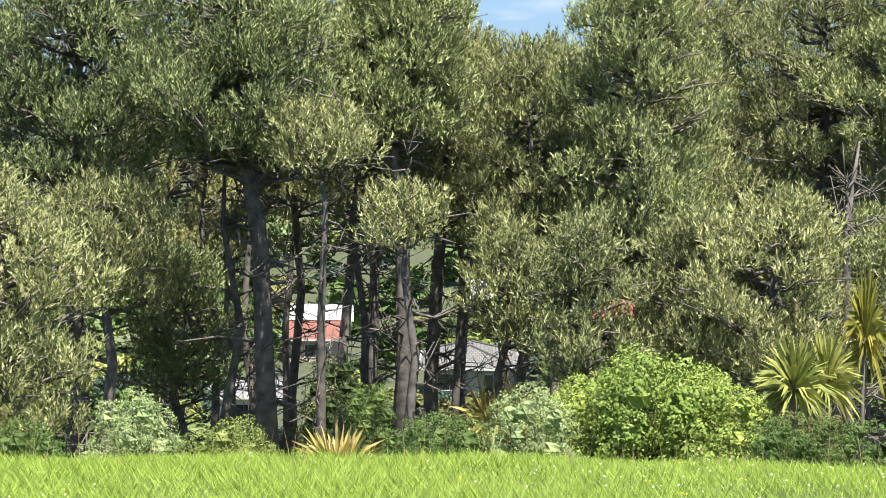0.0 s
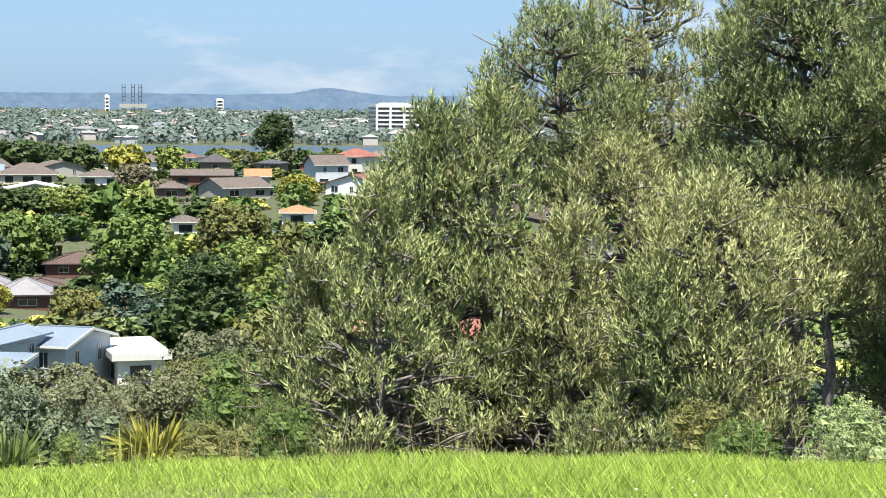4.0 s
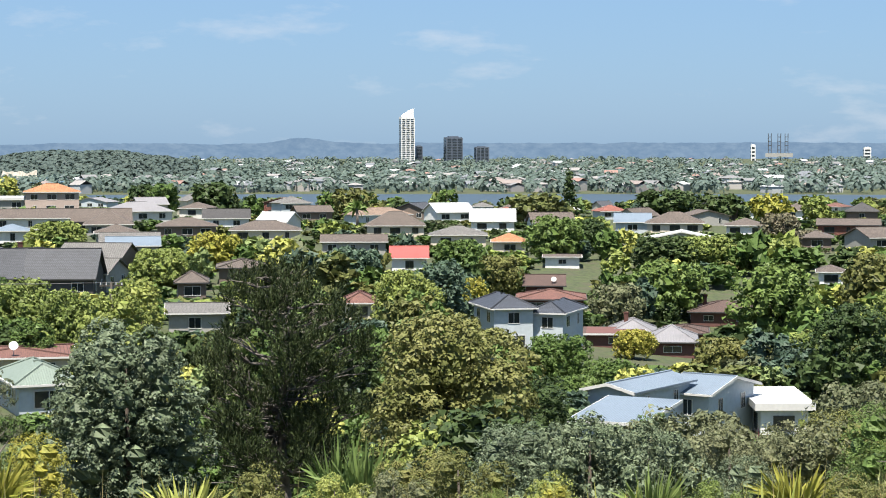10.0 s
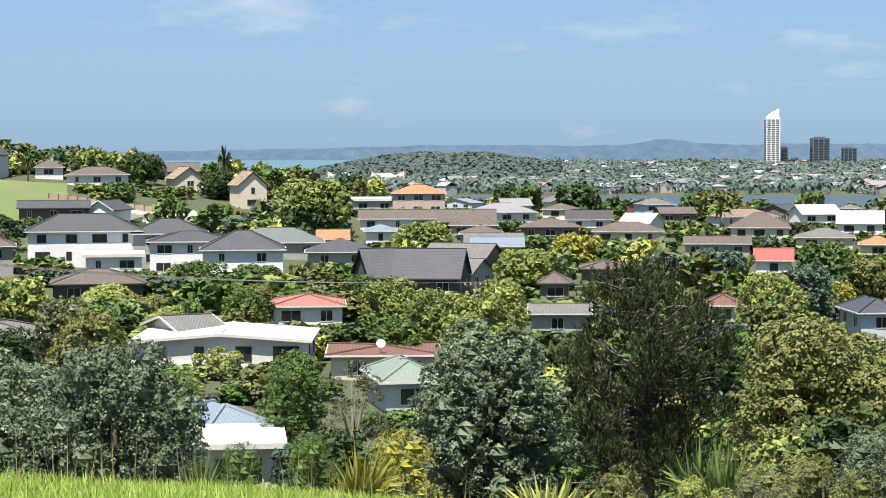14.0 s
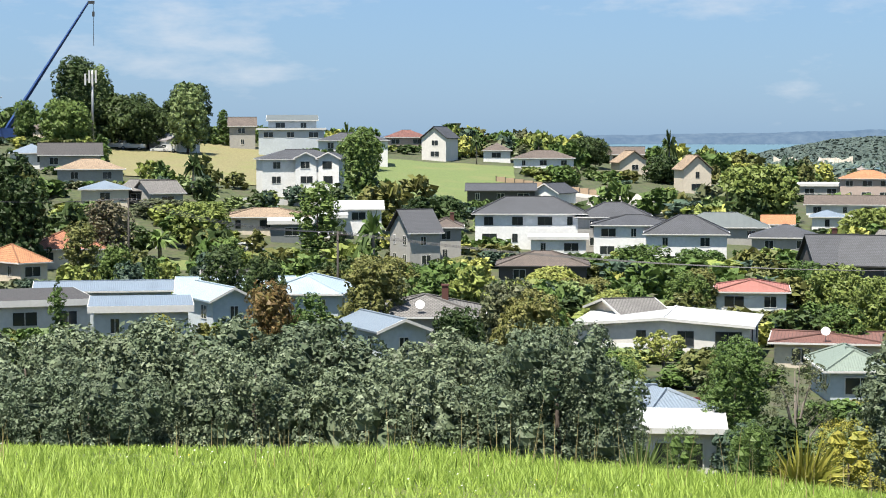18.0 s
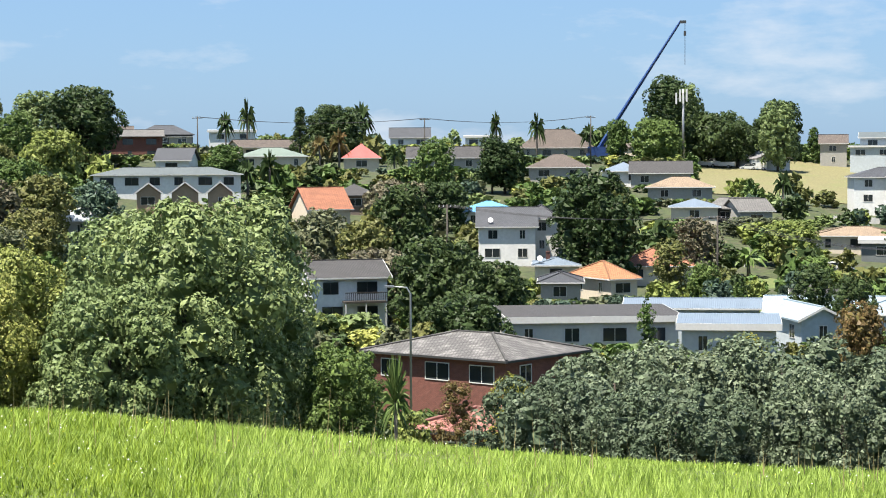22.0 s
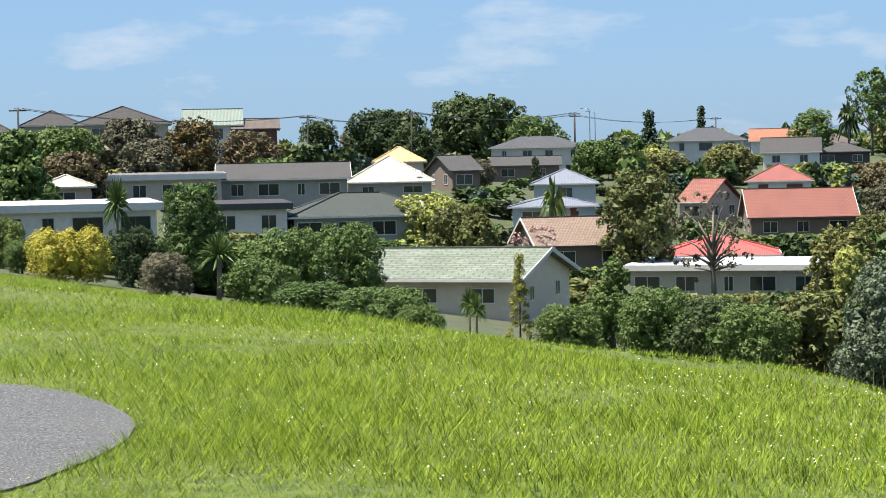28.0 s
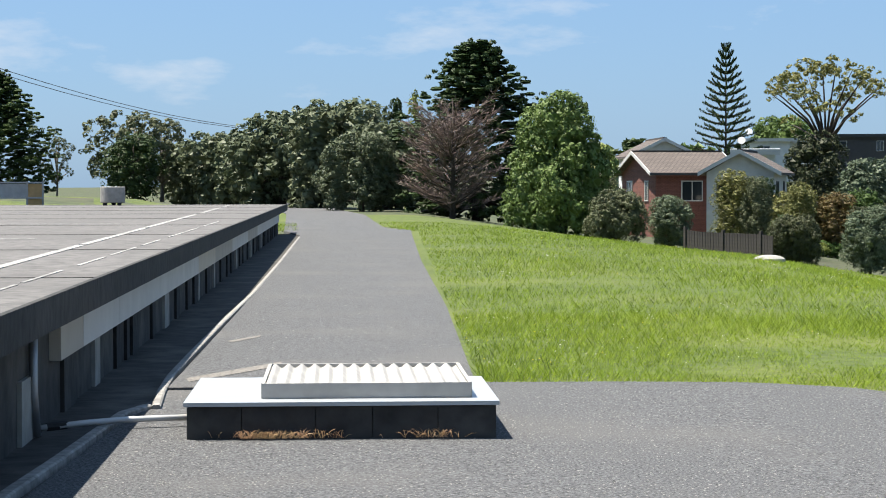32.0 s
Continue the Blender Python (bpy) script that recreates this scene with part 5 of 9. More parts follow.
house(76.55, 74.37, 0.16, 0.68, 504, 11.2, 0, "hip", "browntile", "greywall", 1)
house(76.31, 74.50, -0.40, -0.03, 415, 10.1, 0, "hip", "browntile", "greywall", 1)
house(79.77, 77.57, -0.11, 0.21, 436, 10.1, 0, "gable", "darktile", "greywall", 1)
house(81.61, 80.49, -0.10, 0.30, 425, 10.1, 0, "hip", "redroof", "cream", 1)
house(80.25, 79.05, 0.47, 0.75, 556, 10.1, 0, "gable", "slate", "white", 1)
house(83.14, 81.31, -1.57, -0.93, 335, 9.0, 20, "gable", "orangeroof2", "cream", 1)
house(84.62, 82.57, -0.04, 0.20, 410, 10.1, 0, "hip", "greengrey", "cream", 1)
house(85.39, 84.06, 0.65, 0.84, 554, 9.0, 0, "flat", "whiteroof", "white", 2)
house(86.94, 85.82, 0.53, 0.84, 557, 10.1, 0, "hip", "slate", "greywall", 1)
house(86.95, 85.63, -0.14, 0.21, 395, 10.1, -10, "gable", "slate", "white", 1)
house(81.94, 80.59, -1.17, -0.85, 352, 9.0, 0, "hip", "darktile", "brownwall", 1)
house(78.08, 77.11, 0.46, 0.66, 558, 10.1, 0, "flat", "whiteroof", "white", 1)
house(88.70, 84.43, -0.54, -0.34, 356, 10.1, 0, "hip", "slategreen", "white", 2)
house(87.47, 86.73, -1.08, -0.76, 338, 6.7, 0, "gablef", "slate", "woodwall", 1)
house(86.52, 85.63, -1.09, -0.74, 335, 6.7, 0, "gablef", "slate", "woodwall", 2)
house(85.50, 84.66, -1.10, -0.74, 332, 6.7, 0, "gablef", "slate", "woodwall", 2)
house(84.93, 84.12, -1.64, -1.40, 329, 6.7, 0, "gable", "tanroof", "cream", 1)
house(89.52, 88.47, -1.83, -1.43, 303, 6.7, 0, "gable", "whiteroof", "greywall", 1)
house(94.36, 92.65, 0.69, 1.04, 398, 11.2, 0, "hip", "greytile", "offwhite", 2)
house(89.16, 87.48, 0.54, 0.83, 540, 10.1, 0, "gable", "browntile", "brick", 1)
house(87.48, 85.79, 0.59, 0.85, 557, 10.1, 0, "hip", "slate", "darkwall", 1)
house(93.18, 91.24, -0.39, -0.16, 354, 10.1, 0, "hip", "darktile", "darkwall", 1)
house(110.65, 102.90, -3.24, -2.38, 112, 10.1, -20, "gable", "mossgreen", "cream", 1)
house(101.64, 95.62, -3.14, -2.93, 181, 10.1, -8, "flat", "whiteroof", "tanwall", 1)
house(100.80, 97.30, -2.71, -2.16, 194, 10.1, 0, "hip", "redroof", "tanwall", 1)
house(98.52, 95.12, -1.66, -0.85, 254, 10.1, 8, "gable", "redtile", "brownwall", 1)
house(100.17, 98.36, -1.19, -0.51, 265, 9.0, -30, "gable", "redtile", "pinkwall", 1)
house(105.08, 101.23, -2.37, -1.55, 188, 10.1, 15, "gable", "tantile", "brownwall", 1)
house(103.80, 100.82, -1.89, -1.57, 207, 10.1, 0, "hip", "tantile", "pinkwall", 1)
house(104.34, 102.42, -0.60, -0.19, 270, 10.1, 0, "hip", "slategrey", "paleblue", 1)
house(104.99, 102.43, -1.24, -0.93, 229, 10.1, 0, "hip", "slategrey", "paleblue", 1)
house(105.52, 102.73, 0.45, 0.77, 377, 11.2, 0, "hip", "slate", "offwhite", 2)
house(105.53, 103.46, -0.06, 0.20, 345, 10.1, 0, "gable", "darktile", "brownwall", 1)
house(107.19, 105.93, -0.17, 0.27, 271, 10.1, 20, "gable", "darktile", "brownwall", 1)
house(109.68, 107.11, -0.45, 0.28, 245, 11.2, 0, "hip", "creamroof", "greywall", 1)
house(108.87, 107.34, 0.12, 0.54, 294, 7.8, 0, "pyramid", "orangeframe", "cream", 1)
house(100.45, 98.22, 0.56, 0.91, 371, 10.1, 0, "hip", "slate", "offwhite", 2)
house(98.26, 96.36, -0.63, -0.16, 311, 10.1, 0, "hip", "redroof2", "white", 1)
house(98.14, 96.44, 0.50, 0.84, 405, 10.1, 0, "gable", "orangeroof2", "white", 1)
house(97.82, 96.12, 0.17, 0.58, 368, 9.0, 0, "gable", "darktile", "white", 1)
house(96.36, 94.74, 0.15, 0.41, 374, 9.0, 0, "hip", "darktile", "darkwall", 1)
house(120.26, 115.00, -1.10, -0.74, 163, 10.1, 4, "flat", "whiteroof", "offwhite", 1)
house(115.00, 111.31, -1.16, -0.90, 190, 9.0, 4, "flat", "blackroof", "offwhite", 1)
house(111.69, 106.84, -1.40, -0.75, 192, 10.1, 8, "hip", "darkgreen", "greenwall", 1)
house(116.99, 113.16, -0.26, -0.04, 220, 9.0, 0, "flat", "greytile", "tanwall", 1)
house(113.36, 109.51, -0.30, 0.15, 228, 10.1, 0, "gable", "darktile", "greywall", 1)
house(118.36, 116.75, -0.40, -0.08, 207, 9.0, 0, "hip", "creamroof", "pinkwall", 1)
house(120.61, 118.95, 1.15, 1.60, 284, 10.1, 0, "pyramid", "blackroof", "cream", 1)
house(118.75, 117.02, 1.33, 1.73, 282, 10.1, 0, "pyramid", "blackroof", "tanwall", 1)
house(117.26, 114.57, 1.34, 1.82, 282, 10.1, 0, "pyramid", "blackroof", "tanwall", 1)
house(114.25, 112.54, 1.26, 1.71, 285, 9.0, 0, "gable", "greengrey", "white", 2)
house(112.86, 111.50, 1.14, 1.42, 284, 9.0, 0, "gable", "browntile", "brick", 2)
house(123.54, 122.27, 1.13, 1.42, 240, 10.1, 0, "flat", "whiteroof", "white", 2)
house(122.41, 120.13, 1.30, 1.41, 272, 10.1, 0, "flat", "blackroof", "darkwall", 2)
house(124.61, 123.68, 0.81, 1.21, 209, 9.0, 0, "flat", "whiteroof", "white", 2)
house(120.82, 119.79, -0.33, -0.02, 202, 9.0, 0, "hip", "creamroof", "pinkwall", 1)
house(128.15, 124.56, 0.31, 0.91, 136, 9.0, 16, "gable", "browntile", "brick", 2)
house(125.69, 123.01, 0.31, 0.92, 126, 9.0, -6, "gablef", "browntile", "offwhite", 2)
house(128.20, 125.70, 0.78, 1.26, 152, 9.0, 8, "gablef", "browntile", "white", 2)
house(124.56, 123.14, 1.19, 1.30, 238, 9.0, 0, "flat", "whiteroof", "white", 2)
house(135.18, 133.73, -0.07, 0.15, 162, 7.8, 0, "gable", "rustroof", "darkwall", 1)
house(20.89, 18.98, -2.26, -1.97, 471, 9.4, 30, "gable", "redtile", "brick", 1)
house(15.23, 13.00, -2.76, -2.50, 394, 8.2, 0, "hip", "tantile", "cream", 2)
house(19.25, 17.75, -1.97, -1.75, 538, 9.7, 0, "hip", "greytile", "cream", 1)
house(33.13, 30.98, -2.63, -2.38, 382, 8.8, 0, "gablef", "whiteroof", "cream", 2)
house(17.47, 15.58, -2.50, -2.17, 448, 9.7, 20, "hip", "redtile", "offwhite", 1)
house(27.56, 25.40, -2.54, -2.25, 425, 10.8, 30, "gable", "browntile", "greywall", 1)
house(32.21, 30.67, -1.97, -1.79, 530, 8.4, 20, "gablef", "browntile", "greywall", 1)
house(23.71, 22.27, -1.64, -1.39, 546, 10.0, -30, "hip", "redtile", "offwhite", 2)
house(17.64, 15.54, -3.80, -3.47, 342, 8.9, -20, "hip", "rustroof", "offwhite", 2)
house(21.81, 19.43, -2.89, -2.56, 395, 9.7, 30, "gablef", "browntile", "cream", 1)
house(36.51, 35.07, -2.17, -1.87, 486, 8.5, 10, "gable", "browntile", "paleblue", 1)
house(49.89, 47.45, -3.12, -2.70, 336, 9.5, -20, "gable", "greytile", "brownwall", 1)
house(22.18, 20.37, -2.01, -1.78, 522, 8.3, -30, "gable", "darktile", "paleblue", 1)
house(23.93, 21.67, -2.43, -2.12, 441, 9.8, -30, "gablef", "rustroof", "white", 1)
house(22.66, 19.67, -3.74, -3.46, 357, 9.3, 10, "gable", "browntile", "tanwall", 1)
house(33.95, 32.66, -1.99, -1.74, 524, 11.0, -30, "gablef", "browntile", "tanwall", 1)
house(16.21, 14.15, -1.97, -1.74, 494, 8.9, 20, "gable", "redroof2", "paleblue", 2)
house(22.26, 20.16, -4.59, -4.20, 326, 10.6, -20, "hip", "greytile", "paleblue", 1)
house(19.37, 16.97, -2.71, -2.44, 389, 10.5, 30, "gablef", "slate", "brownwall", 2)
house(44.25, 42.89, -2.14, -1.85, 492, 10.9, -20, "gable", "whiteroof", "offwhite", 1)
house(48.61, 46.55, -1.82, -1.55, 506, 9.8, 20, "hip", "greymetal", "offwhite", 1)
house(37.65, 36.44, -1.91, -1.72, 544, 9.6, -10, "hip", "redtile", "offwhite", 1)
house(43.25, 42.00, -1.86, -1.67, 556, 10.9, 10, "gable", "browntile", "brownwall", 1)
house(28.28, 26.49, -2.20, -2.02, 481, 10.6, 0, "gable", "browntile", "brick", 1)
house(24.54, 23.18, -1.88, -1.59, 486, 8.3, 20, "gable", "browntile", "paleblue", 2)
house(41.76, 39.74, -1.94, -1.73, 536, 8.4, 30, "hip", "tantile", "paleblue", 1)
house(47.75, 46.68, -1.62, -1.42, 558, 10.1, 10, "gable", "greymetal", "cream", 1)
house(37.50, 35.81, -1.84, -1.64, 600, 8.3, -20, "hip", "browntile", "paleblue", 1)
house(44.02, 42.79, -1.58, -1.44, 842, 9.2, -20, "gablef", "tantile", "brick", 2)
house(47.90, 46.64, -1.62, -1.45, 615, 9.9, 30, "gable", "tantile", "paleblue", 1)
house(47.78, 46.63, -1.65, -1.51, 746, 8.1, 20, "gablef", "greytile", "tanwall", 1)
house(49.38, 48.08, -1.55, -1.42, 834, 9.4, -30, "gablef", "greymetal", "paleblue", 1)
house(50.36, 49.22, -1.44, -1.27, 669, 9.6, 30, "hip", "whiteroof", "tanwall", 1)
house(22.52, 21.33, -1.61, -1.47, 902, 8.3, -10, "gable", "greytile", "paleblue", 2)
house(34.63, 33.95, -1.70, -1.55, 919, 9.1, 30, "gable", "slate", "tanwall", 1)
house(32.06, 30.81, -1.85, -1.69, 659, 9.9, 20, "gable", "rustroof", "brick", 1)
house(30.07, 29.08, -1.80, -1.69, 834, 10.3, 20, "hip", "browntile", "white", 1)
house(43.82, 42.62, -1.60, -1.41, 627, 9.4, 20, "hip", "greytile", "paleblue", 2)
house(20.91, 20.06, -1.66, -1.56, 859, 9.3, 30, "gable", "slate", "brick", 2)
house(18.26, 17.01, -1.67, -1.53, 842, 8.6, -10, "gablef", "whiteroof", "cream", 2)
house(40.38, 38.84, -1.84, -1.59, 607, 9.6, -30, "gablef", "slate", "brownwall", 1)
house(46.43, 45.31, -1.74, -1.56, 569, 8.6, -20, "hip", "browntile", "offwhite", 1)
house(31.49, 30.32, -1.61, -1.45, 600, 8.4, -10, "hip", "darktile", "brownwall", 2)
house(18.22, 16.62, -1.66, -1.51, 604, 9.4, 10, "hip", "browntile", "white", 2)
house(46.49, 45.31, -1.53, -1.34, 682, 10.8, 20, "gablef", "greytile", "cream", 2)
house(29.95, 28.33, -1.85, -1.64, 664, 9.1, -10, "hip", "rustroof", "offwhite", 1)
house(28.18, 27.29, -1.69, -1.58, 940, 8.9, -30, "hip", "rustroof", "offwhite", 1)
house(42.46, 41.42, -1.70, -1.54, 899, 10.6, 0, "gable", "rustroof", "white", 1)
house(39.75, 38.56, -1.78, -1.62, 812, 10.9, 20, "gable", "greymetal", "cream", 1)
house(15.22, 14.15, -1.84, -1.74, 842, 8.0, 0, "hip", "tantile", "paleblue", 1)
house(34.62, 33.56, -1.84, -1.66, 653, 8.3, 20, "hip", "redtile", "paleblue", 1)
house(33.54, 32.31, -1.82, -1.68, 769, 9.3, 10, "hip", "slate", "greywall", 1)
house(24.65, 23.33, -1.86, -1.69, 622, 8.8, 0, "gablef", "browntile", "brick", 1)
house(30.14, 29.35, -1.84, -1.67, 742, 8.0, 0, "hip", "darktile", "white", 1)
house(45.83, 45.16, -1.64, -1.52, 916, 10.5, 30, "gable", "darktile", "greywall", 1)
house(24.11, 23.27, -1.86, -1.65, 713, 10.7, -10, "hip", "rustroof", "offwhite", 1)
house(45.74, 44.62, -1.77, -1.65, 765, 10.1, 20, "gable", "darktile", "brick", 1)
house(35.75, 34.93, -1.80, -1.64, 798, 10.9, 20, "hip", "whiteroof", "brick", 1)
house(16.37, 14.97, -1.91, -1.75, 693, 8.5, -20, "hip", "greytile", "white", 1)
house(38.06, 37.42, -1.71, -1.59, 904, 9.2, 0, "hip", "greytile", "paleblue", 1)
house(25.90, 24.91, -1.85, -1.73, 728, 9.0, -20, "hip", "slate", "brownwall", 1)
house(22.85, 20.27, -5.89, -5.32, 234, 9.9, -10, "hip", "darktile", "greywall", 2)
house(18.85, 15.22, -6.30, -5.85, 264, 8.2, 0, "hip", "greymetal", "tanwall", 1)
house(16.75, 13.76, -5.16, -4.78, 311, 8.6, -30, "gable", "tantile", "cream", 1)
house(23.37, 18.63, -6.83, -6.23, 203, 9.1, -10, "gable", "redtile", "white", 1)
house(24.08, 21.06, -6.13, -5.75, 264, 10.0, 0, "hip", "browntile", "white", 1)
house(84.92, 82.78, 0.21, 0.43, 488, 10.0, 20, "gable", "browntile", "cream", 1)
house(70.43, 68.82, -0.18, 0.03, 481, 10.2, 30, "gablef", "greymetal", "white", 1)
house(96.40, 95.10, 0.39, 0.67, 513, 10.1, 10, "hip", "browntile", "paleblue", 1)
house(88.62, 86.64, 0.54, 0.73, 471, 9.3, 0, "gable", "greytile", "brick", 2)
house(73.73, 72.23, 0.16, 0.43, 513, 8.8, 30, "hip", "browntile", "cream", 1)
house(98.86, 97.53, 0.40, 0.69, 501, 10.5, -10, "gablef", "darktile", "greywall", 1)

# ---- trees and shrubs ----
plant(48.19, 48, -5.08, 3.12, "pohutu", "grey")
plant(38.68, 94, -4.75, 7.70, "broadnear", "olivebrown")
plant(35.99, 109, -6.53, 4.62, "broad", "dark")
plant(39.24, 50, -8.62, 2.26, "shrub", "olive")
plant(36.80, 40, -7.79, 1.92, "pohutu", "grey")
plant(34.68, 34, -7.75, 2.2, "pohutu", "grey")
plant(37.5, 200, -5.2, 7.5, "broad", "olive")
plant(35.5, 205, -5.35, 6.5, "broad", "mid")
plant(33.0, 36, -7.95, 2.3, "pohutu", "grey")
plant(30.6, 40, -7.7, 2.6, "shrub", "greyolive")
plant(28.9, 42, -7.8, 2.4, "pohutu", "greyolive")
plant(27.4, 44, -7.3, 2.6, "shrub", "olive")
plant(38.4, 33, -8.6, 2.0, "shrub", "olive")
plant(36.0, 28, -9.3, 1.4, "shrub", "yellowgreen")
plant(34.0, 27, -9.4, 1.3, "flax", "yellowgreen")
plant(31.0, 27, -9.4, 1.2, "shrub", "lime")
plant(29.6, 28, -9.2, 1.4, "flax", "yellowgreen")
plant(27.0, 28, -9.2, 1.5, "shrub", "olive")
plant(40.3, 30, -9.2, 1.3, "shrub", "greyolive")
plant(44.5, 36, -9.0, 1.8, "shrub", "olive")
plant(46.3, 34, -9.2, 1.4, "flax", "yellowgreen")
plant(42.0, 31, -9.3, 1.3, "shrub", "yellowgreen")
plant(31.60, 52, -7.55, 4.6, "shrub", "greyolive")
plant(27.12, 73, -6.34, 3.51, "shrub", "greyolive")
plant(28.62, 63, -7.45, 0.97, "cone", "lime")
plant(32.88, 28, -9.00, 0.87, "flax", "green")
plant(31.75, 36, -8.87, 0.71, "flax", "yellow")
plant(28.77, 30, -8.84, 1.10, "flax", "yellow")
plant(35.65, 27, -9.34, 0.69, "shrub", "yellow")
plant(30.13, 33, -8.71, 1.31, "shrub", "grey")
plant(37.37, 25, -9.67, 0.64, "shrub", "lime")
plant(41.92, 42, -8.04, 1.31, "flax", "green")
plant(40.22, 33, -8.94, 1.12, "shrub", "olive")
plant(26.31, 40, -7.99, 1.70, "shrub", "lime")
plant(29.66, 55, -7.91, 1.40, "flax", "darkred")
plant(25.04, 30, -8.58, 1.19, "shrub", "mid")
plant(26.05, 231, -3.97, 9.15, "broad", "lime")
plant(27.30, 188, -4.42, 8.48, "broad", "dark")
plant(29.38, 294, -3.33, 13.29, "broad", "mid")
plant(32.44, 312, -3.27, 12.37, "broad", "mid")
plant(32.52, 375, -2.55, 14.85, "broad", "dark")
plant(31.31, 375, -2.54, 11.66, "broad", "lime")
plant(26.53, 325, -3.02, 12.87, "broad", "olive")
plant(30.49, 219, -5.43, 8.66, "broad", "olive")
plant(28.72, 200, -5.65, 5.09, "broad", "bluegreen")
plant(28.25, 212, -5.16, 7.21, "broad", "lime")
plant(29.36, 188, -6.22, 6.89, "broad", "lime")
plant(33.89, 288, -3.93, 8.94, "broad", "greyolive")
plant(35.68, 388, -2.00, 12.05, "broad", "mid")
plant(35.03, 412, -2.07, 15.16, "broad", "dark")
plant(36.01, 538, -1.35, 18.24, "broad", "olivebrown")
plant(35.25, 650, -0.62, 6.98, "cone", "dark")
plant(39.89, 250, -3.54, 8.48, "broad", "lime")
plant(38.92, 269, -3.22, 8.36, "broad", "bluegreen")
plant(41.51, 325, -2.89, 10.11, "broad", "bluegreen")
plant(38.43, 350, -2.65, 10.89, "broad", "mid")
plant(37.22, 319, -3.13, 8.11, "broad", "olive")
plant(45.42, 350, -2.45, 9.70, "broad", "yellow")
plant(46.92, 338, -2.87, 10.50, "broad", "lime")
plant(47.71, 225, -3.74, 7.00, "broad", "lime")
plant(45.33, 600, -1.09, 14.59, "broad", "dark")
plant(46.83, 600, -1.04, 10.18, "broad", "mid")
plant(41.34, 500, -1.60, 8.48, "palm", "mid")
plant(41.50, 562, -1.20, 11.13, "broad", "olive")
plant(29.32, 412, -1.88, 10.50, "broad", "greybrown")
plant(29.48, 525, -1.35, 11.88, "broad", "yellow")
plant(28.29, 538, -1.39, 9.12, "broad", "lime")
plant(24.67, 412, -2.16, 9.33, "broad", "yellow")
plant(25.32, 1125, -0.42, 25.45, "broad", "dark")
plant(32.45, 588, -1.25, 18.27, "broad", "dark")
plant(30.84, 600, -1.33, 15.27, "broad", "dark")
plant(31.81, 625, -1.36, 15.91, "broad", "dark")
plant(38.76, 625, -1.23, 8.84, "broad", "mid")
plant(42.14, 600, -1.28, 8.48, "broad", "mid")
plant(28.44, 425, -2.36, 7.21, "broad", "greybrown")
plant(37.95, 281, -3.75, 4.77, "broad", "yellow")
plant(34.69, 175, -6.76, 2.97, "broad", "yellow")
plant(35.01, 169, -6.52, 5.73, "broad", "mid")
plant(33.40, 250, -5.22, 5.66, "broad", "yellow")
plant(34.04, 188, -6.03, 5.30, "broad", "mid")
plant(32.89, 117, -7.47, 2.97, "shrub", "mid")
plant(48.34, 162, -4.05, 6.43, "broad", "lime")
plant(47.37, 625, -1.04, 10.60, "broad", "dark")
plant(2.95, 42, -7.07, 1.54, "shrub", "dark")
plant(1.97, 36, -7.87, 1.12, "shrub", "mid")
plant(8.75, 27, -8.20, 1.45, "shrub", "pale")
plant(5.69, 24, -9.09, 1.29, "shrub", "lime")
plant(2.77, 23, -9.13, 0.78, "flax", "tussock")
plant(-0.33, 25, -8.88, 1.41, "shrub", "mid")
plant(-2.93, 27, -7.95, 1.30, "shrub", "pale")
plant(-6.31, 28, -6.95, 2.5, "shrub", "bright")
plant(-4.5, 29, -7.7, 1.7, "shrub", "bright")
plant(-8.1, 28, -7.4, 1.7, "shrub", "bright")
plant(-8.90, 30, -7.93, 1.27, "shrub", "dark")
plant(-10.3, 29, -6.9, 1.7, "cabbage", "yellowgreen")
plant(-11.2, 30, -6.8, 1.5, "cabbage", "yellowgreen")
plant(-10.8, 27, -8.4, 1.3, "shrub", "olive")
plant(-12.21, 33, -5.11, 1.03, "cabbage", "yellow")
plant(-10.04, 24, -8.68, 0.88, "shrub", "mid")
plant(-11.77, 24, -8.53, 0.95, "shrub", "mid")
plant(-1.70, 40, -7.49, 1.24, "flax", "tussock")
plant(11.60, 24, -8.96, 1.09, "shrub", "mid")
plant(13.00, 26, -8.31, 1.10, "shrub", "olive")
plant(0.64, 24, -9.06, 0.95, "shrub", "mid")
plant(26.19, 36, -7.07, 2.04, "shrub", "mid")
plant(26.82, 55, -6.57, 3.73, "shrub", "greyolive")
plant(24.70, 40, -6.86, 2.26, "shrub", "mid")
plant(47.99, 46, -4.68, 2.99, "pohutu", "grey")
plant(58.71, 36, -5.31, 2.65, "pohutu", "grey")
plant(51.75, 30, -8.34, 0.93, "flax", "yellow")
plant(50.45, 38, -7.96, 1.61, "shrub", "yellow")
plant(53.20, 30, -7.99, 0.93, "shrub", "mid")
plant(41.19, 36, -8.24, 1.32, "flax", "green")
plant(36.87, 38, -7.71, 1.72, "pohutu", "grey")
plant(51.89, 80, -5.93, 3.83, "willow", "greyolive")
plant(53.58, 101, -5.74, 3.72, "broad", "mid")
plant(56.85, 109, -6.28, 2.77, "broad", "mid")
plant(50.74, 212, -3.69, 7.21, "broad", "lime")
plant(49.45, 206, -4.02, 7.00, "broad", "lime")
plant(47.50, 188, -3.72, 4.77, "broad", "yellowgreen")
plant(47.00, 294, -2.91, 9.14, "broad", "lime")
plant(49.75, 375, -2.08, 10.60, "broad", "lime")
plant(52.96, 412, -0.92, 17.50, "broad", "lime")
plant(46.83, 575, -1.05, 9.76, "broad", "mid")
plant(45.37, 600, -0.98, 15.27, "broad", "dark")
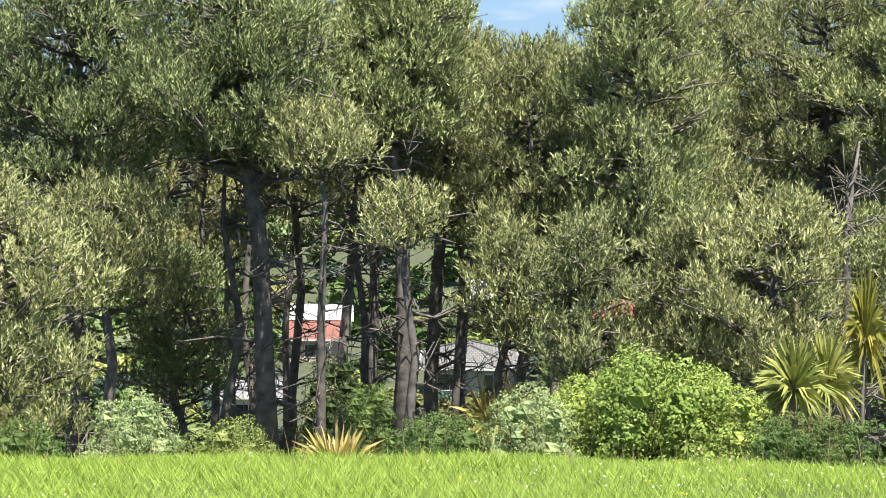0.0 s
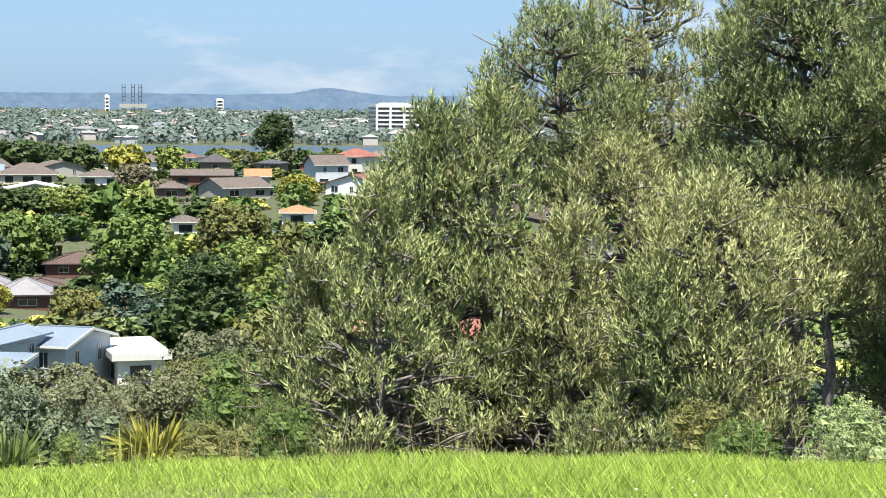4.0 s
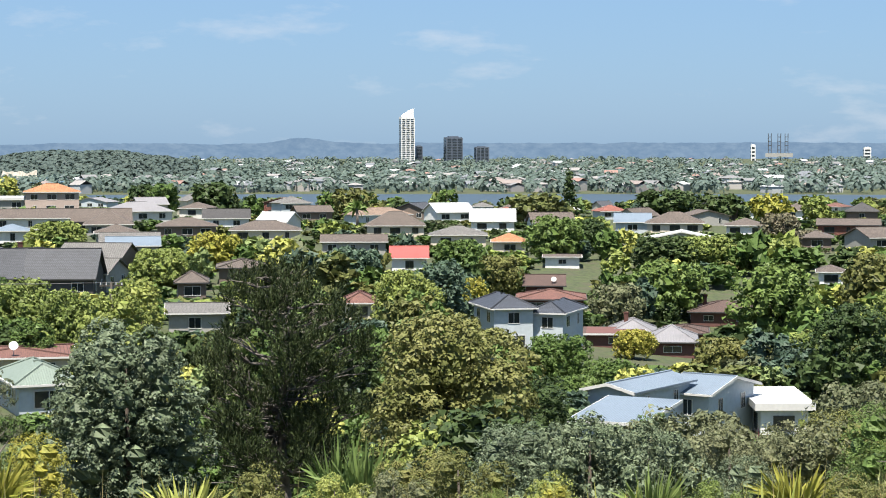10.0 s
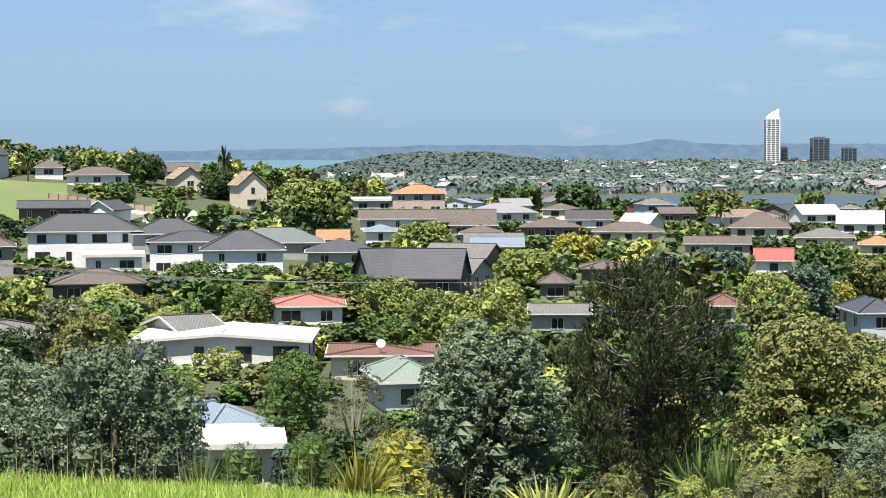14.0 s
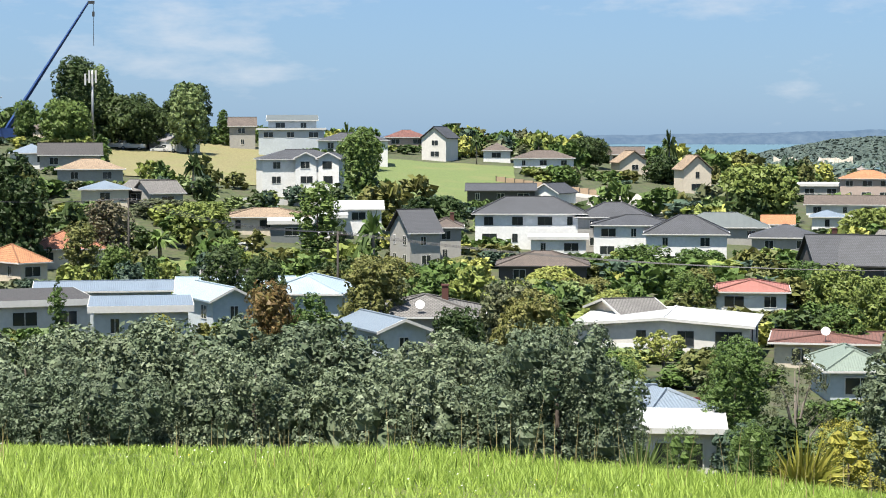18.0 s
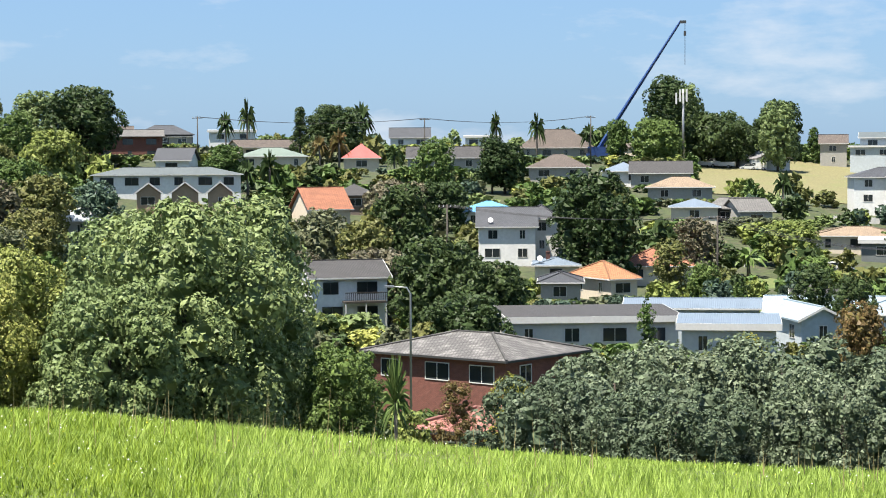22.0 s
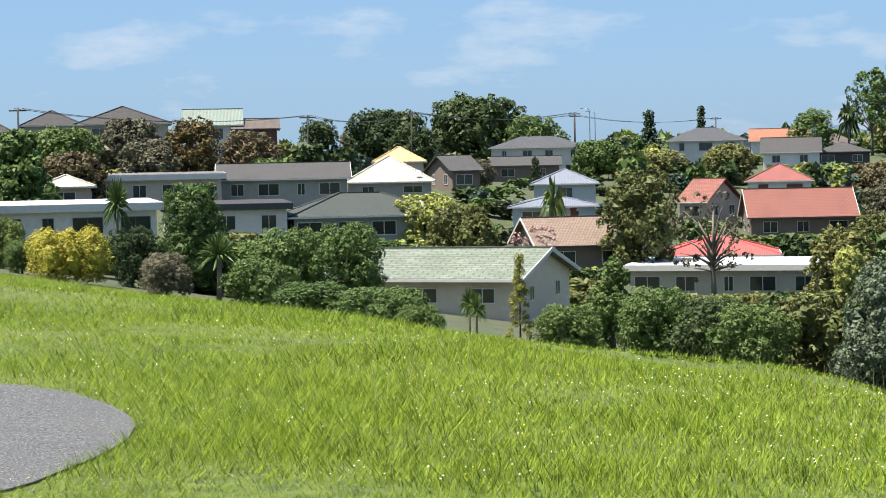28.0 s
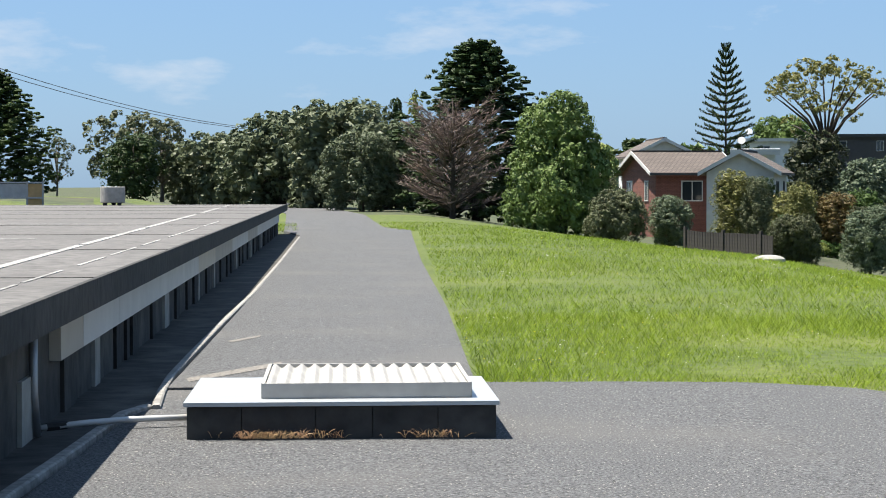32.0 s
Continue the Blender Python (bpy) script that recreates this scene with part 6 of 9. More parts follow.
plant(54.59, 238, -3.80, 4.70, "broad", "olive")
plant(50.59, 188, -4.82, 4.77, "broad", "mid")
plant(56.40, 34, -8.38, 0.67, "flax", "green")
plant(55.13, 32, -8.26, 0.90, "shrub", "mid")
plant(65.42, 45, -5.39, 4.20, "pohutu", "grey")
plant(69.22, 44, -5.10, 4.11, "pohutu", "grey")
plant(61.71, 43, -5.74, 3.65, "pohutu", "grey")
plant(58.79, 42, -5.74, 3.33, "pohutu", "grey")
plant(67.49, 38, -6.00, 2.79, "pohutu", "grey")
plant(60.26, 37, -7.03, 2.93, "pohutu", "grey")
plant(63.50, 37, -6.69, 3.14, "pohutu", "grey")
plant(71.55, 44, -5.45, 3.73, "pohutu", "grey")
plant(73.99, 42, -5.86, 3.56, "pohutu", "grey")
plant(75.65, 38, -6.43, 2.79, "pohutu", "grey")
plant(72.18, 37, -6.69, 2.72, "pohutu", "grey")
plant(67.00, 117, -4.17, 3.63, "broad", "rust")
plant(65.73, 114, -4.34, 3.21, "broad", "mid")
plant(59.44, 133, -4.45, 4.89, "broad", "olive")
plant(61.55, 136, -4.93, 4.62, "broad", "dark")
plant(60.09, 156, -4.12, 5.30, "broad", "greyolive")
plant(63.81, 225, -3.47, 8.27, "broad", "olive")
plant(68.72, 350, -1.92, 10.89, "broad", "lime")
plant(69.96, 344, -1.84, 10.69, "broad", "greyolive")
plant(62.19, 350, -1.78, 12.87, "broad", "dark")
plant(64.27, 462, -0.01, 11.77, "broad", "mid")
plant(55.62, 158, -5.65, 4.90, "lollipop", "yellowgreen")
plant(56.84, 117, -6.22, 2.97, "shrub", "lime")
plant(53.59, 117, -5.72, 3.63, "broad", "mid")
plant(56.28, 294, -3.31, 9.14, "hedge", "mid")
plant(53.06, 412, -1.03, 17.50, "broad", "lime")
plant(55.64, 494, -0.64, 9.77, "broad", "dark")
plant(57.83, 525, -0.11, 11.88, "broad", "dark")
plant(55.48, 500, -0.07, 5.66, "palm", "dark")
plant(60.98, 500, -0.08, 4.24, "palm", "dark")
plant(59.20, 512, -0.19, 4.35, "palm", "dark")
plant(64.67, 481, 0.20, 5.44, "palm", "mid")
plant(49.78, 388, -2.14, 12.05, "broad", "lime")
plant(54.66, 288, -3.30, 8.94, "broad", "mid")
plant(57.82, 238, -4.12, 6.04, "broad", "olive")
plant(58.79, 244, -3.80, 7.58, "broad", "yellowgreen")
plant(51.68, 256, -3.60, 5.80, "broad", "mid")
plant(54.90, 231, -3.95, 5.23, "broad", "mid")
plant(57.00, 219, -4.45, 5.57, "broad", "yellowgreen")
plant(63.00, 238, -3.71, 6.72, "broad", "mid")
plant(61.71, 231, -3.96, 6.54, "broad", "lime")
plant(68.26, 288, -2.96, 6.50, "broad", "mid")
plant(64.92, 294, -2.66, 4.98, "cone", "dark")
plant(72.25, 538, 2.24, 12.5, "broad", "dark")
plant(71.78, 531, 1.76, 12.02, "broad", "dark")
plant(72.4, 512, 1.04, 15.0, "broad", "mid")
plant(70.97, 531, 1.14, 16.52, "broad", "dark")
plant(69.17, 525, 1.46, 14.10, "broad", "dark")
plant(70.17, 538, 0.78, 12.16, "broad", "dark")
plant(73.80, 538, 0.96, 6.08, "broad", "mid")
plant(68.21, 519, 0.69, 5.87, "cone", "mid")
plant(74.53, 294, -0.41, 12.46, "broad", "dark")
plant(73.89, 288, -1.14, 8.94, "broad", "dark")
plant(85.10, 68, -1.22, 6.31, "broadnear", "darkgreen")
plant(87.28, 73, -1.68, 6.19, "broadnear", "darkgreen")
plant(78.75, 219, -2.40, 11.13, "broad", "dark")
plant(77.46, 206, -3.06, 9.33, "broad", "dark")
plant(78.12, 188, -4.02, 8.48, "broad", "dark")
plant(72.93, 117, -4.01, 2.64, "cone", "mid")
plant(80.24, 46, -6.26, 1.04, "cabbage", "green")
plant(78.46, 73, -6.28, 1.65, "broad", "rust")
plant(76.84, 63, -6.30, 1.59, "shrub", "yellow")
plant(81.84, 73, -5.59, 3.30, "shrub", "mid")
plant(68.88, 312, -1.96, 9.72, "broad", "lime")
plant(70.01, 300, -2.77, 6.79, "palm", "mid")
plant(82.24, 412, 0.43, 4.67, "palm", "rust")
plant(81.68, 412, 0.59, 5.83, "palm", "rust")
plant(80.09, 400, 0.10, 4.52, "palm", "dark")
plant(84.31, 362, -0.27, 5.13, "palm", "dark")
plant(83.67, 362, -0.04, 5.13, "palm", "dark")
plant(84.28, 500, 1.40, 5.66, "palm", "dark")
plant(84.91, 500, 1.08, 5.66, "palm", "dark")
plant(82.78, 488, 1.39, 5.51, "cone", "dark")
plant(81.75, 500, 1.39, 14.14, "broad", "dark")
plant(81.04, 494, 1.31, 8.38, "palm", "dark")
plant(77.19, 500, 1.06, 4.24, "palm", "dark")
plant(76.01, 500, 1.00, 5.66, "palm", "dark")
plant(74.53, 500, 0.72, 5.66, "palm", "dark")
plant(80.02, 338, -0.78, 12.41, "broad", "greybrown")
plant(78.74, 338, -0.79, 10.50, "broad", "dark")
plant(76.95, 388, 0.33, 9.86, "broad", "dark")
plant(82.27, 281, -1.57, 10.34, "broad", "greyolive")
plant(80.99, 269, -1.90, 9.88, "broad", "olive")
plant(80.68, 238, -2.71, 10.75, "broad", "greybrown")
plant(67.12, 200, -3.41, 5.09, "broad", "dark")
plant(68.24, 206, -3.09, 5.25, "broad", "dark")
plant(63.95, 175, -3.56, 6.93, "broad", "olive")
plant(66.80, 150, -4.21, 4.67, "broad", "rust")
plant(65.54, 300, -1.32, 7.63, "broad", "mid")
plant(72.27, 250, -2.44, 5.66, "broad", "olive")
plant(71.30, 238, -3.09, 4.70, "broad", "mid")
plant(71.46, 294, -1.79, 7.48, "broad", "greybrown")
plant(63.96, 281, -2.44, 5.57, "palm", "mid")
plant(69.05, 375, -0.67, 5.30, "palm", "dark")
plant(64.29, 375, 0.27, 7.42, "broad", "mid")
plant(73.75, 101, -6.00, 1.72, "broad", "yellowgreen")
plant(70.01, 156, -5.03, 2.65, "shrub", "yellow")
plant(86.21, 58, -1.30, 5.41, "broadnear", "darkgreen")
plant(84.3, 63, -2.05, 3.3, "broadnear", "darkgreen")
plant(88.34, 55, -3.61, 4.04, "broadnear", "darkgreen")
plant(91.04, 60, -2.53, 3.39, "broadnear", "yellowgreen")
plant(91.85, 57, -3.56, 2.58, "broadnear", "yellowgreen")
plant(94.03, 55, -2.88, 3.42, "broadnear", "grey")
plant(93.07, 117, -1.30, 4.95, "broadnear", "bright")
plant(81.72, 63, -5.31, 2.83, "shrub", "mid")
plant(93.79, 412, 2.59, 19.83, "thin", "mid")
plant(94.72, 419, 2.35, 10.66, "thin", "mid")
plant(91.76, 406, 1.91, 11.49, "broad", "olivebrown")
plant(88.91, 412, 1.94, 16.33, "broad", "dark")
plant(90.74, 400, 1.31, 7.92, "broad", "mid")
plant(89.72, 362, 0.74, 12.30, "broad", "lime")
plant(91.63, 356, 0.44, 11.08, "broad", "olive")
plant(90.84, 331, -0.05, 11.24, "broad", "mid")
plant(90.06, 300, -0.54, 10.18, "broad", "olive")
plant(91.49, 288, -0.68, 9.76, "broad", "greybrown")
plant(94.14, 312, -0.18, 12.37, "broad", "brown")
plant(92.74, 294, -0.51, 9.14, "broad", "olive")
plant(88.62, 306, -0.71, 8.66, "broad", "bluegreen")
plant(93.38, 269, -0.90, 9.88, "broad", "dark")
plant(94.63, 238, -1.60, 7.39, "broad", "olive")
plant(90.39, 250, -1.49, 8.48, "broad", "olive")
plant(91.19, 219, -1.97, 6.80, "broad", "greyolive")
plant(84.91, 381, 0.30, 8.62, "broad", "mid")
plant(82.79, 475, 1.38, 6.04, "cone", "dark")
plant(81.74, 475, 1.38, 14.77, "broad", "dark")
plant(79.90, 300, -0.79, 9.33, "broad", "dark")
plant(82.99, 262, -2.71, 8.17, "broad", "greybrown")
plant(78.92, 375, 0.49, 8.48, "broad", "mid")
plant(77.31, 388, 0.56, 6.57, "broad", "dark")
plant(101.29, 188, -0.13, 7.95, "broad", "olivebrown")
plant(99.20, 175, -0.87, 8.41, "bare", "greybrown")
plant(104.84, 60, -2.46, 0.85, "cone", "yellow")
plant(102.12, 73, -2.62, 2.47, "cone", "mid")
plant(100.84, 63, -3.60, 2.65, "shrub", "mid")
plant(99.22, 60, -3.94, 2.54, "shrub", "dark")
plant(98.25, 58, -4.11, 2.46, "shrub", "mid")
plant(103.42, 60, -4.06, 2.04, "shrub", "mid")
plant(95.48, 80, -2.51, 2.93, "cone", "yellowgreen")
plant(95.64, 169, -1.86, 6.20, "broad", "olive")
plant(105.75, 412, 1.98, 19.83, "broad", "dark")
plant(108.26, 400, 1.58, 18.10, "broad", "dark")
plant(109.04, 375, 1.11, 11.66, "broad", "brown")
plant(104.16, 388, 1.34, 12.05, "broad", "mid")
plant(100.96, 400, 1.49, 5.66, "cone", "dark")
plant(99.47, 412, 1.56, 4.08, "cone", "dark")
plant(96.35, 388, 1.38, 8.77, "broad", "mid")
plant(95.38, 388, 1.38, 5.48, "palm", "dark")
plant(102.41, 350, 0.61, 9.90, "broad", "mid")
plant(100.81, 331, 0.28, 11.24, "broad", "olive")
plant(98.71, 338, 0.43, 9.54, "broad", "olive")
plant(105.85, 281, 0.14, 4.77, "broad", "greybrown")
plant(104.21, 300, 0.21, 2.54, "cone", "dark")
plant(106.34, 169, -1.45, 6.20, "broad", "olive")
plant(107.35, 194, -0.81, 7.67, "broad", "yellowgreen")
plant(103.71, 200, -0.67, 3.39, "palm", "mid")
plant(104.36, 188, -1.79, 5.83, "bare", "pinkbush")
plant(106.29, 55, -3.69, 0.78, "cabbage", "mid")
plant(93.70, 250, -0.41, 10.60, "broad", "greybrown")
plant(109.24, 101, -1.58, 2.29, "broad", "mid")
plant(109.11, 52, -3.49, 2.21, "shrub", "mid")
plant(107.71, 50, -3.99, 1.27, "shrub", "mid")
plant(122.18, 206, 3.62, 13.12, "gum", "olive")
plant(123.33, 269, 1.90, 9.88, "broad", "mid")
plant(118.86, 188, 1.24, 9.01, "cone", "mid")
plant(120.71, 206, 0.73, 6.42, "pohutu", "grey")
plant(122.49, 200, 1.49, 6.79, "broad", "darkolive")
plant(117.50, 250, 1.28, 8.48, "broad", "mid")
plant(115.73, 256, 1.48, 9.42, "broad", "greybrown")
plant(114.03, 244, 1.52, 7.58, "broad", "rust")
plant(112.35, 250, 1.07, 7.78, "broad", "brown")
plant(110.40, 325, 1.38, 8.27, "broad", "dark")
plant(108.78, 350, 1.61, 11.88, "broad", "dark")
plant(107.66, 338, 1.09, 9.54, "broad", "dark")
plant(114.09, 95, -0.31, 3.50, "broad", "mid")
plant(117.60, 84, -1.74, 3.56, "hedge", "goldyellow")
plant(118.88, 90, -1.89, 1.52, "shrub", "mid")
plant(119.50, 98, -1.23, 2.50, "shrub", "lime")
plant(115.82, 90, -1.59, 2.28, "shrub", "dark")
plant(114.87, 78, -2.34, 1.99, "shrub", "greybrown")
plant(113.41, 81, -2.06, 2.52, "cabbage", "mid")
plant(116.19, 117, -0.44, 2.31, "cabbage", "mid")
plant(111.29, 87, -1.72, 3.68, "shrub", "mid")
plant(109.83, 92, -1.59, 3.40, "shrub", "mid")
plant(112.29, 76, -2.58, 2.78, "shrub", "mid")
plant(110.69, 65, -3.27, 2.76, "shrub", "mid")
plant(108.58, 58, -3.49, 2.30, "shrub", "mid")
plant(120.83, 104, -0.63, 2.95, "shrub", "olivedark")
plant(123.04, 101, -0.88, 2.58, "shrub", "dark")
plant(122.00, 133, -0.28, 2.63, "broad", "rust")
plant(121.21, 136, -0.14, 3.08, "broad", "mid")
plant(123.01, 117, -0.09, 3.30, "broad", "olive")
plant(124.01, 125, 0.18, 2.82, "broad", "dark")
plant(106.43, 150, -1.12, 5.51, "broad", "olive")
plant(106.09, 54, -3.87, 0.76, "cabbage", "mid")
plant(117.36, 219, 0.56, 8.66, "broad", "brown")
plant(115.26, 238, 0.90, 7.39, "broad", "greybrown")
plant(132.02, 117, 4.08, 7.09, "macro", "dark")
plant(132.75, 106, 2.83, 5.68, "twiggy", "twig")
plant(134.37, 130, 2.51, 2.20, "cone", "dark")
plant(133.80, 136, 2.75, 2.31, "cone", "yellowgreen")
plant(129.60, 98, 2.63, 5.00, "poplar", "green")
plant(128.07, 92, -0.16, 2.61, "broadnear", "greyolive")
plant(126.55, 95, -0.33, 2.02, "broadnear", "grey")
plant(124.72, 98, 0.42, 2.36, "broad", "olive")
plant(124.09, 97, 0.23, 1.64, "broad", "greyolive")
plant(123.06, 81, -0.89, 2.06, "broadnear", "olivedark")
plant(120.95, 84, -0.65, 2.13, "broadnear", "grey")
plant(124.97, 225, 3.84, 9.8, "norfolk", "dark")
plant(121.89, 117, -0.25, 2.97, "broad", "rust")
plant(121.11, 162, 0.70, 4.60, "pohutu", "grey")
plant(141.74, 150, 2.06, 8.06, "thin", "greyolive")
plant(141.82, 145, 1.46, 4.50, "broad", "dark")
plant(141.03, 151, 1.78, 5.13, "thin", "greyolive")
plant(143.94, 162, 1.50, 3.22, "thin", "greyolive")
plant(145.63, 125, 3.18, 5.29, "macro", "dark")
plant(139.04, 147, 1.46, 7.04, "pohutu", "pohu")
plant(137.59, 136, 2.11, 6.94, "pohutu", "pohu")
plant(135.98, 130, 2.38, 7.33, "pohutu", "pohu")
plant(134.69, 126, 1.79, 5.36, "pohutu", "pohu")
plant(140.00, 156, 1.14, 5.30, "pohutu", "pohu")
plant(135.34, 117, 1.46, 3.96, "pohutu", "pohu")
plant(146.41, 133, 2.31, 5.26, "broad", "dark")
plant(128.55, 104, 0.40, 2.36, "broad", "greyolive")
plant(122.90, 101, 0.07, 1.72, "broad", "olive")
plant(72.35, 475, 2.21, 11.5, "broad", "dark")
plant(71.9, 488, 2.05, 11.5, "broad", "darkgreen")
plant(72.6, 465, 0.96, 13.5, "broad", "mid")
plant(71.13, 481, 1.08, 14.97, "broad", "dark")
plant(70.33, 485, 0.91, 10.97, "broad", "dark")
plant(69.21, 478, 1.45, 10.80, "broad", "darkgreen")
plant(73.72, 490, 0.96, 6.93, "broad", "mid")
plant(106.06, 419, 1.90, 17.76, "broad", "darkgreen")
plant(88.94, 431, 1.91, 14.63, "broad", "dark")
plant(90.23, 438, 1.84, 12.37, "broad", "darkgreen")

# ---- the pine stand ----
pine(20.9, 34, -0.15, -11.5, 5.6, "pinemid", 0.16, 64, "cone", bare=30, pad=(0.45, 0.75))
pine(22.3, 32, -2.2, -11.5, 4.2, "pinemid", 0.12, 44, "cone", bare=20, pad=(0.4, 0.65))
pine(24.3, 33, -4.4, -11.5, 3.2, "pineolive", 0.1, 34, "cone", bare=16, pad=(0.4, 0.6))
pine(19.1, 34, 0.25, -11.0, 4.6, "pinemid", 0.14, 52, "cone", bare=24, pad=(0.45, 0.7))
pine(16.9, 33, -3.3, -11.5, 4.0, "pineolive", 0.12, 44, "cone", bare=26, pad=(0.45, 0.7))
pine(14.4, 32, -5.0, -11.5, 3.6, "pinemid", 0.12, 40, "cone", bare=24, pad=(0.4, 0.65))
pine(12.6, 33, -2.3, -9.5, 3.4, "pinepale", 0.14, 46, "dome", bare=24, pad=(0.45, 0.75))
pine(17.2, 46, 2.7, -3.2, 4.3, "pinemid", 0.17, 40, "dome", bare=30, pad=(0.5, 0.9))
pine(14.6, 50, 3.6, -3.0, 4.4, "pineolive", 0.17, 34, "dome", bare=34, pad=(0.5, 0.9))
pine(15.4, 44, -1.0, -7.5, 3.4, "pinepale", 0.15, 36, "dome", bare=40, pad=(0.45, 0.8))
pine(10.6, 43, 4.4, -2.8, 4.6, "pinemid", 0.2, 60, "dome", lean=0.3, bare=30, pad=(0.6, 1.0))
pine(9.4, 40, -2.4, -6.0, 3.2, "pineolive", 0.13, 24, "flat", bare=34, pad=(0.5, 0.8))
pine(8.0, 52, 1.8, -4.6, 3.6, "pineolive", 0.17, 46, "dome", bare=44)
pine(5.9, 58, 4.6, -4.5, 3.6, "pinemid", 0.17, 50, "dome", bare=40)
pine(7.3, 44, -4.2, -8.6, 2.6, "pinemid", 0.11, 26, "dome", bare=40, pad=(0.4, 0.7))
pine(4.75, 40, 4.3, -2.0, 4.4, "pinemid", 0.2, 54, "dome", lean=-0.9, bare=34, pad=(0.6, 0.95))
pine(4.0, 46, 1.5, -3.0, 3.2, "pineolive", 0.11, 30, "flat", bare=44)
pine(3.35, 38, -0.05, -2.2, 2.0, "pinepale", 0.095, 15, "flat", bare=36, pad=(0.5, 0.75), dense=54)
pine(5.3, 56, 4.0, -3.0, 4.4, "pinedark", 0.15, 44, "dome", bare=40)
pine(1.85, 52, 3.4, -3.6, 3.6, "pinemid", 0.15, 36, "flat", bare=44)
pine(1.25, 42, 4.3, -1.2, 3.6, "pinemid", 0.18, 56, "dome", bare=34, pad=(0.6, 0.95))
pine(0.75, 37, -2.4, -4.3, 1.9, "pinepale", 0.1, 12, "flat", bare=24, pad=(0.45, 0.7), dense=54)
pine(0.0, 45, 2.2, -3.6, 2.9, "pineolive", 0.17, 34, "flat", bare=36)
pine(-0.45, 50, 1.6, -4.2, 2.6, "pinemid", 0.1, 28, "flat", bare=40)
pine(-0.85, 54, 2.0, -3.6, 3.4, "pinedark", 0.09, 32, "flat", bare=40)
pine(-2.6, 44, 1.9, -5.6, 3.5, "pineolive", 0.13, 48, "dome", bare=30)
pine(-2.1, 40, -3.5, -7.0, 2.0, "pinepale", 0.1, 22, "dome", bare=30, pad=(0.4, 0.65))
pine(-3.2, 52, 2.0, -4.6, 3.4, "pinemid", 0.13, 36, "dome", bare=30)
pine(-5.7, 42, 4.2, -5.6, 3.6, "pinemid", 0.17, 60, "dome", bare=30, pad=(0.55, 0.9))
pine(-6.3, 46, 4.6, -5.0, 4.6, "pineolive", 0.2, 60, "dome", bare=30, pad=(0.55, 0.95))
pine(-4.2, 38, -3.2, -8.4, 2.4, "pinepale", 0.11, 30, "dome", bare=26, pad=(0.4, 0.7))
pine(-7.4, 39, -3.0, -8.2, 3.0, "pineolive", 0.12, 38, "dome", bare=26, pad=(0.45, 0.75))
pine(-8.4, 50, 4.2, -5.0, 4.8, "pinemid", 0.17, 56, "dome", bare=30)
pine(-9.9, 38, -2.4, -8.0, 3.0, "pinepale", 0.12, 40, "dome", bare=26, pad=(0.45, 0.75))
pine(-10.6, 48, 4.4, -4.0, 4.6, "pineolive", 0.17, 54, "dome", bare=30)
pine(-11.7, 40, -0.4, -5.0, 3.0, "pinepale", 0.12, 0, "dome", bare=60, label="grey dead pine with bare branches")
pine(-12.3, 44, -2.8, -8.4, 3.2, "pinemid", 0.12, 40, "dome", bare=26)
pine(-13.2, 47, 4.2, -2.0, 4.6, "pinemid", 0.17, 54, "dome", bare=30)
for az_, r_, top_, wide_, tone_ in ((11.8, 60, 4.4, 4.0, "pinemid"), (2.6, 62, 4.3, 4.6, "pinedark"), (-7.2, 60, 4.4, 5.0, "pinemid"), (-11.4, 62, 4.3, 5.0, "pineolive")):
    pine(az_, r_, top_, -4.5, wide_, tone_, 0.17, 44, "dome", bare=40)
for az_, r_ in ((5.9, 41), (5.45, 45), (2.4, 44), (-1.9, 49), (6.6, 47), (4.4, 49)):
    pine(az_, r_, -0.5, -2.0, 1.8, "pinemid", 0.1, 14, "flat", bare=44)
# the dark open pine on the slope, bearing 43
pine(43.5, 56, -3.4, -9.6, 4.6, "pineblack", 0.16, 62, "dome", bare=60, pad=(0.45, 0.85), brush=0.36, dense=70, label="dark open pine on the slope below the lawn")

# ---- more garden planting between the houses, kept below the camera's sightlines to them ----
fill = random.Random(11)
TONES = ["dark", "dark", "mid", "mid", "mid", "olive", "greyolive", "lime", "bluegreen", "olivebrown", "olive", "darkgreen", "mid", "dark", "bluegreen", "lime", "yellowgreen", "mid", "green"]
NAMED = [(math.degrees(math.atan2(-o.location.x, o.location.y)), math.hypot(o.location.x, o.location.y)) for o in scene.objects if o.parent is None and o.type == "EMPTY"]


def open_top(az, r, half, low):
    """The highest elevation that hides no house behind from the camera, or None on a house's own plot."""
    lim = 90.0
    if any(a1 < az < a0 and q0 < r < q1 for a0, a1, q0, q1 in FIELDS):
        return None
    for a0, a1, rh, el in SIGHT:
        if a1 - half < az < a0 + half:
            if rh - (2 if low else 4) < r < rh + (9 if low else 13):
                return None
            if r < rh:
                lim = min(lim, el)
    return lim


POOL = {}
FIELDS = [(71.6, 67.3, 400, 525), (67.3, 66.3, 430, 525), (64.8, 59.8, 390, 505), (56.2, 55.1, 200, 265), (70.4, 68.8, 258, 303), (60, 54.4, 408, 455)]


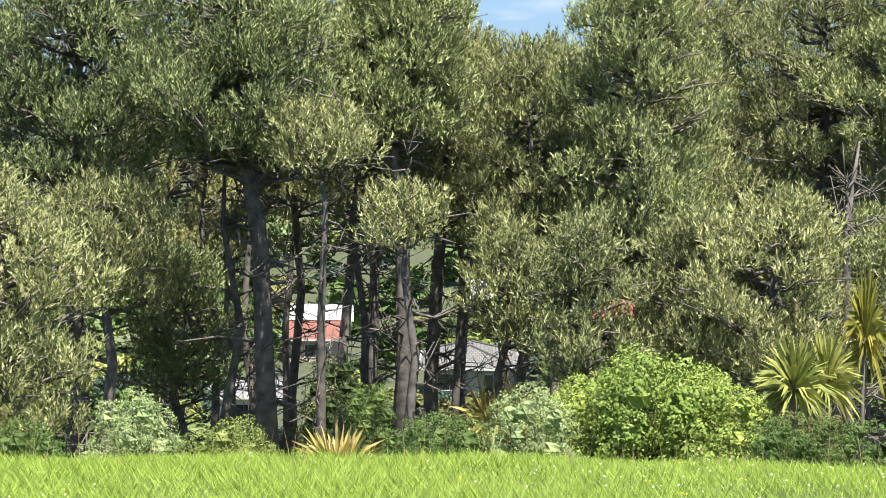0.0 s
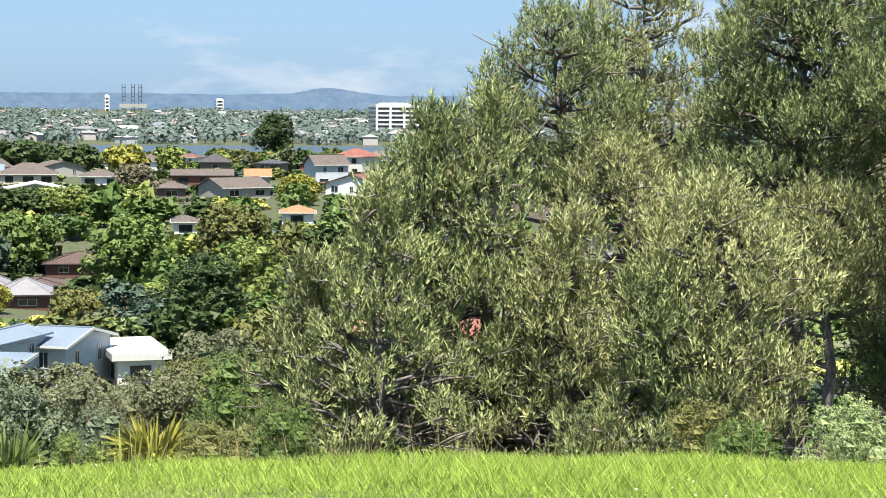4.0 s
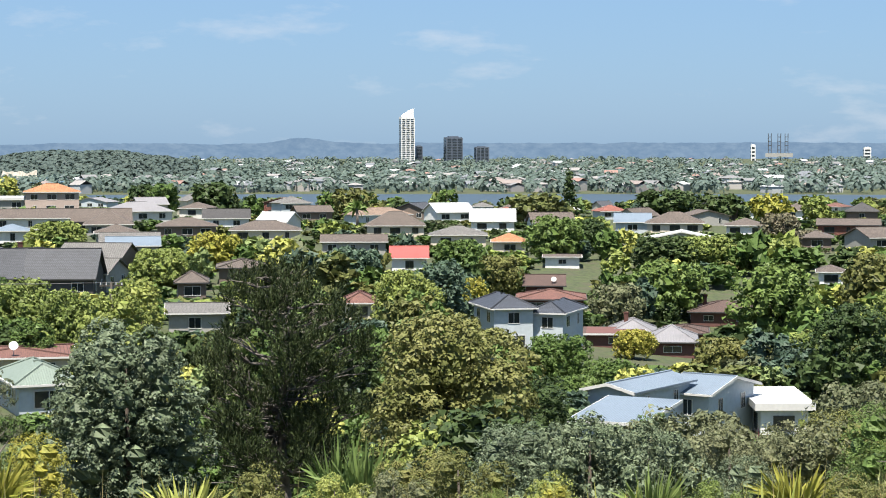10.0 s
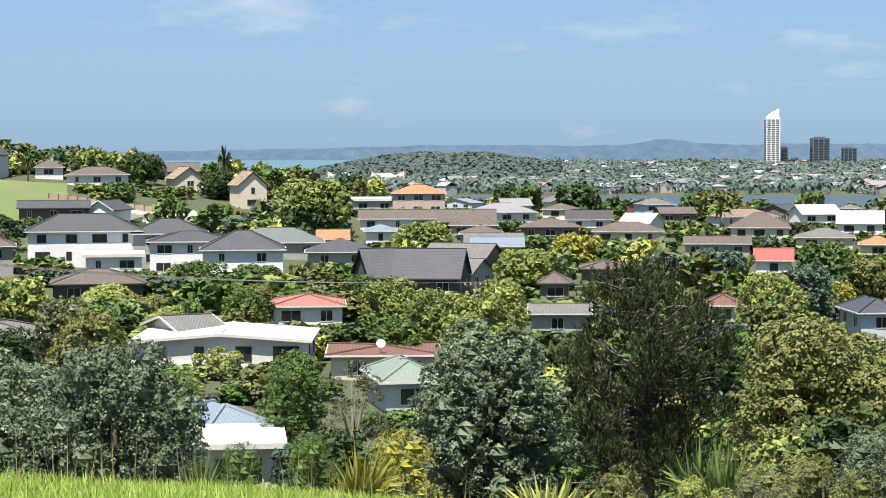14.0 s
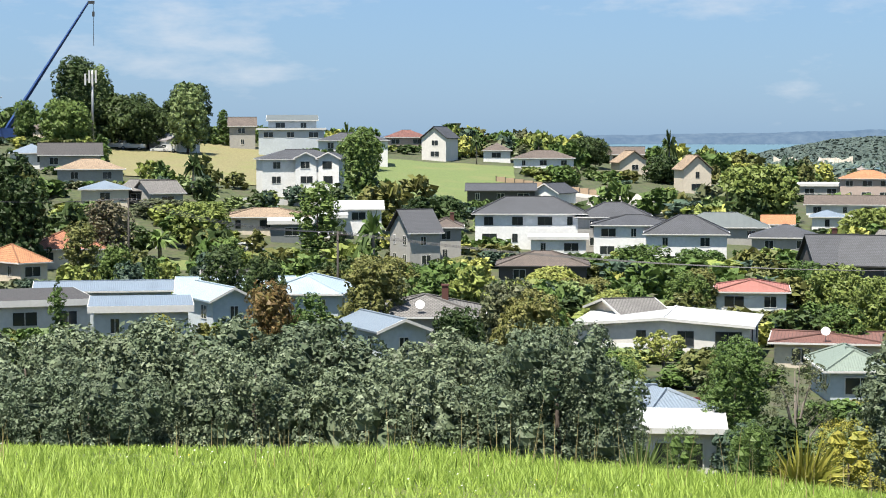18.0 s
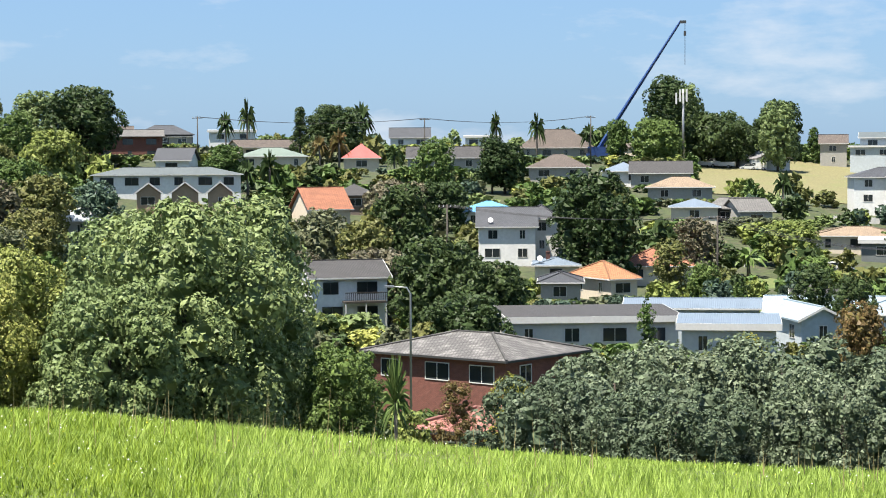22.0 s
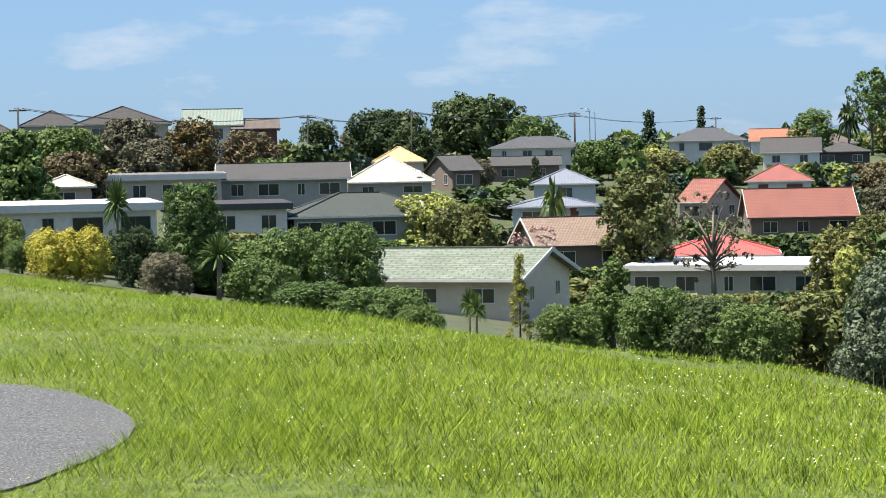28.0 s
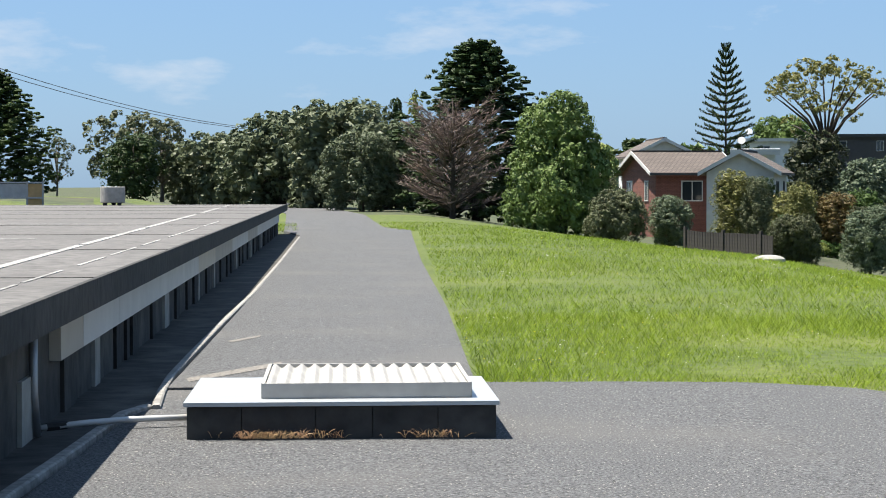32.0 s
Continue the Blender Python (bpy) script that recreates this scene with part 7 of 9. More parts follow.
def garden(count, az0, az1, r0, r1, tall, wide, low=False):
    """Adds plants to the joined planting of a stretch of gardens."""
    made, tries = 0, 0
    while made < count and tries < count * 6:
        tries += 1
        az, u = fill.uniform(az0, az1), fill.random()
        r = math.sqrt(r0 * r0 + (r1 * r1 - r0 * r0) * u) if r1 < 2.2 * r0 else r0 * (r1 / r0) ** u
        w = fill.uniform(*wide)
        half = math.degrees(w * 0.45 / r)
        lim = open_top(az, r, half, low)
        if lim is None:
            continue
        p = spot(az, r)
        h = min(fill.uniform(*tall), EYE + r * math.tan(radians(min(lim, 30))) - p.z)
        if h < 0.7:
            continue
        w = min(w, h * 2.4)
        tone = fill.choice(TONES)
        tier = 2 if r < 150 and not low else 3 if r < 250 and not (low and r > 190) else 4
        me = plant_meshes("broad" if h > 2.5 else "shrub", tone, tier, fill.randrange(3), 1.25 if w > h else 0.75)[1]
        co = np.empty(len(me.vertices) * 3)
        me.vertices.foreach_get("co", co)
        t = fill.uniform(0, 6.28)
        q = co.reshape(-1, 3) * (w, w, h)
        q = np.stack([q[:, 0] * math.cos(t) - q[:, 1] * math.sin(t), q[:, 0] * math.sin(t) + q[:, 1] * math.cos(t), q[:, 2]], 1) + np.array(p)
        POOL.setdefault(tone, []).append(q)
        made += 1


def plant_pool():
    for tone, blocks in sorted(POOL.items()):
        v = np.concatenate(blocks)
        ob = new("garden_trees", mesh_of("garden_trees", v, np.arange(len(v)).reshape(-1, 3), LEAF[tone]))
        tagged(ob, "mixed " + TONESAY.get(tone, tone) + " trees and shrubs between the houses", "trees", kind="stuff")


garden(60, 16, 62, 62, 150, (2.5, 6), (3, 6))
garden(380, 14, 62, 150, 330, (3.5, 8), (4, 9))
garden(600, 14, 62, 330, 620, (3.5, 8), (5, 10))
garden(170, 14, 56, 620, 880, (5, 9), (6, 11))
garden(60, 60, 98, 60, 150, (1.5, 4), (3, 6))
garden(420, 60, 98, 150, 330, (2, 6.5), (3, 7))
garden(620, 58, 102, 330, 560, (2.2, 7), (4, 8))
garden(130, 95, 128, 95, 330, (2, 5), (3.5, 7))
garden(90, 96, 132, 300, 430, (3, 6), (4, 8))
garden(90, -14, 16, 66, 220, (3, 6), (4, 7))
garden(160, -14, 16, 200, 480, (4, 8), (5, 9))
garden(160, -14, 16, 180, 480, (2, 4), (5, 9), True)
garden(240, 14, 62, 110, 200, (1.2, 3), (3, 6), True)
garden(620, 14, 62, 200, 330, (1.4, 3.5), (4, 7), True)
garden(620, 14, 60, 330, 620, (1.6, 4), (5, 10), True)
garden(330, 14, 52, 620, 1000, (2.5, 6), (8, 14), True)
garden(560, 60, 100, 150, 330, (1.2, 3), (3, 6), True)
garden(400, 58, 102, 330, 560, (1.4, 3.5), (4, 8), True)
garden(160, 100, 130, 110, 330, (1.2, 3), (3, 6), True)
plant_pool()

# ---- water, far town and hills ----
WATER, n_, l_, p_ = nodes_of("water")
p_.inputs["Base Color"].default_value, p_.inputs["Roughness"].default_value = (0.07, 0.125, 0.155, 1), 0.45
p_.inputs["Specular IOR Level"].default_value = 0.2
wn_, wb_ = n_.new("ShaderNodeTexNoise"), n_.new("ShaderNodeBump")
wn_.inputs["Scale"].default_value, wb_.inputs["Strength"].default_value = 0.25, 0.5
l_.new(wn_.outputs["Fac"], wb_.inputs["Height"])
l_.new(wb_.outputs["Normal"], p_.inputs["Normal"])


LAKE = WATER.copy()
LAKE.name = "lake_water"
LAKE.node_tree.nodes["Principled BSDF"].inputs["Base Color"].default_value = (0.04, 0.058, 0.075, 1)


def water(name, az0, az1, r0, r1, z, label, mat):
    vs, fs, n = [], [], 30
    for a in range(n + 1):
        for r in (r0, r1):
            t = radians(az0 + (az1 - az0) * a / n)
            vs.append((-math.sin(t) * r, math.cos(t) * r, z))
        if a:
            fs.append((2 * a - 2, 2 * a - 1, 2 * a + 1, 2 * a))
    tagged(new(name, mesh_of(name, vs, fs, mat)), label, "water", kind="structure")


water("water_lake", 20, 49, 1050, 1600, -31.5, "still grey-blue lake before the far town", LAKE)
water("water_bay", 49.6, 140, 1500, 4940, -24.5, "pale blue-green sea bay", WATER)

# Distance haze is mixed into this leaf colour as extra blue and grey.
FARGREEN = foliage("far_hazed_leaves", (0.08, 0.115, 0.09), (0.13, 0.165, 0.135), 0.3)


def islands(name, rgb_a, rgb_b, stops):
    m, n, l, p = nodes_of(name)
    p.inputs["Roughness"].default_value = 0.8
    g, r = n.new("ShaderNodeNewGeometry"), n.new("ShaderNodeValToRGB")
    r.color_ramp.interpolation = "CONSTANT"
    r.color_ramp.elements[0].color, r.color_ramp.elements[1].color = (*rgb_a, 1), (*rgb_b, 1)
    for q, c in stops:
        r.color_ramp.elements.new(q).color = (*c, 1)
    r.color_ramp.elements[-1].position = 0.93
    l.new(g.outputs["Random Per Island"], r.inputs["Fac"])
    l.new(r.outputs["Color"], p.inputs["Base Color"])
    return m


# Wall tones are greyed to low contrast, putting distance haze into the colour.
FARWALL = islands("far_hazed_walls", (0.36, 0.37, 0.38), (0.29, 0.28, 0.28), [(0.45, (0.36, 0.34, 0.32)), (0.7, (0.25, 0.24, 0.24))])
FARROOF = islands("far_roofs", (0.14, 0.14, 0.145), (0.2, 0.12, 0.10), [(0.3, (0.2, 0.19, 0.185)), (0.55, (0.36, 0.37, 0.38)), (0.66, (0.18, 0.15, 0.14)), (0.8, (0.12, 0.13, 0.145))])
frng = np.random.default_rng(8)


def far_cells(n, az0, az1, el0, el1, base=29.0):
    az = frng.uniform(az0, az1, n)
    r = np.clip((base + EYE) / np.tan(np.radians(frng.uniform(el0, el1, n))), 900, 4700)
    a = np.radians(az)
    z = height(az, r)
    keep = z > -31.0
    return np.stack([-np.sin(a) * r, np.cos(a) * r, z], 1)[keep], r[keep]


def far_woods(n, az0, az1, el0, el1):
    c, r = far_cells(n, az0, az1, el0, el1)
    k = len(c)
    size = frng.uniform(4, 9, k) * (1 + r / 9000)
    per = 30
    cc, ss = np.repeat(c, per, 0), np.repeat(size, per)
    d = frng.normal(size=(k * per, 3))
    d /= np.linalg.norm(d, axis=1)[:, None]
    d[:, 2] = np.abs(d[:, 2])
    pos = cc + d * ss[:, None] * np.array([0.8, 0.8, 0.95])
    u = np.cross(d, frng.normal(size=(k * per, 3)))
    u /= np.linalg.norm(u, axis=1)[:, None]
    w = np.cross(d, u)
    s = ss[:, None] * 0.19
    v = np.stack([pos - u * s, pos - w * s, pos + u * s, pos + w * s], 1).reshape(-1, 3)
    tagged(new("far_trees", mesh_of("far_trees", v, np.arange(4 * k * per).reshape(-1, 4), FARGREEN)), "dense trees of the distant suburbs, haze mixed into their green", "trees", kind="stuff")


def far_houses(n, az0, az1, el0, el1):
    c, r = far_cells(n, az0, az1, el0, el1)
    wv, wf, rv, rf = [], [], [], []
    for p, q in zip(c, r):
        w, d, h = frng.uniform(9, 18), frng.uniform(8, 12), frng.uniform(3, 6.5)
        t = frng.uniform(0, 3.14)
        m = Matrix.Translation(p) @ Matrix.Rotation(t, 4, "Z")
        v, f = box(-w / 2, w / 2, -d / 2, d / 2, -3, h)
        k = len(wv)
        wv += [tuple(m @ Vector(x)) for x in v]
        wf += [tuple(i + k for i in g) for g in f]
        v, f = roof_solid("gable" if frng.random() < 0.5 else "hip", w, d, h, frng.uniform(1.5, 3.0))
        k = len(rv)
        rv += [tuple(m @ Vector(x)) for x in v]
        rf += [tuple(i + k for i in g) for g in f]
    tagged(new("far_house_walls", mesh_of("far_house_walls", wv, wf, FARWALL)), "pale walls of distant suburban houses", "houses", kind="stuff")
    tagged(new("far_house_roofs", mesh_of("far_house_roofs", rv, rf, FARROOF)), "grey, brown and red roofs of distant houses", "houses", kind="stuff")


far_woods(9000, -14, 60, 0.40, 1.42)
far_woods(1500, -14, 20, 1.2, 1.9)
far_houses(1300, -14, 60, 0.42, 1.38)
far_houses(160, -14, 20, 1.2, 1.85)

# the wooded headland with pale cliffs at the mouth of the bay
CLIFF = surface("pale_cliff", (0.42, 0.38, 0.32), 0.95, grain=0.2, vary=0.25, wear=0.05, wearcol=(0.30, 0.28, 0.22), bump=0.4)


def head_top(az):
    """Elevation of the headland's crest."""
    u = min(1.0, max(0.0, (53.3 - az) / 3.0))
    return -0.95 + 0.62 * u ** 0.7 + 0.05 * noise.noise(Vector((az * 1.7, 5.0, 0))) - 0.3 * min(1.0, max(0.0, (48.0 - az) / 2.0))


hv, hf, nh = [], [], 8
for a in range(61):
    az = 53.35 - a * 0.125
    for b in range(nh + 1):
        u = b / nh
        r_ = 1740 + 420 * u
        z_ = -42.0 + (level(head_top(az), 1900) + 42.0) * math.sin(math.pi * min(1.0, 0.06 + 0.94 * u)) ** 0.6
        t = radians(az)
        hv.append((-math.sin(t) * r_, math.cos(t) * r_, z_))
    if a:
        o = (a - 1) * (nh + 1)
        hf += [(o + q, o + q + 1, o + nh + 2 + q, o + nh + 1 + q) for q in range(nh)]
tagged(new("headland", mesh_of("headland", hv, hf, GRASS, True)), "dark wooded headland beside the bay", "headland", kind="structure")
cn_ = 2600
caz = frng.uniform(46.0, 53.2, cn_)
cu = frng.uniform(0.02, 0.62, cn_)
cpos = []
for az, u in zip(caz, cu):
    t, r_ = radians(az), 1740 + 420 * u
    cpos.append((-math.sin(t) * r_, math.cos(t) * r_, -42.0 + (level(head_top(az), 1900) + 42.0) * math.sin(math.pi * (0.06 + 0.94 * u)) ** 0.6 + 1.5))
cpos = np.array(cpos)
bare_cliff = ((caz > 50.3) & (caz < 52.5) & (cu < 0.03)) | ((caz > 51.9) & (caz < 52.4) & (cu < 0.08))
cpos = cpos[~bare_cliff]
csz = frng.uniform(4, 8, len(cpos))
cd = unit(frng.normal(size=(len(cpos) * 16, 3)))
cd[:, 2] = np.abs(cd[:, 2])
cp_ = np.repeat(cpos, 16, 0) + cd * np.repeat(csz, 16)[:, None] * 0.85
cu_ = unit(np.cross(cd, frng.normal(size=cd.shape)))
cw_ = np.cross(cd, cu_)
cs_ = np.repeat(csz, 16)[:, None] * 0.3
cv_ = np.stack([cp_ - cu_ * cs_, cp_ - cw_ * cs_, cp_ + cu_ * cs_, cp_ + cw_ * cs_], 1).reshape(-1, 3)
tagged(new("headland_trees", mesh_of("headland_trees", cv_, np.arange(len(cv_)).reshape(-1, 4), FARGREEN)), "woods on the headland, haze mixed into their green", "trees", kind="stuff")
kv, kf = [], []
for a in range(41):
    az = 52.55 - a * 0.055
    top_ = -0.70 + 0.12 * noise.noise(Vector((az * 4.1, 1.0, 0))) - (0.2 if 51.3 < az < 51.8 else 0.0)
    t = radians(az)
    for r_, el in ((1722 + 6 * noise.noise(Vector((az * 9, 0, 0))), -0.9), (1730 + 8 * noise.noise(Vector((az * 7, 3, 0))), top_), (1760, top_ + 0.01)):
        kv.append((-math.sin(t) * r_, math.cos(t) * r_, level(el, r_)))
    if a:
        kf += [(3 * a - 3 + q, 3 * a + q, 3 * a + q + 1, 3 * a - 2 + q) for q in (0, 1)]
tagged(new("cliff", mesh_of("cliff", kv, kf, CLIFF)), "pale sandstone cliffs at the foot of the headland", "cliff", kind="structure")

# The backdrop glows by itself; distance haze is painted into its blue-grey colours.
HILL, n_, l_, p_ = nodes_of("glowing_hazed_hills")
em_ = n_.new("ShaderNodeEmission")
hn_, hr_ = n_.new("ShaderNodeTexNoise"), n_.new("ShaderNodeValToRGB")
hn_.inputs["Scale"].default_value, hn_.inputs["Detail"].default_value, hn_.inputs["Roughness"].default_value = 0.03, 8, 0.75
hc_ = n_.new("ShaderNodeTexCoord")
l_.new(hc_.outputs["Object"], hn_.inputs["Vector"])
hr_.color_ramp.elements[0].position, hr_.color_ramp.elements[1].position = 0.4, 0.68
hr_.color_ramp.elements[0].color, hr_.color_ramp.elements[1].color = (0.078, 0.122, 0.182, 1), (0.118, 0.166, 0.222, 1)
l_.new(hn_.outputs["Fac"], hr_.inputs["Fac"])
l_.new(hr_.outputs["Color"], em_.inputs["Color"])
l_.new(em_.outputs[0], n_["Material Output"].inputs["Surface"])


def hill_line(az):
    """Elevation of the distant skyline in degrees."""
    e = 0.10 + 0.10 * noise.noise(Vector((az * 0.25, 3.1, 0))) + 0.045 * noise.noise(Vector((az * 1.3, 0.7, 0))) + 0.02 * noise.noise(Vector((az * 6.0, 0.2, 0)))
    e += 0.20 * math.exp(-(((az - 23.9) / 0.8) ** 2)) + 0.07 * math.exp(-(((az - 22.4) / 1.6) ** 2))
    e += 0.15 * math.exp(-(((az - 42.6) / 1.1) ** 2)) + 0.04 * math.exp(-(((az - 43.2) / 0.4) ** 2))
    return e * (0.75 if az > 48 else 1.0) - max(0.0, min(0.12, (az - 50) * 0.02))


vs, fs = [], []
for q in range(900):
    az = -20 + q * 0.12
    t = radians(az)
    for rr_, el in ((4850, -0.42), (4880, -0.15), (4930, hill_line(az))):
        vs.append((-math.sin(t) * rr_, math.cos(t) * rr_, level(el, rr_)))
    if q:
        fs += [(3 * q - 3 + s, 3 * q + s, 3 * q + s + 1, 3 * q - 2 + s) for s in (0, 1)]
tagged(new("backdrop_hills", mesh_of("backdrop_hills", vs, fs, HILL)), "hills and far suburbs, blue haze put into their glow", "hills", kind="structure")
vs, fs = [], []
for q in range(200):
    az = 88 + q * 0.1
    t = radians(az)
    e = 0.55 * math.exp(-(((az - 93.2) / 1.6) ** 2)) + 0.75 * math.exp(-(((az - 95.8) / 1.3) ** 2)) + 0.9 * math.exp(-(((az - 91.3) / 1.0) ** 2)) * 0.7 + 0.1
    vs += [(-math.sin(t) * 4900, math.cos(t) * 4900, level(-0.4, 4900)), (-math.sin(t) * 4920, math.cos(t) * 4920, level(e, 4920))]
    if q:
        fs.append((2 * q - 2, 2 * q, 2 * q + 1, 2 * q - 1))
tagged(new("backdrop_island", mesh_of("backdrop_island", vs, fs, HILL)), "island cone beyond the ridge, blue haze put into its glow", "hills", kind="structure")


def tower(az0, az1, top, r, floors, wall, glass, label, cap="", base=None):
    az = (az0 + az1) / 2
    p = spot(az, r)
    w, h = r * radians(az0 - az1), level(top, r) - p.z
    ob = new("office_tower")
    ob.matrix_basis = pose(p.x, p.y, p.z - 1, 0, 0, az + 12)
    w *= 0.84
    part("wall", mesh_of("wall", *box(-w / 2, w / 2, -w / 2, w / 2, 0, h), wall), ob)
    for k in range(floors):
        z = h * (0.04 + 0.93 * k / floors)
        part("window_band", mesh_of("window_band", *join(box(-w / 2 - 0.25, w / 2 + 0.25, -w / 2 - 0.25, w / 2 + 0.25, z, z + h * 0.46 / floors)), glass), ob)
    for sx in (-1, 1):
        for fx in ((-0.5, -0.17, 0.17, 0.5) if w > 15 else (-0.5, 0.5)):
            if sx > 0:
                part("pier", mesh_of("pier", *box(fx * w - 0.9, fx * w + 0.9, -w / 2 - 0.6, -w / 2 + 0.1, 0, h * 0.98), wall), ob)
    if cap == "sail":
        c = h * 0.17
        vs = [(-w * 0.42, -w * 0.3, h), (w * 0.5, -w * 0.3, h), (w * 0.5, -w * 0.3, h + c), (w * 0.15, -w * 0.3, h + c * 0.72), (-w * 0.2, -w * 0.3, h + c * 0.4)]
        vs += [(x, w * 0.3, z) for x, y, z in vs]
        part("sail_roof", mesh_of("sail_roof", vs, [(0, 1, 2, 3, 4), (9, 8, 7, 6, 5), (1, 6, 7, 2), (2, 7, 8, 3), (3, 8, 9, 4), (4, 9, 5, 0), (0, 5, 6, 1)], WALLMAT["white"]), ob, "white curved sail-like crown")
    else:
        part("plant_room", mesh_of("plant_room", *box(-w * 0.3, w * 0.3, -w * 0.3, w * 0.3, h, h * 1.04), wall), ob)
    return tagged(ob, label, "tower")


# The blue-grey of these tower walls has distance haze put into it.
HAZEDWALL = surface("hazed_tower_wall", (0.13, 0.155, 0.20), 0.5, grain=2, vary=0.1)
tower(40.126, 39.689, 0.874, 3600, 24, WALLMAT["white"], GLASS, "tall white apartment tower with balconies and sail top", "sail")
tower(39.659, 39.465, 0.033, 3620, 12, HAZEDWALL, GLASS, "dark glass slab beside the white tower", "")
tower(38.851, 38.318, 0.287, 3500, 16, HAZEDWALL, GLASS, "dark grey office tower in the far town", "")
tower(37.979, 37.560, 0.009, 3450, 12, HAZEDWALL, GLASS, "dark lower office block in the far town", "")
tower(48.907, 48.429, -0.570, 2600, 6, WALLMAT["white"], GLASS, "white apartment block near the bay", "")
tower(48.351, 47.824, -0.670, 2650, 4, WALLMAT["white"], GLASS, "white apartment block near the bay", "")
tower(46.592, 46.030, -0.712, 2700, 4, WALLMAT["white"], GLASS, "low white building in the far town", "")
tower(45.949, 45.466, -0.650, 2720, 4, WALLMAT["white"], GLASS, "low white building in the far town", "")
tower(47.553, 46.993, -0.739, 2700, 3, WALLMAT["white"], GLASS, "low white building in the far town", "")
tower(36.530, 36.208, -0.432, 3400, 5, WALLMAT["greywall"], GLASS, "grey block in the far town", "")
tower(22.668, 21.257, -0.104, 1700, 7, WALLMAT["white"], GLASS, "wide white banded office building beyond the valley", "")
tower(23.604, 22.654, -1.004, 1650, 1, WALLMAT["white"], GLASS, "low white wing of the office building", "")
tower(27.956, 27.697, -0.847, 1900, 2, ROOFMAT["salmonroof"], GLASS, "pink gabled building in the far suburbs", "")
tower(30.129, 30.000, 0.065, 4300, 4, WALLMAT["white"], GLASS, "small white block on the skyline", "")
tower(27.010, 26.800, -0.013, 4200, 4, WALLMAT["white"], GLASS, "small white block on the skyline", "")
tower(36.449, 36.198, -0.412, 3400, 5, WALLMAT["white"], GLASS, "white block in the far town", "")
tower(21.563, 20.602, -0.946, 1700, 2, WALLMAT["white"], GLASS, "low white wing of the office building", "")
rig = new("jack_up_rig")
rp = spot(29.328, 4200)
rig.matrix_basis = pose(rp.x, rp.y, rp.z, 0, 0, 29.33)
for rx in (-0.264, 0.0, 0.201):
    lx = rx * 4200 * math.pi / 180
    hh = level(0.369, 4200) - rp.z
    for sx in (-3, 3):
        part("leg", mesh_of("leg", *box(lx + sx - 0.7, lx + sx + 0.7, -1, 1, 0, hh), DARKTRIM), rig)
    for z in np.arange(4, hh, 9):
        part("brace", mesh_of("brace", *box(lx - 3, lx + 3, -0.8, 0.8, z, z + 1.2), DARKTRIM), rig)
part("hull", mesh_of("hull", *box(-28, 28, -10, 10, 8, 16), WALLMAT["greywall"]), rig)
tagged(rig, "three-legged jack-up rig on the far harbour", "rig")


# ---- crane, mast, poles and wires on the ridge ----
BLUE = surface("blue_paint", (0.03, 0.07, 0.22), 0.4, grain=2, vary=0.1)
WHITEP = surface("white_paint", (0.75, 0.75, 0.74), 0.4, grain=2, vary=0.05)
BLACK = surface("black_rubber", (0.02, 0.02, 0.02), 0.8, vary=0.2)


def wheel(parent, x, y, r=0.42, w=0.3):
    ty = part("wheel", mesh_of("wheel", *tube([(x - w / 2, y, r), (x + w / 2, y, r)], [r, r], 12), BLACK), parent)
    part("rim", mesh_of("rim", *tube([(x - w / 2 - 0.02, y, r), (x + w / 2 + 0.02, y, r)], [r * 0.55, r * 0.55], 10), METAL), ty)


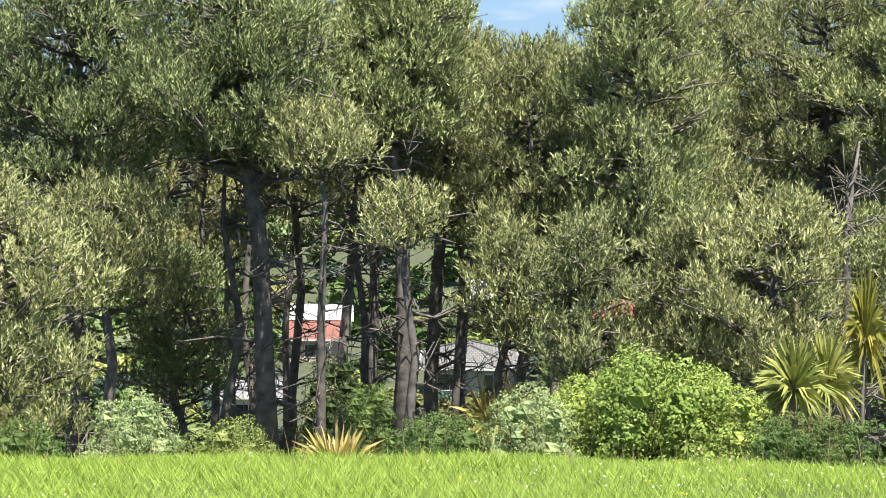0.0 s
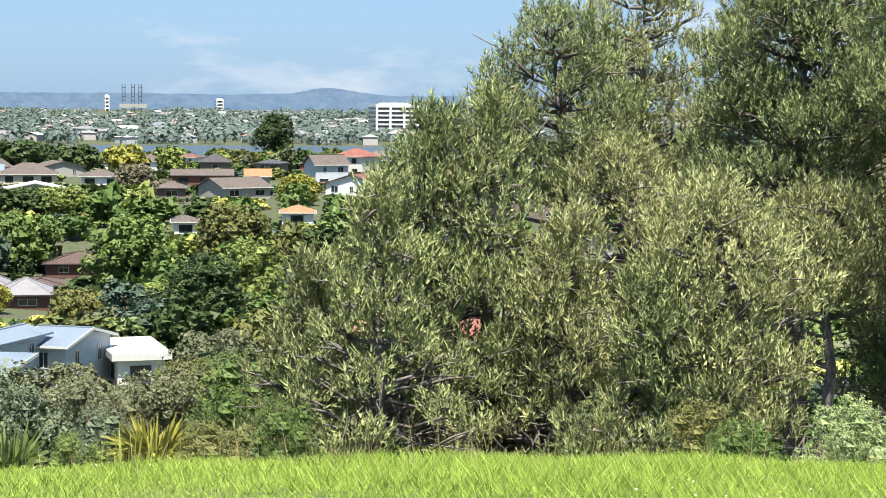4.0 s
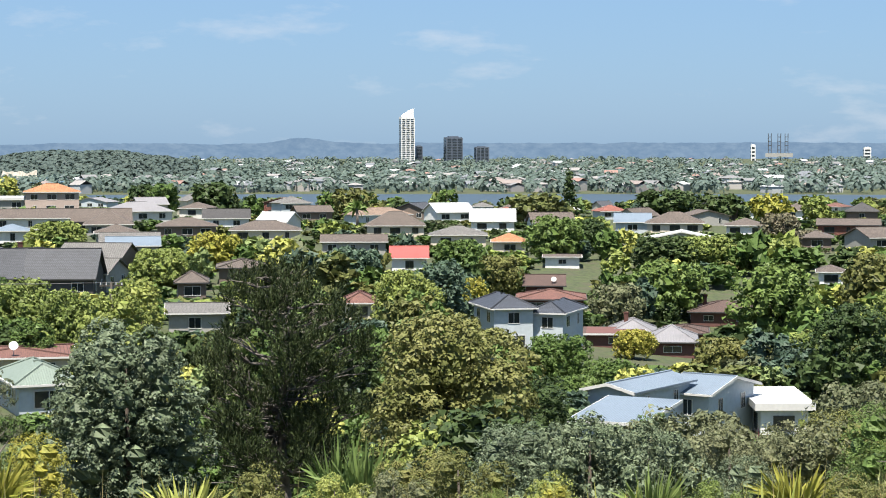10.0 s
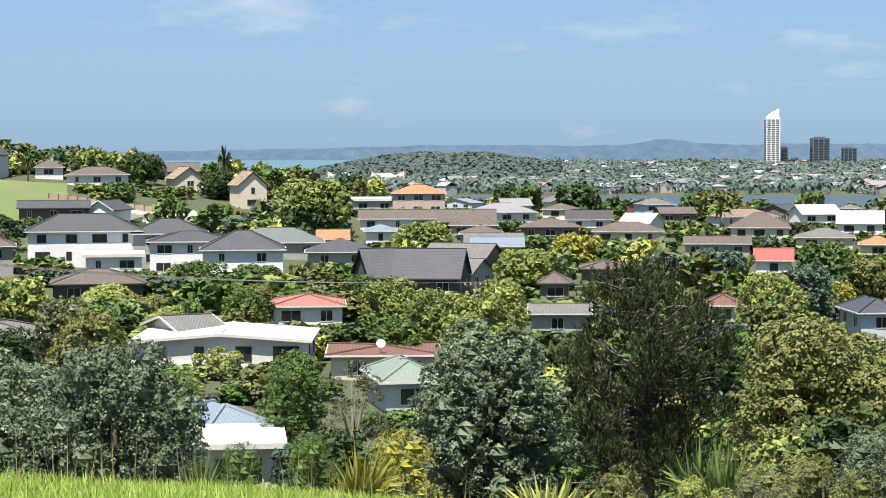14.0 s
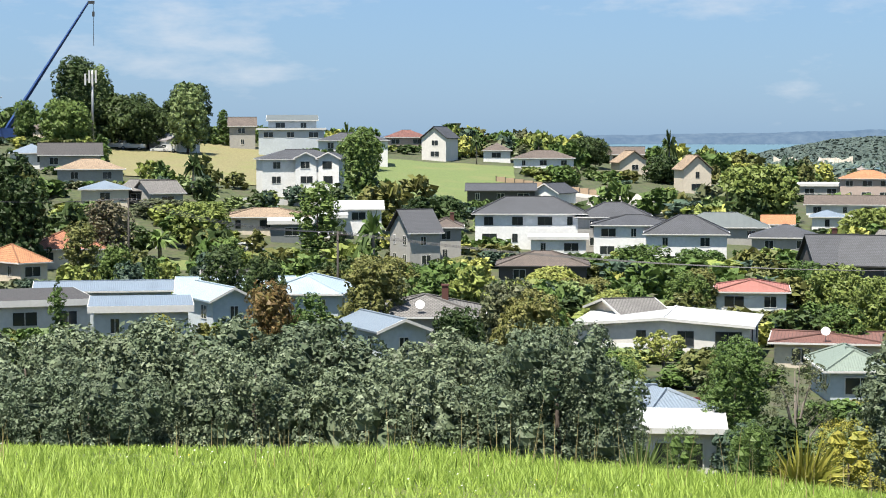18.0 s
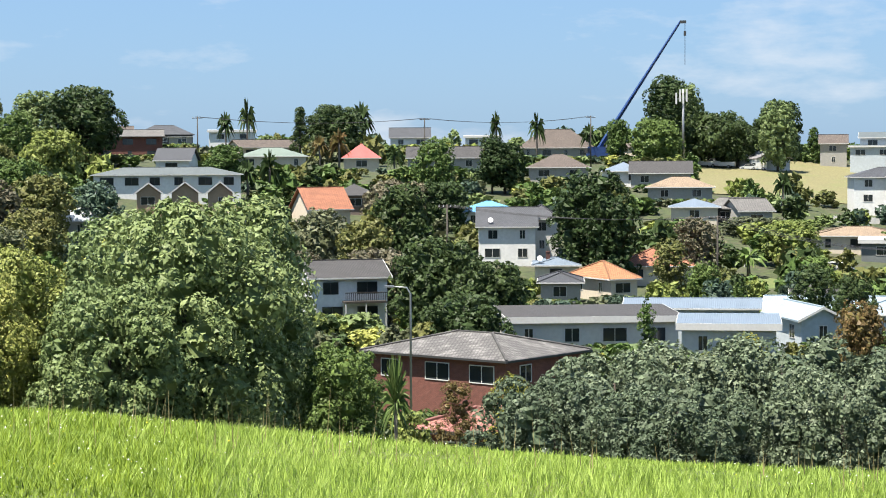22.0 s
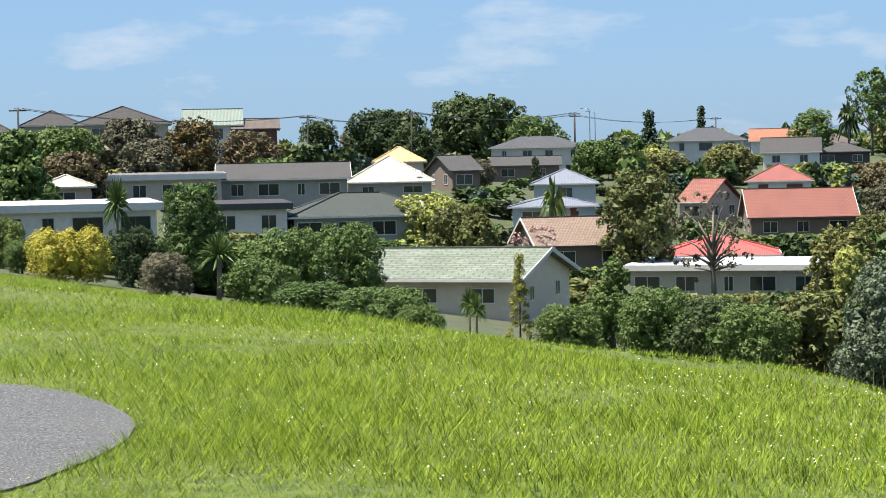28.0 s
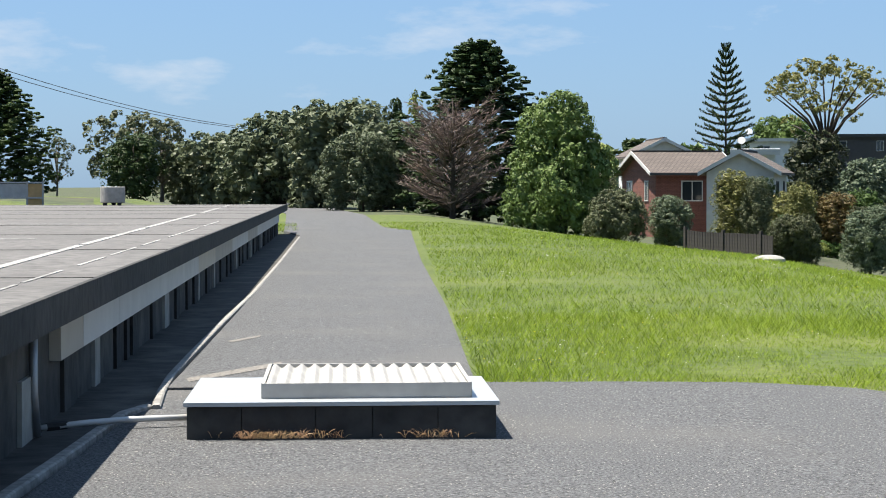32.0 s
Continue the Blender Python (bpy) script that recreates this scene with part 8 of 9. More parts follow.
def vehicle(az, r, turn, kind, paint, label):
    """A parked car, van or small truck, nose towards +y."""
    p = spot(az, r)
    ob = new({"car": "car", "van": "van", "truck": "truck"}[kind])
    ob.matrix_basis = pose(p.x, p.y, p.z + 0.03, 0, 0, az + turn)
    if kind == "car":
        w, prof = 0.87, [(-2.1, 0.3), (2.1, 0.3), (2.15, 0.72), (1.15, 0.88), (0.55, 1.38), (-1.0, 1.42), (-1.75, 0.95), (-2.12, 0.85)]
        glass = [(1.02, 0.92), (0.53, 1.32), (-0.98, 1.36), (-1.6, 0.96)]
    elif kind == "van":
        w, prof = 0.95, [(-2.4, 0.35), (2.4, 0.35), (2.45, 0.9), (1.75, 1.1), (1.2, 1.9), (-2.3, 2.0), (-2.42, 1.2)]
        glass = [(1.6, 1.15), (1.15, 1.8), (0.3, 1.8), (0.3, 1.15)]
    else:
        w, prof = 1.05, [(-3.2, 0.6), (3.0, 0.5), (3.05, 1.2), (2.7, 2.3), (1.4, 2.35), (1.4, 1.1), (-3.2, 1.1)]
        glass = [(2.95, 1.35), (2.65, 2.15), (1.7, 2.15), (1.7, 1.35)]
    m = len(prof)
    vs = [(-w, y, z) for y, z in prof] + [(w, y, z) for y, z in prof]
    fs = [tuple(range(m)), tuple(range(2 * m - 1, m - 1, -1))] + [(q, q + m, (q + 1) % m + m, (q + 1) % m) for q in range(m)]
    part("body", mesh_of("body", vs, fs, paint), ob)
    for sx in (-1, 1):
        g = [(sx * (w + 0.012), y, z) for y, z in glass] + [(sx * (w - 0.05), y, z) for y, z in glass]
        part("side_window", mesh_of("side_window", g, [(0, 1, 2, 3), (7, 6, 5, 4), (0, 4, 5, 1), (1, 5, 6, 2), (2, 6, 7, 3), (3, 7, 4, 0)], GLASS), ob)
    if kind == "truck":
        part("deck_box", mesh_of("deck_box", *box(-1.1, 1.1, -3.2, 1.2, 1.1, 1.5), paint), ob)
    L_ = prof[1][0]
    for y in (-L_ * 0.62, L_ * 0.64):
        for x in (-w + 0.1, w - 0.1):
            wheel(ob, x, y, 0.32 if kind == "car" else 0.4, 0.22)
    return tagged(ob, label, kind)


def pole(az, r, top, arms=1, lamp=False):
    p = spot(az, r)
    h = max(3.0, level(top, r) - p.z)
    ob = new("street_lamp" if lamp else "power_pole")
    ob.matrix_basis = pose(p.x, p.y, p.z, 0, 0, az)
    if lamp:
        part("post", mesh_of("post", *tube([(0, 0, -0.3), (0, 0, h - 0.5), (-0.25, 0, h - 0.08), (-1.2, 0, h)], [0.09, 0.07, 0.055, 0.045], 7), METAL, True), ob)
        part("lamp_head", mesh_of("lamp_head", *box(-1.75, -1.1, -0.14, 0.14, h - 0.06, h + 0.07), METAL), ob)
        return tagged(ob, "grey steel street lamp with curved arm", "street lamp")
    part("post", mesh_of("post", *tube([(0, 0, -0.3), (0, 0, h)], [0.16, 0.11], 8), TIMBER, True), ob)
    for q in range(arms):
        part("crossarm", mesh_of("crossarm", *box(-1.1, 1.1, -0.08, 0.08, h - 0.45 - q * 0.9, h - 0.3 - q * 0.9), TIMBER), ob)
    for x in (-1.0, -0.45, 0.45, 1.0):
        part("insulator", mesh_of("insulator", *tube([(x, 0, h - 0.3), (x, 0, h - 0.08)], [0.06, 0.04], 6), WHITEP), ob)
    tagged(ob, "dark timber power pole with crossarms", "power pole")
    return (p + Vector((0, 0, h - 0.1)), az)


CABLE = surface("black_cable", (0.03, 0.03, 0.035), 0.6, vary=0.1)


def wires(ends, count=2, sag=1.2, thick=0.035):
    for (a, aa), (b, ab) in zip(ends, ends[1:]):
        for q in range(count):
            o = (q - (count - 1) / 2) * 0.9
            da, db = Vector((math.cos(radians(aa)), math.sin(radians(aa)), 0)) * o, Vector((math.cos(radians(ab)), math.sin(radians(ab)), 0)) * o
            pts = [tuple((a + da).lerp(b + db, s / 10) - Vector((0, 0, sag * 4 * s / 10 * (1 - s / 10)))) for s in range(11)]
            tagged(new("power_line", mesh_of("power_line", *tube(pts, [thick] * 11, 4), CABLE)), "thin black overhead power line", "cable", group="overhead lines")



crane = new("mobile_crane")
cp = spot(74.27, 500)
crane.matrix_basis = pose(cp.x, cp.y, cp.z, 0, 0, 74.27)
cz = cp.z
bx, bz = 500 * radians(2.336), level(3.710, 500) - cz
by = 1.9
carrier = part("carrier", mesh_of("carrier", *box(-3.0, 5.2, -1.4, 1.4, 0.7, 1.7), BLUE), crane)
part("cab", mesh_of("cab", *box(4.0, 5.6, -1.4, 1.4, 1.7, 3.1), BLUE), crane)
part("superstructure", mesh_of("superstructure", *box(-2.6, 1.8, -1.3, 1.3, 1.72, 3.4), BLUE), crane)
part("counterweight", mesh_of("counterweight", *box(-3.4, -2.0, -1.3, 1.3, 1.75, 3.0), DARKTRIM), crane)
for q in (-2.2, -0.8, 2.2, 3.8):
    for s in (-1.3, 1.3):
        ty = part("wheel", mesh_of("wheel", *tube([(q, s - 0.25, 0.65), (q, s + 0.25, 0.65)], [0.65, 0.65], 12), BLACK), crane)
steps = [(0.0, 0.62), (0.34, 0.5), (0.62, 0.4), (1.0, 0.28)]
for (s0, w0), (s1, w1) in zip(steps, steps[1:]):
    part("boom_section", mesh_of("boom_section", *tube([(-0.5 + (bx + 0.5) * s0, 0, by + (bz - by) * s0), (-0.5 + (bx + 0.5) * s1, 0, by + (bz - by) * s1)], [w0, w1], 4), BLUE), crane)
part("ram", mesh_of("ram", *tube([(1.6, 0, 2.2), (-0.5 + (bx + 0.5) * 0.22, 0, by + (bz - by) * 0.2)], [0.25, 0.2], 8), METAL), crane)
hx, hz_ = bx + 1.1, level(2.478, 500) - cz
part("boom_head", mesh_of("boom_head", *box(bx - 0.2, bx + 1.4, -0.3, 0.3, bz - 0.5, bz + 0.2), DARKTRIM), crane)
part("hoist_rope", mesh_of("hoist_rope", *tube([(hx, 0, bz), (hx, 0, hz_)], [0.07, 0.07], 5), CABLE), crane)
part("hook_block", mesh_of("hook_block", *box(hx - 0.3, hx + 0.3, -0.2, 0.2, bz - 3.6, bz - 2.4), DARKTRIM), crane)
tagged(crane, "blue mobile crane with long raised boom on the ridge", "crane")

mast = new("antenna_mast")
mp_ = spot(71.86, 470)
mast.matrix_basis = pose(mp_.x, mp_.y, mp_.z, 0, 0, 71.86)
mh = level(1.788, 470) - mp_.z
part("post", mesh_of("post", *tube([(0, 0, -0.3), (0, 0, mh)], [0.38, 0.24], 10), METAL, True), mast)
for a, x in enumerate((-1.6, -0.7, 0.0, 0.8)):
    part("antenna", mesh_of("antenna", *box(x - 0.2, x + 0.2, -0.7, -0.45, mh - 3.4 + 0.5 * (a % 2), mh - 0.8 + 0.8 * (a % 2)), WHITEP), mast)
part("bracket", mesh_of("bracket", *box(-1.7, 0.9, -0.45, 0.1, mh - 2.3, mh - 2.0), METAL), mast)
tagged(mast, "tall grey antenna mast with white panels", "mast")
ends = [pole(107.72, 380, 1.55), pole(103.05, 390, 1.36), pole(99.06, 400, 1.20)]
wires(ends)
ends = [pole(85.70, 420, 1.10), pole(79.23, 440, 1.03), pole(74.48, 470, 1.06)]
wires(ends)
ends = [pole(118.81, 250, 1.83), pole(110.70, 270, 1.50), pole(107.73, 330, 1.53), pole(103.07, 380, 1.43)]
wires(ends)
ends = [pole(78.61, 250, -1.45), pole(70.90, 250, -1.80), pole(64.97, 210, -2.78), pole(48.33, 190, -3.81)]
wires(ends, 3, 1.0, 0.025)
ends = [(spot(150, 90) + Vector((0, 0, 8.2)), 150), (spot(139.5, 150) + Vector((0, 0, 6.6)), 139), (spot(127.5, 160) + Vector((0, 0, 6.0)), 127)]
wires(ends, 2, 0.6, 0.02)
pole(79.70, 135, -3.80, lamp=True)
pole(102.48, 380, 1.44, lamp=True)
pole(102.63, 390, 1.53, lamp=True)
vehicle(71.22, 480, 80, "truck", WHITEP, "white truck parked on the ridge field")
vehicle(70.78, 480, 80, "truck", WHITEP, "white truck parked on the ridge field")
vehicle(69.77, 480, 80, "van", WHITEP, "white van parked on the ridge field")
vehicle(70.01, 480, 80, "car", WHITEP, "white car parked on the ridge field")
vehicle(68.00, 310, 85, "car", WHITEP, "white car parked by the glass-fronted house")
vehicle(67.73, 310, 85, "car", WHITEP, "white car parked by the glass-fronted house")
vehicle(67.47, 310, 85, "car", WHITEP, "white car parked by the glass-fronted house")
vehicle(68.24, 310, 85, "car", WHITEP, "white car parked by the glass-fronted house")
vehicle(72.91, 430, 80, "van", WHITEP, "white van parked beside the ridge houses")
DRY = surface("dry_grass", (0.21, 0.19, 0.085), 0.95, grain=2, vary=0.3, wear=0.15, wearcol=(0.17, 0.20, 0.06), bump=0.3)
LAWN = surface("mown_grass", (0.13, 0.175, 0.05), 0.95, grain=3, vary=0.3, wear=0.1, wearcol=(0.19, 0.19, 0.07), bump=0.3)
patch("field_dry", 71.54, 66.3, 405, 520, DRY, "dry yellow grass field on the ridge", "field", 0.15, wob=0.15)
patch("field_green", 64.75, 59.89, 395, 500, LAWN, "mown green slope on the ridge", "field", 0.15, wob=0.15)
patch("lawn_slope", 56.14, 55.11, 205, 262, LAWN, "steep green lawn between the houses", "lawn", 0.12, wob=0.1)
patch("lawn_court", 70.33, 68.88, 262, 300, LAWN, "small green lawn by the parked cars", "lawn", 0.12, wob=0.1)


# ---- covered reservoir, path and hatch by the lawn (x to its right, y along its edge) ----
SITE = pose(0, 0, 0, 0, 0, 136)
ASPHALT = surface("asphalt", (0.115, 0.117, 0.121), 0.95, grain=60, vary=0.95, wear=0.45, wearcol=(0.155, 0.15, 0.145), bump=0.9)
# Shade is put into this concrete's dark base colour, besides its random stains.
SHADECON = surface("shaded_stained_concrete", (0.05, 0.047, 0.043), 0.95, grain=5, vary=0.5, wear=1.6, wearcol=(0.16, 0.15, 0.13), bump=0.5)
BLACKCON = surface("near_black_concrete", (0.028, 0.027, 0.026), 0.95, grain=8, vary=0.5, wear=1.3, wearcol=(0.06, 0.057, 0.053), bump=0.5)
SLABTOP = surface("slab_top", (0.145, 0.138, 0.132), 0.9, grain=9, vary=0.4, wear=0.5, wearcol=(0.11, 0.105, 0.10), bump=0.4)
KERBCON = surface("worn_kerb_concrete", (0.33, 0.32, 0.30), 0.9, grain=14, vary=0.4, wear=1.5, wearcol=(0.18, 0.17, 0.16), bump=0.4)
LINEP = surface("worn_white_line", (0.42, 0.41, 0.39), 0.8, grain=12, vary=0.4)


def on_site(name, me, label, category, kind=""):
    ob = new(name, me)
    ob.matrix_basis = SITE
    return tagged(ob, label, category, kind=kind)


def site_height(x, y):
    cut = 0.3 * min(1, max(0, -x / 0.8)) * min(1, max(0, (y - 4) / 2)) * min(1, max(0, (65 - y) / 1.5))
    return float(height(136 - math.degrees(math.atan2(x, y)), math.hypot(x, y))) + cut


def sheet(name, left, right, lift, mat, label, category, flat=False):
    """A paved strip between two edge lines that have the same number of points, with a skirt down to the ground."""
    vs, fs, n, m = [], [], len(left), 8
    for (x0, y0), (x1, y1) in zip(left, right):
        for q in range(m + 1):
            x, y = x0 + (x1 - x0) * q / m, y0 + (y1 - y0) * q / m
            z = max(site_height(x, y), 0.0 if flat else -9) + lift
            vs.append((x, y, z))
    for a in range(n - 1):
        for q in range(m):
            o = a * (m + 1) + q
            fs.append((o, o + 1, o + m + 2, o + m + 1))
    rim = [q for q in range(m + 1)] + [a * (m + 1) + m for a in range(1, n)] + [(n - 1) * (m + 1) + q for q in range(m - 1, -1, -1)] + [a * (m + 1) for a in range(n - 2, 0, -1)]
    k = len(vs)
    vs += [(vs[i][0], vs[i][1], vs[i][2] - 0.3) for i in rim]
    fs += [(rim[i], k + i, k + (i + 1) % len(rim), rim[(i + 1) % len(rim)]) for i in range(len(rim))]
    return on_site(name, mesh_of(name, vs, fs, mat), label, category, "structure")


def polar(az, r):
    return (r * math.sin(radians(136 - az)), r * math.cos(radians(136 - az)))


def edge(points, n):
    d = [0.0]
    for (a, b), (c, e) in zip(points, points[1:]):
        d.append(d[-1] + math.hypot(c - a, e - b))
    s = np.linspace(0, d[-1], n)
    return list(zip(np.interp(s, d, [p[0] for p in points]), np.interp(s, d, [p[1] for p in points])))


def edge_y(points, n):
    ys = np.concatenate([np.linspace(points[0][1], 66, n - 25), np.linspace(66.5, points[-1][1], 25)])
    return list(zip(np.interp(ys, [p[1] for p in points], [p[0] for p in points]), ys))


outer = [polar(a, r) for a, r in ((116.45, 12.7), (116.6, 13.3), (117.2, 14.0), (118.2, 14.8), (119.65, 15.4), (121.5, 15.8), (124.2, 16.0), (128, 15.9), (132.1, 15.75), (136, 15.7), (140.95, 15.35))]
inner = [polar(a, r) for a, r in ((116.45, 12.6), (116.7, 12.0), (117.5, 11.35), (119.65, 10.3), (122, 9.8), (124.5, 9.5), (128, 8.5), (134, 6.5), (142, 5.2), (150, 4.8), (157.8, 4.86))]
pad = sheet("pavement_pad", edge(inner, 40), edge(outer, 40), 0.055, ASPHALT, "grey chip-seal asphalt turning pad", "asphalt")
path_l = [(-1.3, 15.2), (-1.22, 25), (-1.17, 40), (-1.15, 60), (-1.8, 66), (-2.8, 107), (-7, 160), (-14, 200)]
path_r = [(1.05, 15.2), (1.35, 25), (1.65, 40), (2.2, 60), (2.43, 67.5), (1.6, 67.8), (1.3, 100), (-2.4, 160), (-9, 200)]
sheet("pavement_path", edge_y(path_l, 70), edge_y(path_r, 70), 0.075, ASPHALT, "straight grey asphalt path beside the reservoir", "path", flat=False)

res = new("reservoir_slab")
res.matrix_basis = SITE
X0, XW, Y0, Y1, ZT = -48.0, -1.74, 1.0, 64.0, 0.95
WX = XW - 0.2
part("roof_slab", mesh_of("roof_slab", *box(X0, XW + 0.06, Y0, Y1, ZT - 0.17, ZT), SLABTOP), res, "flat stained grey concrete roof with worn lines")
part("edge_beam", mesh_of("edge_beam", *box(XW + 0.062, XW + 0.10, Y0, Y1 + 0.04, ZT - 0.19, ZT + 0.012), BLACKCON), res, "near-black concrete edge")
# the wall's dark colour carries the shade of its unlit side
part("wall", mesh_of("wall", *box(X0, WX, Y0 + 0.1, Y1 - 0.1, -0.7, ZT - 0.17), SHADECON), res)
y, prng = 13.45, random.Random(3)
while y < 62:
    ln = prng.choice((1.2, 1.2, 2.4, 3.6, 4.8))
    ln = min(ln, 62.5 - y)
    pm = prng.choice((WALLMAT["offwhite"], WALLMAT["tanwall"], WALLMAT["cream"], WALLMAT["offwhite"]))
    part("panel", mesh_of("panel", *box(WX, WX + 0.08, y + 0.01, y + ln - 0.01, 0.42, 0.71), pm), res)
    part("panel_rail", mesh_of("panel_rail", *box(WX, WX + 0.09, y, y + ln, 0.712, 0.75), SHADECON), res)
    y += ln
y = 3.0
while y < 62:
    ln = prng.uniform(0.2, 0.6)
    part("pilaster", mesh_of("pilaster", *box(WX, WX + 0.03, y, y + ln, -0.3, 0.41), prng.choice((CONCRETE, SHADECON, BLACKCON, BLACKCON))), res)
    y += ln + prng.uniform(0.15, 1.6)
at_line = lambda y: -2.68 - 0.62 * (y - 17) / 42
y = 14.0
while y < 61:
    ln = min(prng.uniform(3, 9), 62 - y)
    vs = [(at_line(q) + s, q, z) for z in (ZT, ZT + 0.006) for q in (y, y + ln) for s in (-0.045, 0.045)]
    part("line_marking", mesh_of("line_marking", vs, [(4, 5, 7, 6), (0, 2, 3, 1), (0, 1, 5, 4), (1, 3, 7, 5), (3, 2, 6, 7), (2, 0, 4, 6)], LINEP), res)
    y += ln + prng.choice((0.2, 0.3, 2.2))
y = 11.0
while y < 34:
    ln = prng.uniform(1, 4)
    part("line_marking", mesh_of("line_marking", *box(-2.1, -2.07, y, y + ln, ZT, ZT + 0.005), LINEP), res)
    y += ln + prng.uniform(0.1, 1.2)
for y in (24.0, 33.0, 47.0):
    part("line_marking", mesh_of("line_marking", *box(-7.5, -3.6, y, y + 0.12, ZT, ZT + 0.005), LINEP), res)
for y in np.arange(8, 64, 6.0):
    part("slab_joint", mesh_of("slab_joint", *box(-30, XW + 0.05, y, y + 0.025, ZT, ZT + 0.004), BLACKCON), res)
tagged(res, "long low flat-roofed concrete reservoir with near-black edge and pale panels", "reservoir")

# The channel's dark colour stands in for the shadow between wall and kerb.
on_site("gutter_channel", mesh_of("gutter_channel", *box(WX - 0.05, -1.22, 2.0, 63.5, -0.5, 0.015), SHADECON), "concrete gutter along the wall, shadow put into its dark colour", "gutter", "structure")


def kerb(points, half, z0, z1, mat, label):
    vs, fs = [], []
    for q, (x, y) in enumerate(points):
        vs += [(x - half, y, z0), (x - half, y, z1 - 0.01), (x - half + 0.012, y, z1), (x + half - 0.012, y, z1), (x + half, y, z1 - 0.01), (x + half, y, z0)]
        if q:
            o = q * 6
            fs += [(o - 6 + s, o + s, o + s + 1, o - 5 + s) for s in range(5)]
    o = len(vs) - 6
    fs += [(5, 4, 3, 2, 1, 0), tuple(range(o, o + 6))]
    on_site("kerb", mesh_of("kerb", vs, fs, mat), label, "kerb", "structure")


kerb([(-1.27, 13.9), (-1.33, 15.0), (-1.36, 16.2), (-1.35, 18), (-1.31, 22.3), (-1.22, 28.4), (-1.17, 40), (-1.15, 58.5)], 0.032, -0.3, 0.07, KERBCON, "narrow pale concrete gutter kerb")
kerb([(-1.80, 5), (-1.66, 10.1), (-1.58, 11.3), (-1.51, 12.6), (-1.46, 13.5), (-1.34, 13.95)], 0.04, -0.3, 0.07, KERBCON, "worn pale concrete gutter kerb by the hatch")

hatch = new("hatch_plinth")
hatch.matrix_basis = SITE
STEEL = surface("pale_sheet_steel", (0.60, 0.63, 0.65), 0.35, 0.3, grain=3, vary=0.08)
# core and facing take a dark colour that holds the front's shade
part("core", mesh_of("core", *box(-0.91, 0.94, 12.24, 13.72, 0, 0.245), SHADECON), hatch)
for x0, x1, m_ in ((-0.93, -0.6, SHADECON), (-0.595, -0.15, SHADECON), (-0.145, 0.2, SHADECON), (0.205, 0.6, SHADECON), (0.605, 0.96, SHADECON)):
    part("facing_slab", mesh_of("facing_slab", *box(x0, x1, 12.2, 12.25, 0, 0.24), m_), hatch)
part("cover_plate", mesh_of("cover_plate", *box(-0.95, 0.98, 12.18, 13.76, 0.245, 0.27), STEEL), hatch, "pale sheet-steel cover plate")
vs, fs, nrib = [], [], 14
xs_ = np.linspace(-0.46, 0.80, nrib * 8 + 1)
for x in xs_:
    z = 0.352 + 0.014 * math.sin((x + 0.46) / 1.26 * nrib * 2 * math.pi)
    vs += [(x, 12.40, 0.272), (x, 12.40, z), (x, 13.72, z), (x, 13.72, 0.272)]
for q in range(len(xs_) - 1):
    o = q * 4
    fs += [(o, o + 4, o + 5, o + 1), (o + 1, o + 5, o + 6, o + 2), (o + 2, o + 6, o + 7, o + 3)]
fs += [(0, 1, 2, 3), (len(vs) - 1, len(vs) - 2, len(vs) - 3, len(vs) - 4)]
LID = surface("weathered_grp", (0.47, 0.455, 0.425), 0.75, grain=7, vary=0.12, wear=1.5, bump=0.1)
lid = part("lid", mesh_of("lid", vs, fs, LID), hatch, "off-white corrugated hatch lid")
for x0, x1, y0, y1 in ((-0.48, 0.82, 12.375, 12.398), (-0.48, 0.82, 13.722, 13.745), (-0.485, -0.462, 12.40, 13.72), (0.802, 0.825, 12.40, 13.72)):
    part("lid_rim", mesh_of("lid_rim", *box(x0, x1, y0, y1, 0.272, 0.366), LID), lid)
tagged(hatch, "low concrete hatch plinth with shade-darkened sides and ribbed lid on the asphalt", "hatch")

pipe = new("drain_pipe")
pipe.matrix_basis = SITE
part("pipe", mesh_of("pipe", *tube([(-0.93, 12.9, 0.10), (-1.35, 12.8, 0.10), (-1.6, 12.72, 0.09), (-1.9, 12.6, 0.07)], [0.02] * 4, 8), WHITEP, True), pipe)
part("downpipe", mesh_of("downpipe", *tube([(-1.89, 12.55, 0.03), (-1.9, 12.5, 0.3), (-1.9, 12.5, 0.76)], [0.03] * 3, 8), METAL, True), pipe, "grey vertical downpipe")
part("joint", mesh_of("joint", *tube([(-1.72, 12.68, 0.083), (-1.84, 12.63, 0.075)], [0.027, 0.027], 8), BLACK), pipe)
tagged(pipe, "thin white drain pipe from wall to hatch", "pipe")

crng = np.random.default_rng(12)


def grit(name, n, x0, x1, y0, y1, size, lift, mat, label, category):
    """Loose small chips lying on the paving."""
    c = np.stack([crng.uniform(x0, x1, n), crng.uniform(y0, y1, n)], 1)
    c = np.array([(x, y, site_height(x, y) + lift) for x, y in c])
    v, f = cores(c, np.stack([crng.uniform(*size, n), crng.uniform(*size, n), crng.uniform(0.2, 0.5, n) * size[0]], 1), crng)
    on_site(name, mesh_of(name, v, f, mat), label, category, "stuff")


grit("stone_chips", 9000, -1.3, 4.6, 9.4, 15.4, (0.003, 0.008), 0.058, CONCRETE, "pale stone chips and petals on the asphalt", "gravel")
grit("stone_chips", 160, -1.05, 1.0, 16, 30, (0.006, 0.016), 0.08, CONCRETE, "pale chips scattered over the path", "gravel")
WORN = surface("worn_asphalt", (0.21, 0.195, 0.175), 0.95, grain=30, vary=0.5, bump=0.3)
